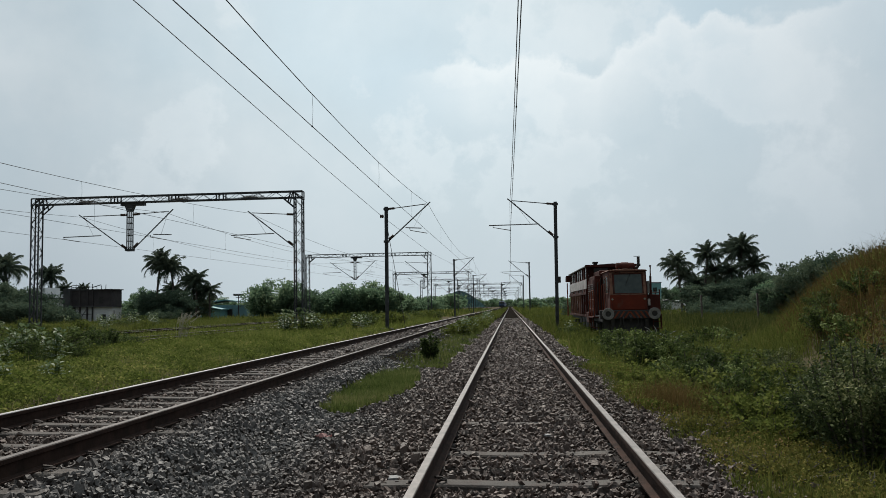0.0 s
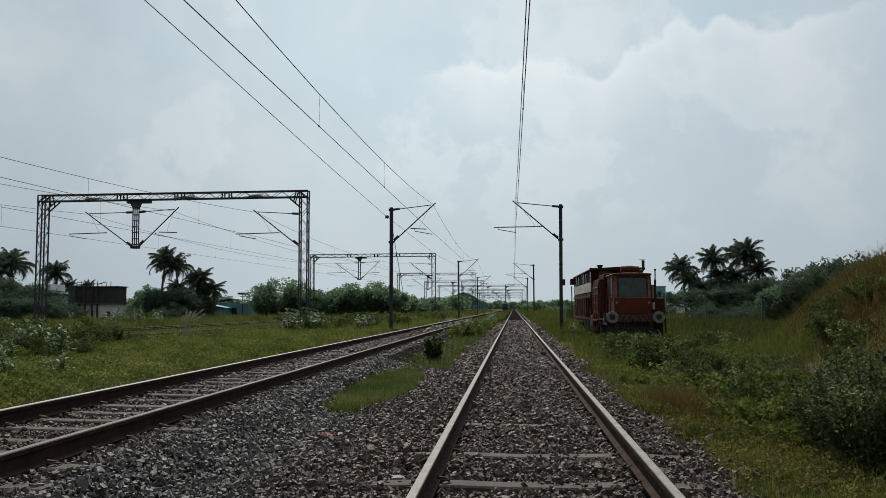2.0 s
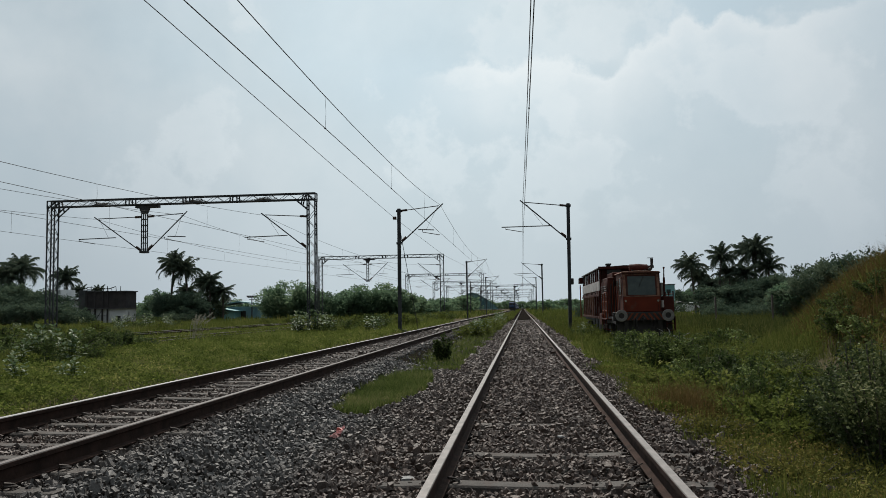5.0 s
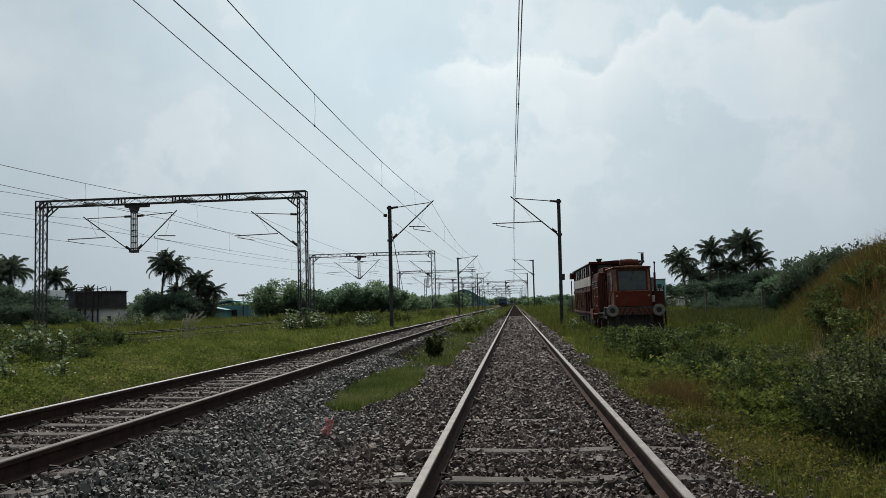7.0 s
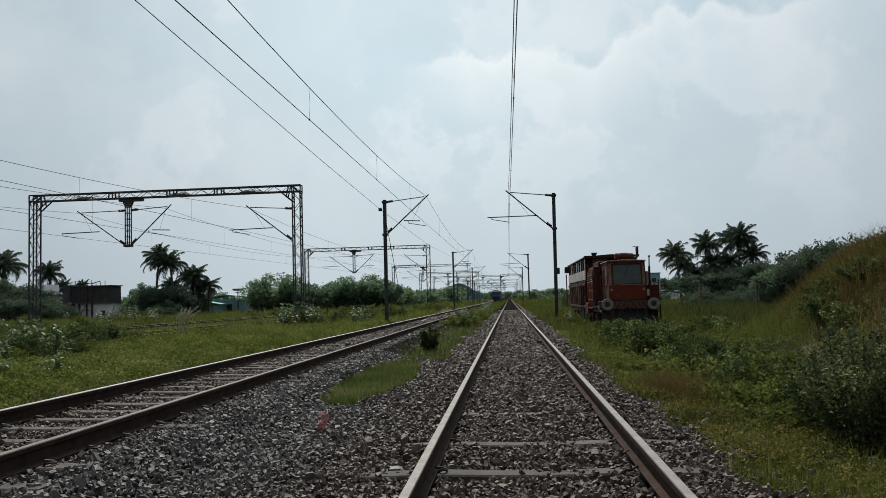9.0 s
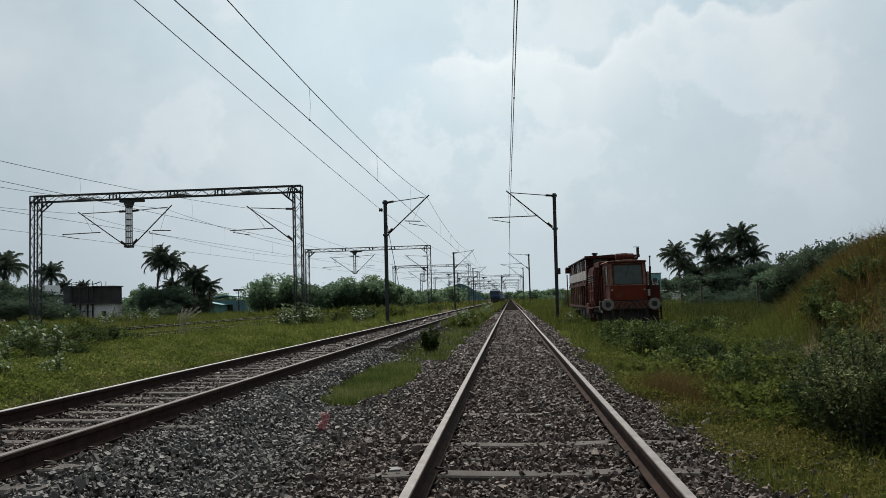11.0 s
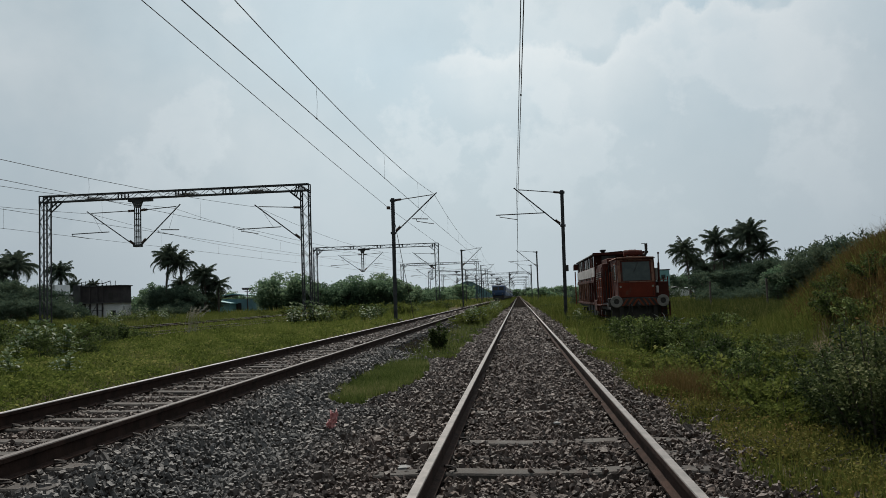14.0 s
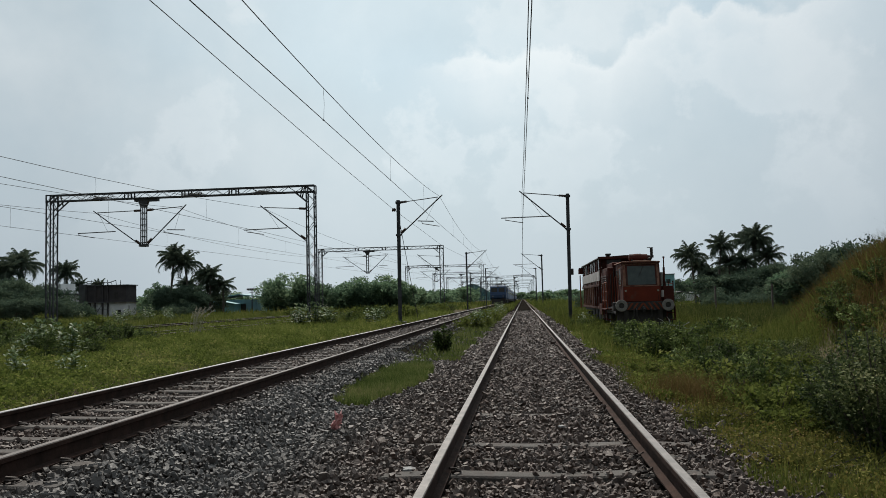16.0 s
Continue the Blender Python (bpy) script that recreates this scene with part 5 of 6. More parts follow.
def blades(name, x, y, height, width, material, label, lean=0.35, seg=3, z=None, category="grass"):
    """Grass: thin bent blades in one object."""
    n = len(x)
    z = ground_z(x, y) if z is None else z
    h = height * rng.lognormal(0, 0.3, n)
    a = rng.uniform(0, math.tau, n)
    w = width * rng.uniform(0.6, 1.4, n) * 0.5
    fx, fy = np.cos(a) * w, np.sin(a) * w
    b = rng.uniform(0, math.tau, n)
    k = h * np.abs(rng.normal(lean, 0.25, n))
    dx, dy = np.cos(b) * k, np.sin(b) * k
    base, top = np.stack([x, y, z - 0.03], -1), np.stack([x + dx, y + dy, z + h * 0.95], -1)
    s = np.stack([fx, fy, np.zeros(n)], -1)
    if seg == 1:
        co = np.stack([base - s, base + s, top], 1).reshape(-1, 3)
        tris = np.arange(n * 3).reshape(-1, 3)
    else:
        mid = np.stack([x + dx * 0.3, y + dy * 0.3, z + h * 0.6], -1)
        co = np.stack([base - s, base + s, mid + s * 0.8, mid - s * 0.8, top], 1).reshape(-1, 3)
        tris = (np.arange(n)[:, None, None] * 5 + np.array([(0, 1, 2), (0, 2, 3), (3, 2, 4)])[None]).reshape(-1, 3)
    ob = new(name, big_mesh(name, co, tris, material))
    return tagged(ob, label, category, kind="stuff")


def herbage(name, x, y, height, leaf, material, label, z=None):
    """Low leafy ground cover: small leaves at all heights and slants."""
    n = len(x)
    z = (ground_z(x, y) if z is None else z) + height * rng.random(n) ** 0.7 * np.clip(0.75 + 0.5 * waves(x, y, 2.3), 0.2, 1.3)
    a, e = rng.uniform(0, math.tau, n), rng.normal(0.25, 0.5, n)
    d = np.stack([np.cos(a) * np.cos(e), np.sin(a) * np.cos(e), np.sin(e)], -1)
    s = np.cross(d, rng.normal(size=(n, 3)))
    s /= np.linalg.norm(s, axis=1)[:, None]
    ln = (leaf * rng.uniform(0.5, 1.5, n))[:, None]
    p = np.stack([x, y, z], -1)
    co = np.stack([p, p + d * ln * 0.5 + s * ln * 0.28, p + d * ln, p + d * ln * 0.5 - s * ln * 0.28], 1).reshape(-1, 3)
    i = np.arange(n)[:, None] * 4
    ob = new(name, big_mesh(name, co, np.concatenate([i + np.array([[0, 1, 2]]), i + np.array([[0, 2, 3]])]), material))
    return tagged(ob, label, "ground cover", kind="stuff")


def scatter(n, x0, x1, y0, y1, power=1.0):
    return rng.uniform(x0, x1, n), y0 + (y1 - y0) * rng.random(n) ** power


def clumpy(x, y, s, bias):
    """Keep more where the field is high, for an uneven sward."""
    return rng.random(len(x)) < np.clip(bias + 0.5 * waves(x, y, s), 0.04, 1)


def veg_grass():
    # short verge beside the running line
    x, y = scatter(36000, -12.5, -6.6, 8, 24)
    k = (x < -6.75 - 0.25 * waves(y, x, 0.8)) & clumpy(x, y, 1.2, 0.45)
    blades("verge_grass", x[k], y[k], 0.13 + 0.07 * waves(x[k], y[k], 1.7), 0.012, M["grass_green"], "short bright green grass on the verge beside the track")
    x, y = scatter(38000, -13, -6.9, 24, 80, 1.3)
    k = (x < -6.85 - 0.3 * waves(y, x, 0.4)) & clumpy(x, y, 0.8, 0.75)
    blades("verge_grass", x[k], y[k], 0.20 + 0.10 * waves(x[k], y[k], 0.9) + 0.22 * smooth((y[k] - 40) / 25), 0.03, M["verge_leaf"], "short bright green grass along the running line", seg=1)
    x, y = scatter(150000, -13.5, -6.6, 8, 26, 1.2)
    k = (x < -6.85 - 0.25 * waves(y, x, 0.8)) & (rng.random(len(x)) < np.clip(0.62 + 0.8 * waves(x, y, 1.1), 0.05, 1))
    herbage("verge_herbs", x[k], y[k], 0.2 + 0.16 * waves(x[k], y[k], 1.4), 0.05, M["verge_leaf"], "leafy green creeping weeds on the verge")
    x, y = scatter(110000, -30, -7.0, 24, 75, 1.3)
    k = rng.random(len(x)) < np.clip(0.55 + 0.7 * waves(x, y, 0.7), 0.08, 1)
    herbage("verge_herbs", x[k], y[k], np.where(x[k] < -13, 0.12, 0.24), 0.075, M["verge_leaf"], "leafy weeds among the yard grass")
    x, y = scatter(75000, 1.5, 4.6, 5.6, 19, 1.2)
    k = (x > 1.62 + 0.28 * waves(y, x, 0.9) - 0.02 * (y - 10)) & (rng.random(len(x)) < np.clip(0.6 + 0.6 * waves(x, y, 1.5), 0.08, 1))
    herbage("creeping_herbs", x[k], y[k], 0.24, 0.03, M["herb_yellow"], "creeping yellow-green herbs on stony ground beside the track")
    x, y = scatter(90000, 2.2, 9, 13, 50, 1.35)
    k = rng.random(len(x)) < np.clip(0.05 + 1.3 * waves(x, y, 1.4), 0.03, 1)
    herbage("weeds", x[k], y[k], 0.42 + 0.2 * waves(x[k], y[k], 0.8), 0.06, M["weed_mix"], "mixed leafy weeds before the siding")
    x, y = scatter(60000, 2.4, 8, 11, 40, 1.3)
    k = rng.random(len(x)) < np.clip(-0.1 + 1.4 * waves(y, x, 1.1), 0.0, 1)
    herbage("lush_weeds", x[k], y[k], 0.42, 0.06, M["leaf_bright"], "lush light green weeds in clumps")
    # rank grass of the yard
    x, y = scatter(150000, -48, -12, 16, 100, 1.2)
    k = clumpy(x, y, 0.5, 0.6)
    blades("yard_grass", x[k], y[k], (0.34 + 0.17 * waves(x[k], y[k], 0.6)) * (1 - 0.6 * (x[k] > -23.5) * np.clip(0.8 + 0.5 * waves(y[k], x[k], 0.35), 0, 1)), 0.035, M["grass_field"], "rank green grass over the yard tracks", seg=1)
    x, y = scatter(60000, -130, 60, 100, 340, 1.4)
    k = (np.abs(x + 2.6) > 5.0)
    blades("far_grass", x[k], y[k], 0.55, 0.16, M["grass_field"], "far rough grassland", seg=1)
    # low tussocks of broader leaves that mottle the verge
    cx, cy = scatter(420, -13.2, -7.3, 9, 40, 1.2)
    pick = rng.integers(0, 420, 42000)
    x, y = cx[pick] + rng.normal(0, 0.16, 42000), cy[pick] + rng.normal(0, 0.2, 42000)
    k = x < -7.0
    dome = np.exp(-((x - cx[pick]) ** 2 + (y - cy[pick]) ** 2) / 0.08)
    herbage("tussock_herbs", x[k], y[k], (0.10 + 0.22 * dome)[k], 0.055, M["leaf_bright"], "low tussocks of broad-leaved weeds in the verge")
    # the same rough grass goes on beside and behind the camera
    for x0, x1, y1 in ((1.6, 9.0, 5.0), (-14.0, -7.0, 8.0)):
        x, y = scatter(16000, x0, x1, -9, y1)
        k = clumpy(x, y, 1.2, 0.7)
        blades("side_grass", x[k], y[k], 0.18, 0.016, M["grass_right"], "rough grass beside the tracks", seg=1)
    # islands between the tracks
    x, y = scatter(60000, -3.8, -1.7, 11, 19.5)
    k = in_patch(x, y) & (rng.random(len(x)) < np.clip(0.85 + 0.4 * waves(x, y, 4.0), 0.4, 1))
    blades("patch_grass", x[k], y[k], 0.085, 0.008, M["grass_green"], "small island of short grass in the ballast", z=np.full(k.sum(), -0.24))
    x, y = scatter(46000, -4.0, -1.4, 17.0, 90, 1.4)
    k = in_patch(x, y) & clumpy(x, y, 0.8, 0.6)
    blades("patch_grass", x[k], y[k], 0.13 + 0.32 * smooth((y[k] - 32) / 25), 0.02, M["grass_green"], "grass strip between the two lines", seg=1, z=np.full(k.sum(), -0.25))
    x, y = scatter(22000, -3.6, -1.6, 80, 600, 1.6)
    blades("patch_grass", x, y, 0.4, 0.12, M["grass_field"], "grass strip between the two lines", seg=1, z=np.full(len(x), -0.25))
    # right of the near track
    x, y = scatter(70000, 1.15, 5.2, 5.0, 20)
    k = (x > 1.5 + 0.28 * waves(y, x, 0.9) - 0.02 * (y - 10)) & clumpy(x, y, 1.3, 0.62) & ((x > 3.4) | (y > 12) | (y < 6.9) | (rng.random(len(x)) < 0.35))
    blades("side_grass", x[k], y[k], 0.13 + 0.08 * smooth((x[k] - 2) / 2), 0.011, M["grass_right"], "tangled green and yellow grass beside the track")
    x, y = rng.normal(2.35, 0.32, 2600), rng.normal(12.2, 0.6, 2600)
    blades("russet_tuft", x, y, 0.30, 0.007, M["grass_dry"], "tuft of reddish brown dry grass beside the track", 0.5)
    x, y = scatter(60000, 1.5, 9, 20, 110, 1.35)
    k = (x > 1.75 + 0.3 * waves(y, x, 0.5)) & clumpy(x, y, 0.6, 0.7) & ~((np.abs(x - 5.0) < 1.2) & (y > 34.7) & (y < 51.5))
    blades("side_grass", x[k], y[k], 0.30 + 0.14 * smooth((x[k] - 2.0) / 1.5) + 0.30 * smooth((y[k] - 32) / 25), 0.035, M["grass_right"], "tall weeds and grass along the siding", seg=1)
    x, y = scatter(26000, 1.9, 14, 100, 500, 1.5)
    blades("side_grass", x, y, 0.95, 0.14, M["grass_field"], "tall grass far along the line", seg=1)
    x, y = scatter(34000, 7, 45, 36, 98, 1.3)
    blades("side_grass", x, y, 0.6, 0.06, M["grass_rank"], "rough grass below the palms", seg=1)
    x, y = scatter(40000, 7, 45, 36, 98, 1.3)
    k = rng.random(len(x)) < np.clip(0.4 + 0.8 * waves(x, y, 0.6), 0.03, 1)
    herbage("rank_weeds", x[k], y[k], 0.7, 0.11, M["grass_rank"], "dark rank weeds in the field below the palms")
    x, y = scatter(64000, 1.6, 3.4, 11.5, 34, 1.3)
    k = (x > 1.66 + 0.25 * waves(y, x, 0.9)) & (rng.random(len(x)) < np.clip(1.1 - (x - 1.6) / 1.6 + 0.4 * waves(x, y, 1.2), 0.05, 1))
    herbage("strip_herbs", x[k], y[k], 0.20, 0.045, M["verge_leaf"], "light green low weeds along the ballast edge")
    x, y = scatter(46000, 5.0, 13, 9, 34, 1.2)
    hgt = ground_z(x, y)
    k = (hgt > 0.0) & (rng.random(len(x)) < np.clip(0.5 + 0.8 * waves(x, y, 1.3), 0.03, 1))
    herbage("dry_weeds", x[k], y[k], 0.62, 0.06, M["grass_dry"], "dry brown weeds among the grass of the bank")
    # dry bank
    x, y = scatter(150000, 4.2, 14, 8.5, 36, 1.15)
    hgt = ground_z(x, y)
    k = rng.random(len(x)) < np.clip((hgt + 0.3) / 1.2, 0.12, 1) * np.clip(0.75 + 0.5 * waves(x, y, 1.1), 0.1, 1)
    k2 = k & (hgt > 0.15 + 0.3 * waves(x, y, 0.9)) & (rng.random(len(x)) < 0.85)
    blades("dry_grass", x[k2], y[k2], 0.44 + 0.14 * waves(x[k2], y[k2], 1.0), 0.010, M["grass_dry"], "tall dry brown grass on the bank", 0.45)
    k1 = k & ~k2
    blades("bank_grass", x[k1], y[k1], 0.40, 0.014, M["grass_right"], "green grass at the foot of the bank", 0.4)


veg_grass()


def leaf_cloud(n, shape, leaf, droop=0.3, shell=0.55, seed=0):
    """Small diamond-shaped leaves in clumps within a lumpy volume; shape(rng, n) gives points."""
    r = np.random.default_rng(seed)
    p = shape(r, n)
    a, e = r.uniform(0, math.tau, n), r.normal(0.1, 0.55, n)
    d = np.stack([np.cos(a) * np.cos(e), np.sin(a) * np.cos(e), np.sin(e) - droop], -1)
    d /= np.linalg.norm(d, axis=1)[:, None]
    q = r.normal(size=(n, 3))
    s = np.cross(d, q)
    s /= np.linalg.norm(s, axis=1)[:, None]
    ln = leaf * r.uniform(0.6, 1.4, n)[:, None]
    co = np.stack([p, p + d * ln * 0.5 + s * ln * 0.26, p + d * ln, p + d * ln * 0.5 - s * ln * 0.26], 1).reshape(-1, 3)
    i = np.arange(n)[:, None] * 4
    tris = np.concatenate([i + np.array([[0, 1, 2]]), i + np.array([[0, 2, 3]])])
    return co, tris


def shrub_shape(width, height, stems):
    def f(r, n):
        k = r.integers(0, stems, n)
        ang, out, hh = r.uniform(0, math.tau, stems), r.uniform(0.1, 1.0, stems) ** 0.7, r.uniform(0.55, 1.05, stems)
        t = r.random(n) ** 0.62
        bx, by = np.cos(ang) * out * width / 2, np.sin(ang) * out * width / 2
        x, y = bx[k] * (0.25 + 0.75 * t), by[k] * (0.25 + 0.75 * t)
        z = height * hh[k] * t * (1 - 0.25 * out[k])
        j = 0.022 + 0.042 * width * (1 - t * 0.75)
        return np.stack([x + r.normal(0, 1, n) * j, y + r.normal(0, 1, n) * j, np.maximum(z, 0.01)], -1)
    return f


def shrub_kind(width, height, stems, n, leaf, material, seed, label):
    """One shrub, built once: leafy shoots and its stems."""
    t = thing("shrub", pose(0, 0, 0), label, "shrub", "shrubs beside the tracks")
    co, tris = leaf_cloud(n, shrub_shape(width, height, stems), leaf, seed=seed)
    part("foliage", big_mesh("foliage", co, tris, material), None, t)
    r = np.random.default_rng(seed)
    k = r.integers(0, stems, n)
    ang, out, hh = r.uniform(0, math.tau, stems), r.uniform(0.1, 1.0, stems) ** 0.7, r.uniform(0.55, 1.05, stems)
    g = Geo()
    for a, o, h in zip(ang, out, hh):
        x, y, z = math.cos(a) * o * width / 2, math.sin(a) * o * width / 2, height * h * (1 - 0.25 * o)
        g.tube([(x * 0.25, y * 0.25, -0.1), (x * 0.6, y * 0.6, z * 0.5), (x, y, z)], [0.014, 0.009, 0.004], 4)
    part("woody_base", g, M["bark"], t)
    return t


def broadleaf_kind(stems, seed, label):
    """Milkweed-like plant: upright stems with pairs of broad oval leaves."""
    t = thing("broadleaf_weed", pose(0, 0, 0), label, "weed", "broad-leaved weeds")
    r = np.random.default_rng(seed)
    V, F = [], []
    for _ in range(stems):
        a, o, h = r.uniform(0, math.tau), r.uniform(0.05, 0.35), r.uniform(0.45, 0.95)
        foot, tip = np.array([math.cos(a) * o * 0.4, math.sin(a) * o * 0.4, -0.05]), np.array([math.cos(a) * o * 1.5, math.sin(a) * o * 1.5, h])
        part("stem", Geo().tube([foot, (foot + tip) / 2 + np.array([0, 0, 0.06]), tip], [0.014, 0.011, 0.006], 5), M["leaf_bright"], t)
        pairs = int(h / 0.12)
        for k in range(2, pairs + 1):
            p = foot + (tip - foot) * (k / pairs)
            for s in (0, math.pi):
                b = a + k * 1.57 + s + r.uniform(-0.3, 0.3)
                el = 0.75 * (k / pairs) + r.uniform(-0.25, 0.3)
                d = np.array([math.cos(b) * math.cos(el), math.sin(b) * math.cos(el), math.sin(el)])
                sd = np.cross(d, (0, 0, 1))
                sd /= np.linalg.norm(sd) + 1e-6
                L = r.uniform(0.20, 0.32) * (1.15 - 0.5 * k / pairs)
                dn = np.array([0, 0, -0.25 * L])
                i = len(V)
                V += [p, p + d * L * 0.35 + sd * L * 0.27, p + d * L * 0.75 + sd * L * 0.24 + dn * 0.4, p + d * L + dn, p + d * L * 0.75 - sd * L * 0.24 + dn * 0.4, p + d * L * 0.35 - sd * L * 0.27, p + d * L * 0.5 - np.array([0, 0, 0.02])]
                F += [(i, i + 1, i + 6), (i + 1, i + 2, i + 6), (i + 2, i + 3, i + 6), (i + 3, i + 4, i + 6), (i + 4, i + 5, i + 6), (i + 5, i, i + 6)]
    part("foliage", big_mesh("foliage", np.array(V), np.array(F), M["leaf_pale"]), None, t)
    return t


def place(kinds, spots):
    """Put copies at (kind, x, y, scale); the first use of a kind is the built one."""
    used = set()
    for kind, x, y, s in spots:
        src = kinds[kind]
        m = pose(x, y, gz(x, y) - 0.04, 0, 0, random.uniform(0, 360))
        if kind in used:
            ob = copy_thing(src, m)
        else:
            ob = src
            used.add(kind)
        ob.matrix_basis = m @ Matrix.Diagonal((s, s, s * random.uniform(0.9, 1.1), 1))


SHRUBS = {
    "near": shrub_kind(1.15, 1.15, 34, 13000, 0.033, M["leaf_dark"], 12, "tall dark grey-green shrub with upright leafy shoots"),
    "grey": shrub_kind(1.3, 0.95, 30, 4600, 0.056, M["leaf_shrub"], 1, "dense grey-green shrub with many small leaves"),
    "grey2": shrub_kind(1.6, 0.85, 34, 4200, 0.058, M["leaf_shrub"], 2, "spreading dark green shrub with upright shoots"),
    "bright": shrub_kind(1.0, 0.5, 24, 3000, 0.05, M["leaf_bright"], 3, "low bright green leafy weed"),
    "pale": broadleaf_kind(12, 4, "weed with broad pale green leaves in whorls"),
    "pale2": broadleaf_kind(7, 9, "young weed with broad pale green leaves"),
    "herb": shrub_kind(1.2, 0.27, 40, 3600, 0.034, M["herb_yellow"], 5, "creeping yellow-green herb on stony ground"),
    "upright": shrub_kind(0.55, 1.0, 13, 2000, 0.075, M["leaf_shrub"], 15, "lone upright dark green bush in the ballast"),
    "weed": shrub_kind(1.6, 0.7, 30, 1900, 0.075, M["leaf_shrub"], 6, "rank dark green weeds in rough grass"),
    "weed2": shrub_kind(2.0, 0.8, 30, 1700, 0.085, M["leaf_bright"], 8, "rank mid-green weeds in rough grass"),
}


def veg_shrubs():
    S = []
    # the tall shrub group beside the near track
    S += [("near", 3.45, 8.7, 1.3), ("near", 4.1, 8.5, 1.5), ("near", 3.55, 9.5, 1.35), ("near", 4.4, 9.3, 1.6), ("near", 5.1, 9.0, 1.6), ("near", 5.3, 11.0, 1.4), ("near", 4.3, 7.9, 1.1), ("near", 4.8, 8.2, 1.45), ("grey2", 3.5, 11.2, 0.7), ("bright", 2.9, 9.8, 1.0), ("bright", 3.0, 10.8, 1.25), ("bright", 2.9, 11.8, 1.1)]
    for i in range(10):
        S.append(("grey2" if i % 2 else "grey", 2.9 + random.uniform(0, 2.6), 12.8 + i * 1.25, random.uniform(0.6, 1.05)))
    for i in range(8):
        S.append(("bright", 2.6 + random.uniform(0, 1.7), 9.6 + random.uniform(0, 5.5), random.uniform(0.7, 1.1)))
    for i in range(14):
        S.append(("herb", 1.75 + random.uniform(0, 1.7), 6.0 + random.uniform(0, 6.5), random.uniform(0.55, 1.1)))
    for i in range(9):
        S.append(("bright", 1.9 + random.uniform(0, 0.8), 11.0 + random.uniform(0, 7), random.uniform(0.45, 0.8)))
    # in front of the machine
    S += [("grey2", 3.1, 21.0, 1.35), ("grey", 3.6, 20.6, 1.3), ("grey", 2.9, 22.2, 1.2), ("grey2", 3.9, 21.8, 1.3), ("weed", 3.5, 26.0, 1.2), ("weed", 3.5, 28.5, 1.3), ("weed2", 4.0, 28, 1.2), ("weed", 5.0, 30.6, 0.75), ("weed2", 5.9, 31.4, 0.7), ("weed2", 4.5, 31.2, 0.75), ("weed", 6.5, 30.8, 0.6), ("weed", 5.4, 27, 0.8), ("weed", 6.3, 27, 0.8), ("weed2", 6.6, 26, 0.8), ("weed", 5.2, 24, 0.8), ("grey2", 4.6, 22.6, 0.8), ("weed", 4.1, 31.5, 0.9), ("grey2", 5.6, 23, 0.75), ("weed", 6.9, 29, 1.4), ("weed2", 3.1, 37, 0.9), ("weed", 3.0, 41, 0.9), ("weed2", 3.1, 46, 0.9), ("pale", 3.1, 44, 0.9)]
    for i in range(16):
        S.append((("weed", "weed2", "grey2")[i % 3], 4.6 + random.uniform(0, 3.2), 14 + random.uniform(0, 12), random.uniform(0.6, 0.95)))
    for i in range(26):
        S.append((("weed", "weed2")[i % 2], 2.4 + random.uniform(0, 1.0) + (i % 3) * 0.4, 40 + i * 2.8, random.uniform(0.8, 1.4)))
    S += [("near", 3.3, 14.6, 0.62), ("near", 4.7, 13.2, 0.8), ("near", 3.6, 17.6, 0.6), ("near", 5.2, 16.4, 0.85), ("near", 4.4, 19.4, 0.75), ("near", 5.6, 12.4, 0.95)]
    S += [("bright", 3.1, 13.2, 1.35), ("bright", 3.7, 14.1, 1.5), ("bright", 2.8, 15.6, 1.2), ("bright", 4.2, 12.6, 1.5), ("bright", 3.3, 17.5, 1.3), ("bright", 4.6, 15.8, 1.6)]
    # lone dark bush between the lines, weeds further along
    S += [("upright", -2.45, 22.6, 0.98)]
    for i in range(26):
        S.append((("weed", "weed2", "pale")[i % 3 if i % 5 else 1], -2.6 + random.uniform(-0.6, 0.7), 40 + i * 2.4, random.uniform(0.75, 1.2)))
    # left field: pale-leaved weeds and clumps
    for x, y, s in ((-8.45, 14.1, 0.62), (-9.45, 14.0, 0.6), (-9.0, 14.6, 0.42), (-10.1, 14.8, 0.6), (-12.7, 20.0, 0.95), (-11.55, 19.2, 0.85), (-13.4, 20.6, 0.8), (-12.2, 18.2, 0.7), (-11.2, 42, 1.3), (-11.8, 41, 1.2), (-12.3, 42.5, 1.0), (-10.8, 43.0, 1.2), (-2.5, 40, 0.9), (-2.2, 43, 0.9), (-2.8, 45, 1.0), (-8.6, 44.0, 1.0), (-8.9, 47.5, 0.9), (-9.4, 52.0, 0.9)):
        S.append(("pale" if s > 0.75 else "pale2", x, y, s))
    # dark tangle at the field's near corner, and the lone dark clump before the yard rails
    for x, y, s, k in ((-12.4, 19.6, 0.75, "grey"), (-13.3, 20.4, 0.9, "grey2"), (-12.0, 20.4, 0.7, "weed"), (-14.2, 21.2, 1.0, "weed"), (-11.5, 18.3, 0.55, "grey2"), (-12.9, 18.8, 0.6, "weed2"), (-13.9, 19.6, 0.9, "grey2"), (-11.3, 19.9, 0.5, "grey"),
                       (-13.5, 25.6, 0.8, "grey"), (-14.0, 26.4, 0.85, "grey2"), (-14.6, 26.6, 0.8, "grey"), (-13.2, 26.6, 0.7, "weed"), (-14.4, 28.4, 0.7, "grey2"), (-12.9, 25.4, 0.5, "weed2")):
        S.append((k, x, y, s))
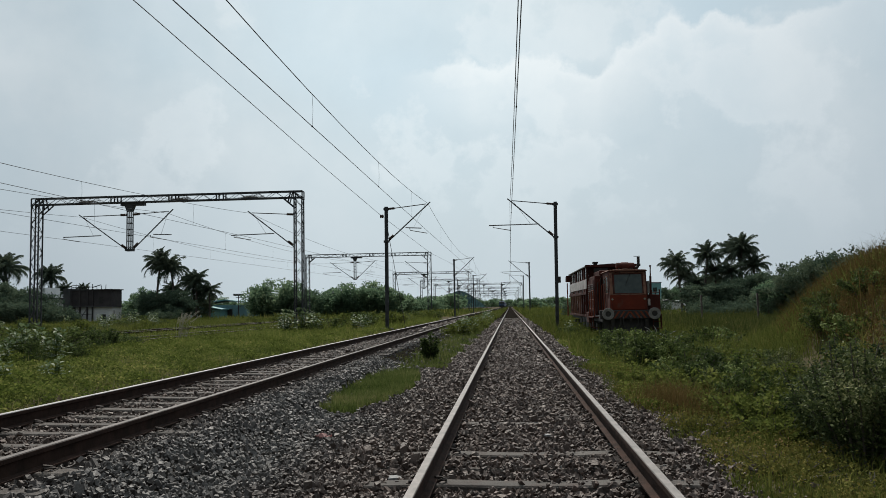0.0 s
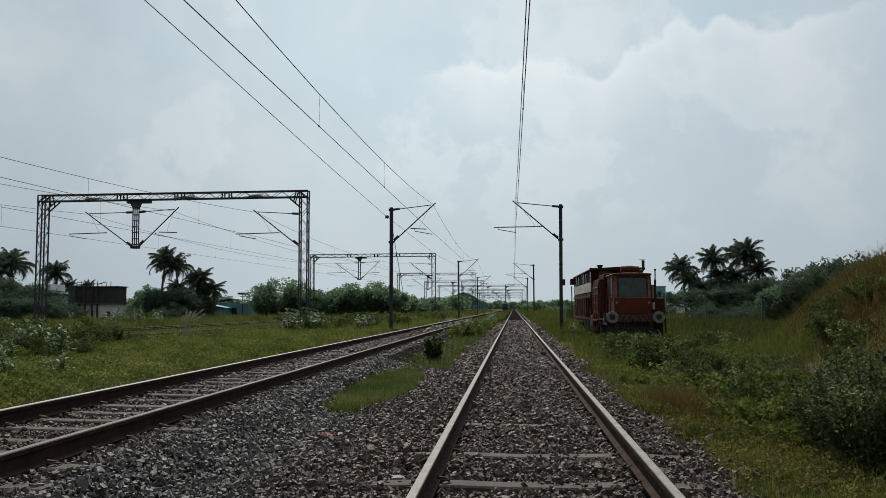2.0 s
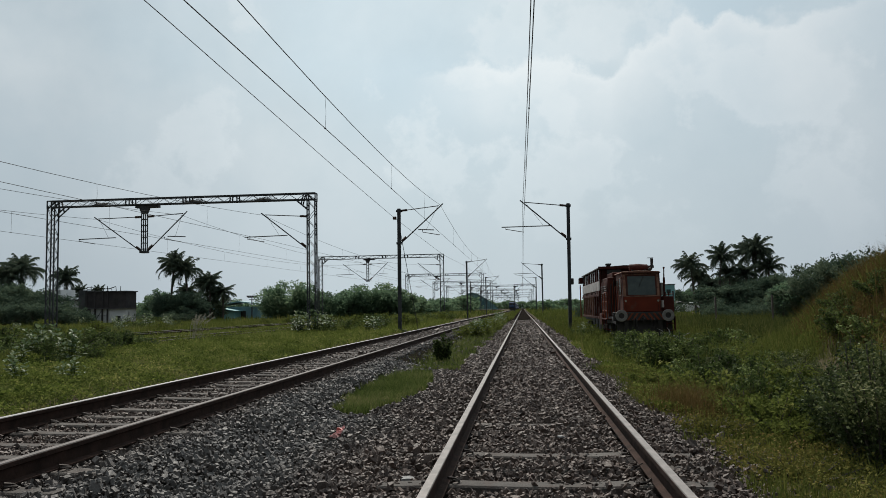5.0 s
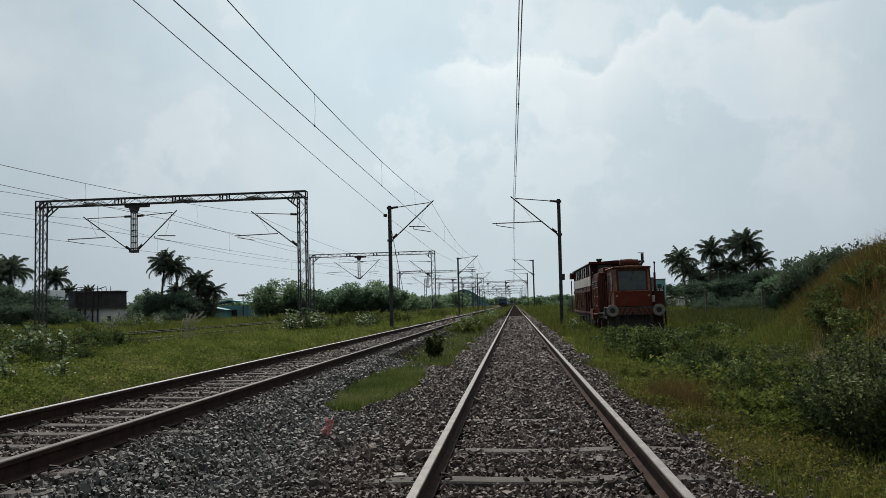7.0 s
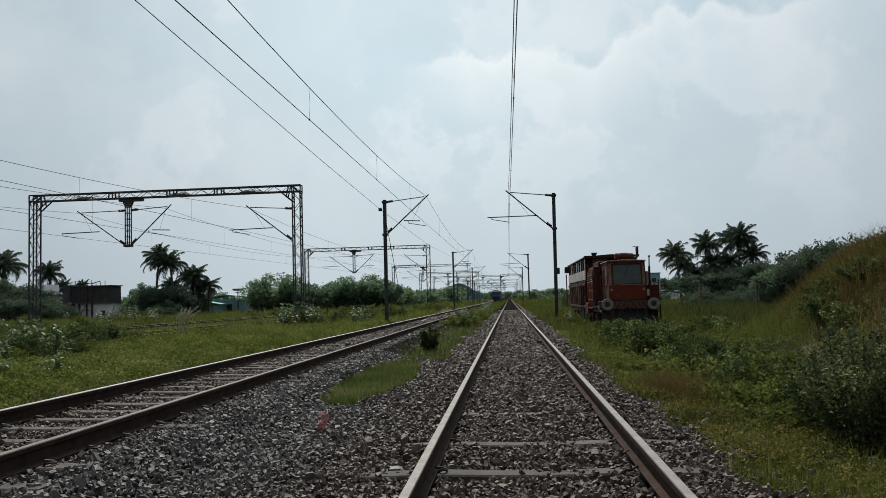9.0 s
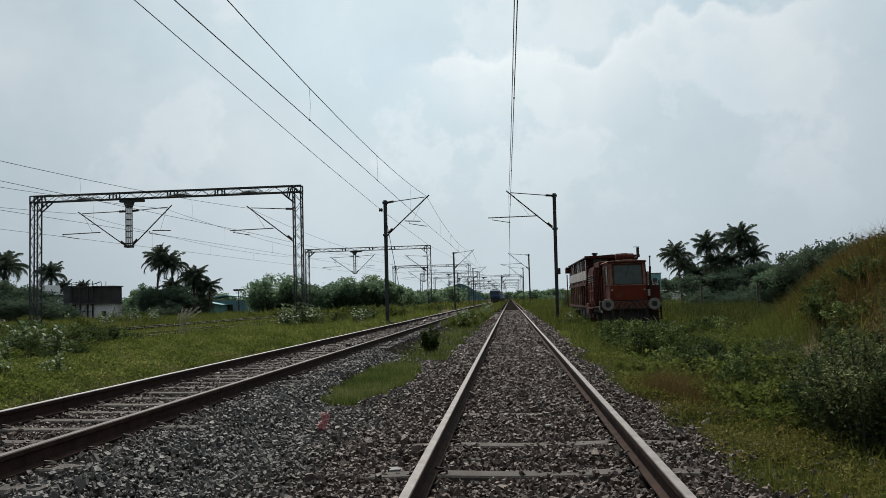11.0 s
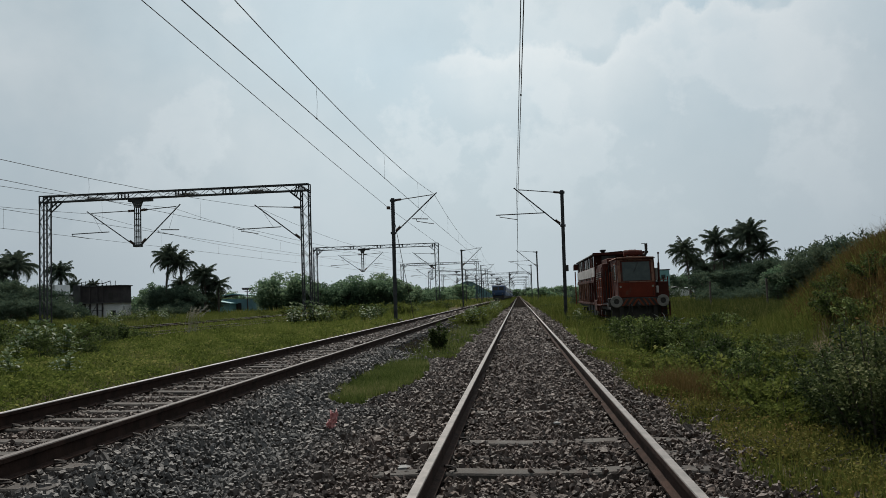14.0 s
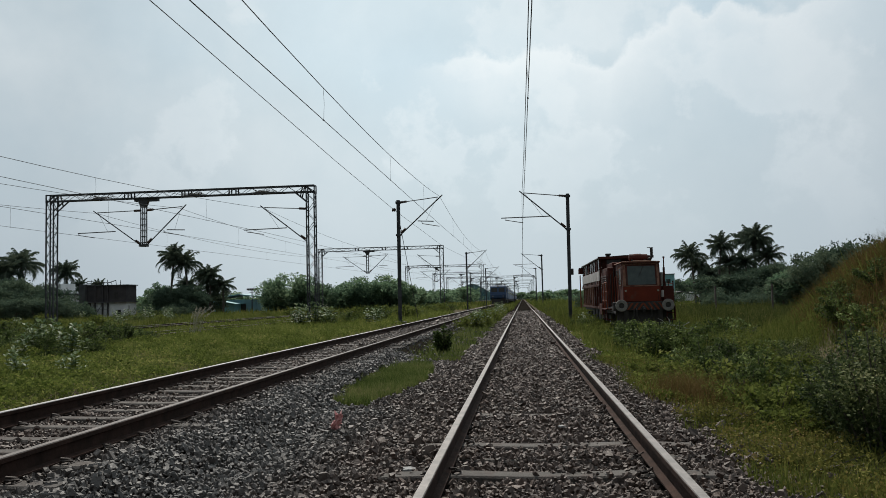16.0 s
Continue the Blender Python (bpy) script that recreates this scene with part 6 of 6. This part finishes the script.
    for i in range(70):
        y = 22 + 75 * random.random() ** 1.3
        x = -12.5 - random.uniform(0, 8 + y * 0.35)
        if -25 < x < -12 and 28 < y < 75:
            x -= 13.5
        S.append((("weed", "weed2", "weed", "pale")[i % 4], x, y, random.uniform(0.7, 1.35)))
    for i in range(12):
        S.append((("weed", "weed2")[i % 2], -15.0 - random.uniform(0, 3.0), 18 + i * 0.9, random.uniform(0.6, 0.9)))
    for i in range(26):
        S.append((("weed", "weed2")[i % 2], -8.3 - random.uniform(0, 3.2), 42 + i * 2.2, random.uniform(0.9, 1.6)))
    place(SHRUBS, S)


veg_shrubs()


def plume_grass(x, y):
    t = thing("plume_grass", pose(x, y, gz(x, y)), "tuft of pale feathery plume grass bending in the wind", "grass tuft")
    r = np.random.default_rng(11)
    for k in range(16):
        a, o = r.uniform(-0.5, 0.5), r.uniform(0, 0.5)
        h = r.uniform(0.9, 1.25)
        tip = Vector((o + 0.1 + r.uniform(0, 0.4), a, h))
        st = part("stalk", Geo().tube([(o * 0.6, a * 0.6, 0), (o * 0.8 + 0.08, a, h * 0.7), tip], [0.008, 0.006, 0.003], 4), M["plume"], t)
        n = 60
        s = r.random(n)
        p = np.stack([o * 0.8 + 0.08 + (tip.x - o * 0.8 - 0.08) * s, np.full(n, a), h * 0.7 + (tip.z - h * 0.7) * s], -1)
        d = r.normal(0, 0.035, (n, 3)) + np.array([0.05, 0, 0.04])
        sd = np.array([0.002, 0.007, 0.007])
        co = np.stack([p - sd, p + sd, p + d], 1).reshape(-1, 3)
        part("plume", big_mesh("plume", co, np.arange(n * 3).reshape(-1, 3), M["plume"]), None, st)


plume_grass(-14.7, 34.0)


def tree_kind(w, h, n, leaf, seed, label, trunk_h=0.35, material="leaf_tree"):
    """Broadleaf tree: tapered trunk, limbs, crown of leaf clumps with gaps."""
    t = thing("tree", pose(0, 0, 0), label, "tree", "trees behind the yard")
    r = np.random.default_rng(seed)
    m = 64
    c = r.normal(size=(m, 3))
    c /= np.linalg.norm(c, axis=1)[:, None]
    c *= r.uniform(0.25, 1.0, (m, 1)) ** 0.6
    cen = np.stack([c[:, 0] * w / 2, c[:, 1] * w / 2, h * (trunk_h + (1 - trunk_h) * (0.45 + 0.5 * c[:, 2]))], -1)
    rad = r.uniform(0.07, 0.17, m) * w

    def shape(rr, k):
        i = rr.integers(0, m, k)
        d = rr.normal(size=(k, 3))
        d /= np.linalg.norm(d, axis=1)[:, None]
        return cen[i] + d * (rad[i] * rr.uniform(0.55, 1.05, k))[:, None] * np.array([1, 1, 0.75])
    co, tris = leaf_cloud(n, shape, leaf, seed=seed + 1)
    co[:, 2] = np.maximum(co[:, 2], 0.02)
    part("crown", big_mesh("crown", co, tris, M[material]), None, t)
    tr = part("trunk", Geo().tube([(0, 0, -0.3), (0.05 * w, 0, h * 0.25), (0.02 * w, 0.03 * w, h * 0.6)], [0.035 * h, 0.026 * h, 0.012 * h], 8), M["bark"], t)
    for k in range(5):
        part("limb", Geo().tube([(0.04 * w, 0, h * (0.25 + 0.04 * k)), tuple((Vector(cen[k]) + Vector((0.04 * w, 0, h * 0.3))) / 2), tuple(cen[k])], [0.014 * h, 0.01 * h, 0.004 * h], 5), M["bark"], tr)
    return t


def palm_kind(h, seed, label, fronds=46, length=3.1):
    """Coconut palm: ringed leaning trunk, drooping feather fronds blown to one side."""
    t = thing("coconut_palm", pose(0, 0, 0), label, "palm tree", "coconut palms")
    r = np.random.default_rng(seed)
    lean = r.uniform(-0.8, 0.8)
    pts, rr = [], []
    for i in range(13):
        s = i / 12
        pts.append((lean * s * s, 0.2 * math.sin(s * 2), h * s))
        rr.append(0.17 - 0.06 * s + (0.012 if i % 2 else 0))
    part("trunk", Geo().tube(pts, rr, 8), M["bark"], t)
    top = np.array(pts[-1])
    for k in range(fronds):
        a = math.tau * k * 0.382 + r.uniform(-0.2, 0.2)
        el = math.radians(86 - 120 * (k / fronds) ** 1.0 + r.uniform(-18, 18))
        L = length * r.uniform(0.6, 1.15) * (0.75 + 0.25 * (k / fronds))
        m = 11
        P = [top.copy()]
        e = el
        for i in range(m):
            d = np.array([math.cos(a) * math.cos(e), math.sin(a) * math.cos(e), math.sin(e)])
            d[0] -= 0.22 * (i / m)
            P.append(P[-1] + d / np.linalg.norm(d) * L / m)
            e -= math.radians(2.0 + 15.0 * (i / m) * (0.35 + 0.9 * k / fronds))
        P = np.array(P)
        g = Geo().tube([tuple(p) for p in P[::2]] + [tuple(P[-1])], 0.022, 4)
        V, F = [], []
        for i in range(1, m + 1):
            for half in (0.0, 0.33, 0.66):
                p = P[i] - (P[i] - P[i - 1]) * half
                d = (P[i] - P[i - 1]) / np.linalg.norm(P[i] - P[i - 1])
                side = np.cross(d, (0, 0, 1))
                side /= np.linalg.norm(side) + 1e-6
                ll = 0.82 * math.sin(math.pi * (0.10 + 0.80 * (i - half) / m)) ** 0.8 * length / 3.4
                for s in (-1, 1):
                    tip = p + (side * s * r.uniform(0.35, 0.8) + d * 0.65 + np.array([-0.1, 0, -0.6 + r.uniform(-0.4, 0.35)])) * ll
                    q = d * 0.05
                    kk = len(V)
                    V += [p - q, p + q, (p + q + tip) / 2 + np.array([0, 0, 0.05]), tip]
                    F += [(kk, kk + 1, kk + 2), (kk, kk + 2, kk + 3)]
        g.add(V, F)
        part("frond", g.mesh("frond", M["leaf_palm"]), None, t)
    g = Geo()
    for k in range(7):
        a = k * 0.9
        c = top + np.array([math.cos(a) * 0.25, math.sin(a) * 0.25, -0.25])
        g.tube([c + np.array([0, 0, -0.14]), c + np.array([0, 0, -0.07]), c + np.array([0, 0, 0.07]), c + np.array([0, 0, 0.14])], [0.03, 0.11, 0.11, 0.03], 7)
    part("coconut_bunch", g, M["leaf_palm"], t)
    return t


def put(kinds, spots):
    used = set()
    for kind, x, y, s, sz in spots:
        m = pose(x, y, gz(x, y) - 0.05, 0, 0, random.uniform(0, 360) if "palm" not in kind else random.uniform(-25, 25))
        if kind in used:
            ob = copy_thing(kinds[kind], m)
        else:
            ob = kinds[kind]
            used.add(kind)
        ob.matrix_basis = m @ Matrix.Diagonal((s, s, s * sz, 1))


TREES = {
    "round": tree_kind(6.0, 4.9, 6500, 0.31, 21, "dense round dark green tree beyond the yard", 0.12),
    "wide": tree_kind(8.0, 4.7, 7500, 0.33, 22, "spreading dark green tree beyond the yard", 0.10),
    "wide_dark": tree_kind(8.0, 4.7, 6500, 0.30, 27, "spreading dusky green tree behind the bank", 0.06, "leaf_dusky"),
    "tall": tree_kind(5.0, 6.0, 4800, 0.29, 23, "tall leafy tree among palms", 0.12, "leaf_dusky"),
    "far": tree_kind(7.0, 4.8, 1100, 0.75, 25, "distant dark green tree on the horizon", 0.08),
    "bushy": tree_kind(5.0, 2.6, 3200, 0.23, 24, "dense dark bush beyond the tracks", 0.0, "leaf_dusky"),
    "palm_a": palm_kind(8.5, 31, "coconut palm with wind-blown drooping fronds"),
    "palm_b": palm_kind(7.4, 32, "coconut palm leaning among trees"),
    "palm_c": palm_kind(6.2, 33, "shorter coconut palm with ragged fronds", 40, 2.9),
}


def veg_trees():
    S = []
    # group of palms over the sheds, and palms at the far end
    S += [("palm_a", -47.6, 104, 1.0, 0.93), ("palm_b", -44.9, 104, 1.0, 0.95), ("palm_c", -42.4, 105, 0.95, 0.92), ("palm_c", -40.9, 106, 0.95, 0.68), ("palm_c", -43.6, 107, 0.9, 0.86), ("palm_c", -46.3, 107, 0.8, 0.85)]
    S += [("palm_b", -68.2, 104, 1.25, 0.82), ("palm_a", -71.5, 107, 1.1, 0.85), ("palm_c", -63.6, 106, 1.0, 1.03), ("palm_c", -72.0, 103, 1.1, 0.8), ("palm_c", -69.6, 120, 0.6, 1.3), ("palm_c", -67.6, 122, 0.55, 1.4)]
    for x, y, s in ((-46.3, 107, 0.75), (-43.2, 108, 0.85), (-47.8, 108, 0.6), (-46.0, 104, 0.7), (-44.2, 103, 0.75), (-49.0, 105, 0.65), (-68, 104, 0.85), (-71.5, 105, 0.95), (-75.5, 104, 1.0), (-64.5, 106, 0.75), (-66.5, 107, 0.8)):
        S.append(("tall", x, y, s, 1.0 if int(s * 20) % 2 else 0.85))
    for x, y, s in ((-63.5, 95, 1.05), (-61.5, 96, 0.95), (-65.5, 95, 1.1), (-59.5, 94, 0.72), (-57.6, 93, 0.55), (-67.5, 97, 1.1), (-62.5, 92, 0.8), (-58.5, 90, 0.55), (-55.8, 90, 0.45), (-46.8, 101, 0.8), (-45.2, 100.5, 0.75), (-43.6, 101, 0.85), (-42.2, 100, 0.75)):
        S.append(("tall", x, y, s * 0.95, 1.0 if int(x * 2) % 2 else 0.85))
    S += [("round", -62.0, 131, 1.0, 1.15), ("round", -58.5, 133, 0.9, 1.0), ("wide", -55.0, 132, 0.8, 0.9)]
    # palms on the right
    S += [("palm_b", 23.3, 112, 0.95, 1.0), ("palm_a", 26.4, 112, 0.97, 0.98), ("palm_a", 31.0, 112, 1.05, 0.95), ("palm_b", 32.2, 114, 1.1, 1.0), ("palm_c", 24.6, 115, 0.9, 1.0), ("palm_c", 28.2, 113, 0.9, 1.0), ("palm_c", 29.6, 110, 0.95, 0.9), ("palm_c", 33.0, 111, 1.0, 0.95), ("palm_c", 25.0, 110, 0.8, 0.85)]
    for i in range(12):
        S.append(("tall", 24.2 + i * 0.95, 106 + random.uniform(-2, 2), random.uniform(0.8, 1.05), 0.95 - 0.025 * abs(i - 7)))
    for i in range(8):
        S.append(("bushy", 23.0 + i * 1.3, 98 + random.uniform(-3, 3), random.uniform(0.6, 0.9), 0.9))
    S += [("bushy", 26.6, 146, 1.0, 1.0), ("bushy", 24.0, 147, 1.1, 1.1), ("tall", 31.6, 172, 1.0, 0.85), ("round", 34.2, 174, 1.0, 0.95), ("tall", 36.8, 175, 1.0, 0.85), ("bushy", 23.6, 101, 0.9, 1.0)]
    S += [("tall", -69.2, 100, 1.05, 1.0), ("round", -67.6, 101, 1.1, 1.05), ("tall", -71.8, 100, 1.1, 1.0), ("palm_c", -69.0, 101, 1.1, 0.95), ("bushy", -54.7, 92, 0.95, 1.1), ("bushy", -55.9, 91, 0.9, 1.2), ("round", -57.3, 92, 0.52, 1.0), ("bushy", -53.6, 93, 0.7, 1.0)]
    S += [("tall", 24.9, 80, 0.62, 1.0), ("round", 26.1, 81, 0.8, 1.0), ("tall", 27.9, 80, 0.8, 1.0)]
    for x, y, s in ((29, 80, 0.85), (31.5, 82, 0.9), (34.5, 84, 1.0), (27.2, 79, 0.8), (38, 88, 1.1), (42, 92, 1.1), (33, 78, 0.8), (36.5, 80, 0.95), (47, 96, 1.2), (40, 82, 1.1), (44.5, 84, 1.2), (49, 84, 1.35), (53, 86, 1.4)):
        S.append((("wide_dark", "tall")[int(x) % 2], x, y, s, 1.25))
    # hedge of trees beyond the yard
    for x, y, s, kz in ((-33.0, 110, 1.0, 1.0), (-30.5, 112, 0.95, 0.98), (-28.0, 111, 0.8, 0.9), (-35.0, 112, 0.75, 0.95), (-23.6, 116, 0.95, 0.95), (-21.0, 117, 1.0, 0.95), (-18.2, 117, 0.8, 0.95), (-25.8, 115, 0.8, 0.9), (-16.4, 122, 0.7, 0.9)):
        S.append((("round", "wide")[int(-x) % 2], x, y, s * 1.05, kz * 1.1))
    for i in range(10):
        S.append((("wide", "bushy")[i % 2], -15 - i * 3.0 + random.uniform(-1, 1), 135 + random.uniform(0, 20), random.uniform(0.55, 0.8), 0.8))
    for i in range(5):
        S.append(("bushy", -42.6 - i * 1.5, 99 + random.uniform(-3, 3), random.uniform(0.55, 0.8), 1.0))
    for i in range(14):
        S.append((("bushy", "tall", "bushy")[i % 3], -57 - i * 1.7, 93 + random.uniform(-4, 4), random.uniform(0.6, 0.9), 0.9))
    for x in (-49.0, -62.0, -66.0, -70.0, -74.5, -78.0):
        S.append(("tall", x, 112, 0.8, 0.8))
    for x in (-52.5, -54.4, -56.3, -58.5, -60.5):
        S.append(("tall", x, 84, 0.62, 0.8))
    S += [("round", -52.0, 122, 0.9, 0.9), ("round", -50.0, 123, 0.8, 0.9), ("wide", -56, 122, 0.8, 0.85), ("tall", 5.7, 75, 0.45, 0.95), ("tall", 6.3, 78, 0.4, 1.0)]
    # distant woods along the horizon
    for i in range(36):
        S.append(("far", -150 + i * 4.0 if i < 33 else -14 - i * 0.2, 260 + random.uniform(0, 60), random.uniform(1.0, 1.5), 0.9))
    for i in range(18):
        S.append(("far", 5.5 + i * 3.2, 185 + random.uniform(0, 50), random.uniform(0.6, 1.0), 0.75))
    for i in range(8):
        S.append(("tall", 31.0 + i * 1.7, 133 + random.uniform(-3, 4), random.uniform(0.9, 1.1), 1.05))
    for i in range(30):
        S.append(("far", -110 + i * 7.5 + random.uniform(-2, 2), 1150 + random.uniform(0, 120), random.uniform(2.0, 3.4), 0.9))
    put(TREES, S)


veg_trees()

# ---- litter on the ballast ----


def litter():
    g = Geo()
    r = np.random.default_rng(5)
    nu, nv = 7, 9
    V = [((u / (nu - 1) - 0.5) * 0.10 + v * 0.007 + r.normal(0, 0.01), r.normal(0, 0.025) + v * 0.010, v * 0.019 + r.normal(0, 0.009)) for v in range(nv) for u in range(nu)]
    g.add(V, [(v * nu + u, v * nu + u + 1, (v + 1) * nu + u + 1, (v + 1) * nu + u) for v in range(nv - 1) for u in range(nu - 1)])
    t = thing("plastic_wrapper", pose(-2.33, 8.95, -0.21), "crumpled pink and red plastic wrapper on the ballast", "litter")
    o = part("film", g, M["plastic_red"], t)
    o["label"] = "loose pink flap"
    part("scrap", Geo().add([(-0.05, 0, 0.0), (0.05, -0.01, 0.01), (0.06, 0.07, 0.03), (-0.04, 0.08, 0.025), (0.0, 0.04, 0.05)], [(0, 1, 4), (1, 2, 4), (2, 3, 4), (3, 0, 4), (3, 2, 1, 0)]), M["plastic_dark"], t, "dull red crumpled scrap")
    o.modifiers.new("thickness", "SOLIDIFY").thickness = 0.002
    t2 = thing("twig", pose(-2.1, 8.8, -0.2), "short dead twig lying on the ballast", "twig")
    part("stick", Geo().tube([(0, 0, 0), (0.12, 0.06, 0.09), (0.2, 0.16, 0.12)], [0.008, 0.007, 0.004], 5), M["bark"], t2)
    return o


WRAPPER = litter()


def dead_branch():
    t = thing("dead_branch", pose(5.75, 32.6, gz(5.75, 32.6) + 0.5, 0, 0, -12), "bleached dead branch lying in weeds before the machine", "branch")
    part("bough", Geo().tube([(-0.5, 0, 0.12), (-0.1, 0.05, 0.02), (0.3, 0, -0.06), (0.75, -0.1, -0.2), (1.0, -0.1, -0.3)], [0.03, 0.035, 0.035, 0.028, 0.015], 7), M["pale_stone"], t)
    for a, b in (((-0.1, 0.05, 0.02), (-0.25, 0.1, 0.35)), ((0.3, 0, -0.06), (0.62, 0.1, 0.12)), ((0.0, 0, 0.0), (0.35, -0.1, -0.35)), ((0.55, -0.05, -0.13), (0.9, 0.0, -0.05)), ((-0.3, 0, 0.07), (-0.6, -0.1, 0.3))):
        part("twig", Geo().tube([a, tuple((Vector(a) + Vector(b)) / 2 + Vector((0.02, 0, 0.03))), b], [0.022, 0.016, 0.008], 5), M["pale_stone"], t)


dead_branch()


def chip(x, y, z, s, rz):
    g = Geo().prism([(-0.06, -0.012), (0.055, -0.02), (0.06, 0.015), (0.01, 0.026), (-0.055, 0.018)], 1, -0.04, 0.035)
    t = thing("pale_stone", pose(x, y, z, 8, 5, rz), "pale chip of stone lying on dark ballast", "stone", "pale stones")
    o = part("chip", g, M["pale_stone"], t, bevel=0.006)
    o.scale = (s, s, s)


for x, y, z, s, rz in ((-1.17, 6.75, -0.2, 1.0, 10), (0.2, 8.85, -0.18, 0.6, 30), (1.15, 5.6, -0.2, 0.9, 80)):
    chip(x, y, z, s, rz)


# ---- movement ----


def motions():
    """The train rolls towards the camera at an even 19.8 m/s."""
    times = (0.0, 4.0, 8.0, 12.0, 16.0)

    def front(t):
        return 335.0 - 19.8 * (t - 7.0)
    walk(LOCO, [(t, pose(TRACK2_X, front(t), TRACK2_Z)) for t in times])
    for i, c in enumerate(COACHES):
        walk(c, [(t, pose(TRACK2_X, front(t) + 19.8 + i * 22.5, TRACK2_Z)) for t in times])

    # the wrapper's flap lies folded back, then the wind turns it over towards the camera
    flap = [(0.0, -78), (2.0, -74), (4.2, -78), (4.9, -40), (5.5, 5), (6.2, 32), (7.8, 27), (8.6, 34), (11.4, 28), (13.0, 35), (14.0, 28), (16.0, 33)]
    walk(WRAPPER, [(t, pose(0, 0.02, 0.01, a, 0, 0)) for t, a in flap])


motions()
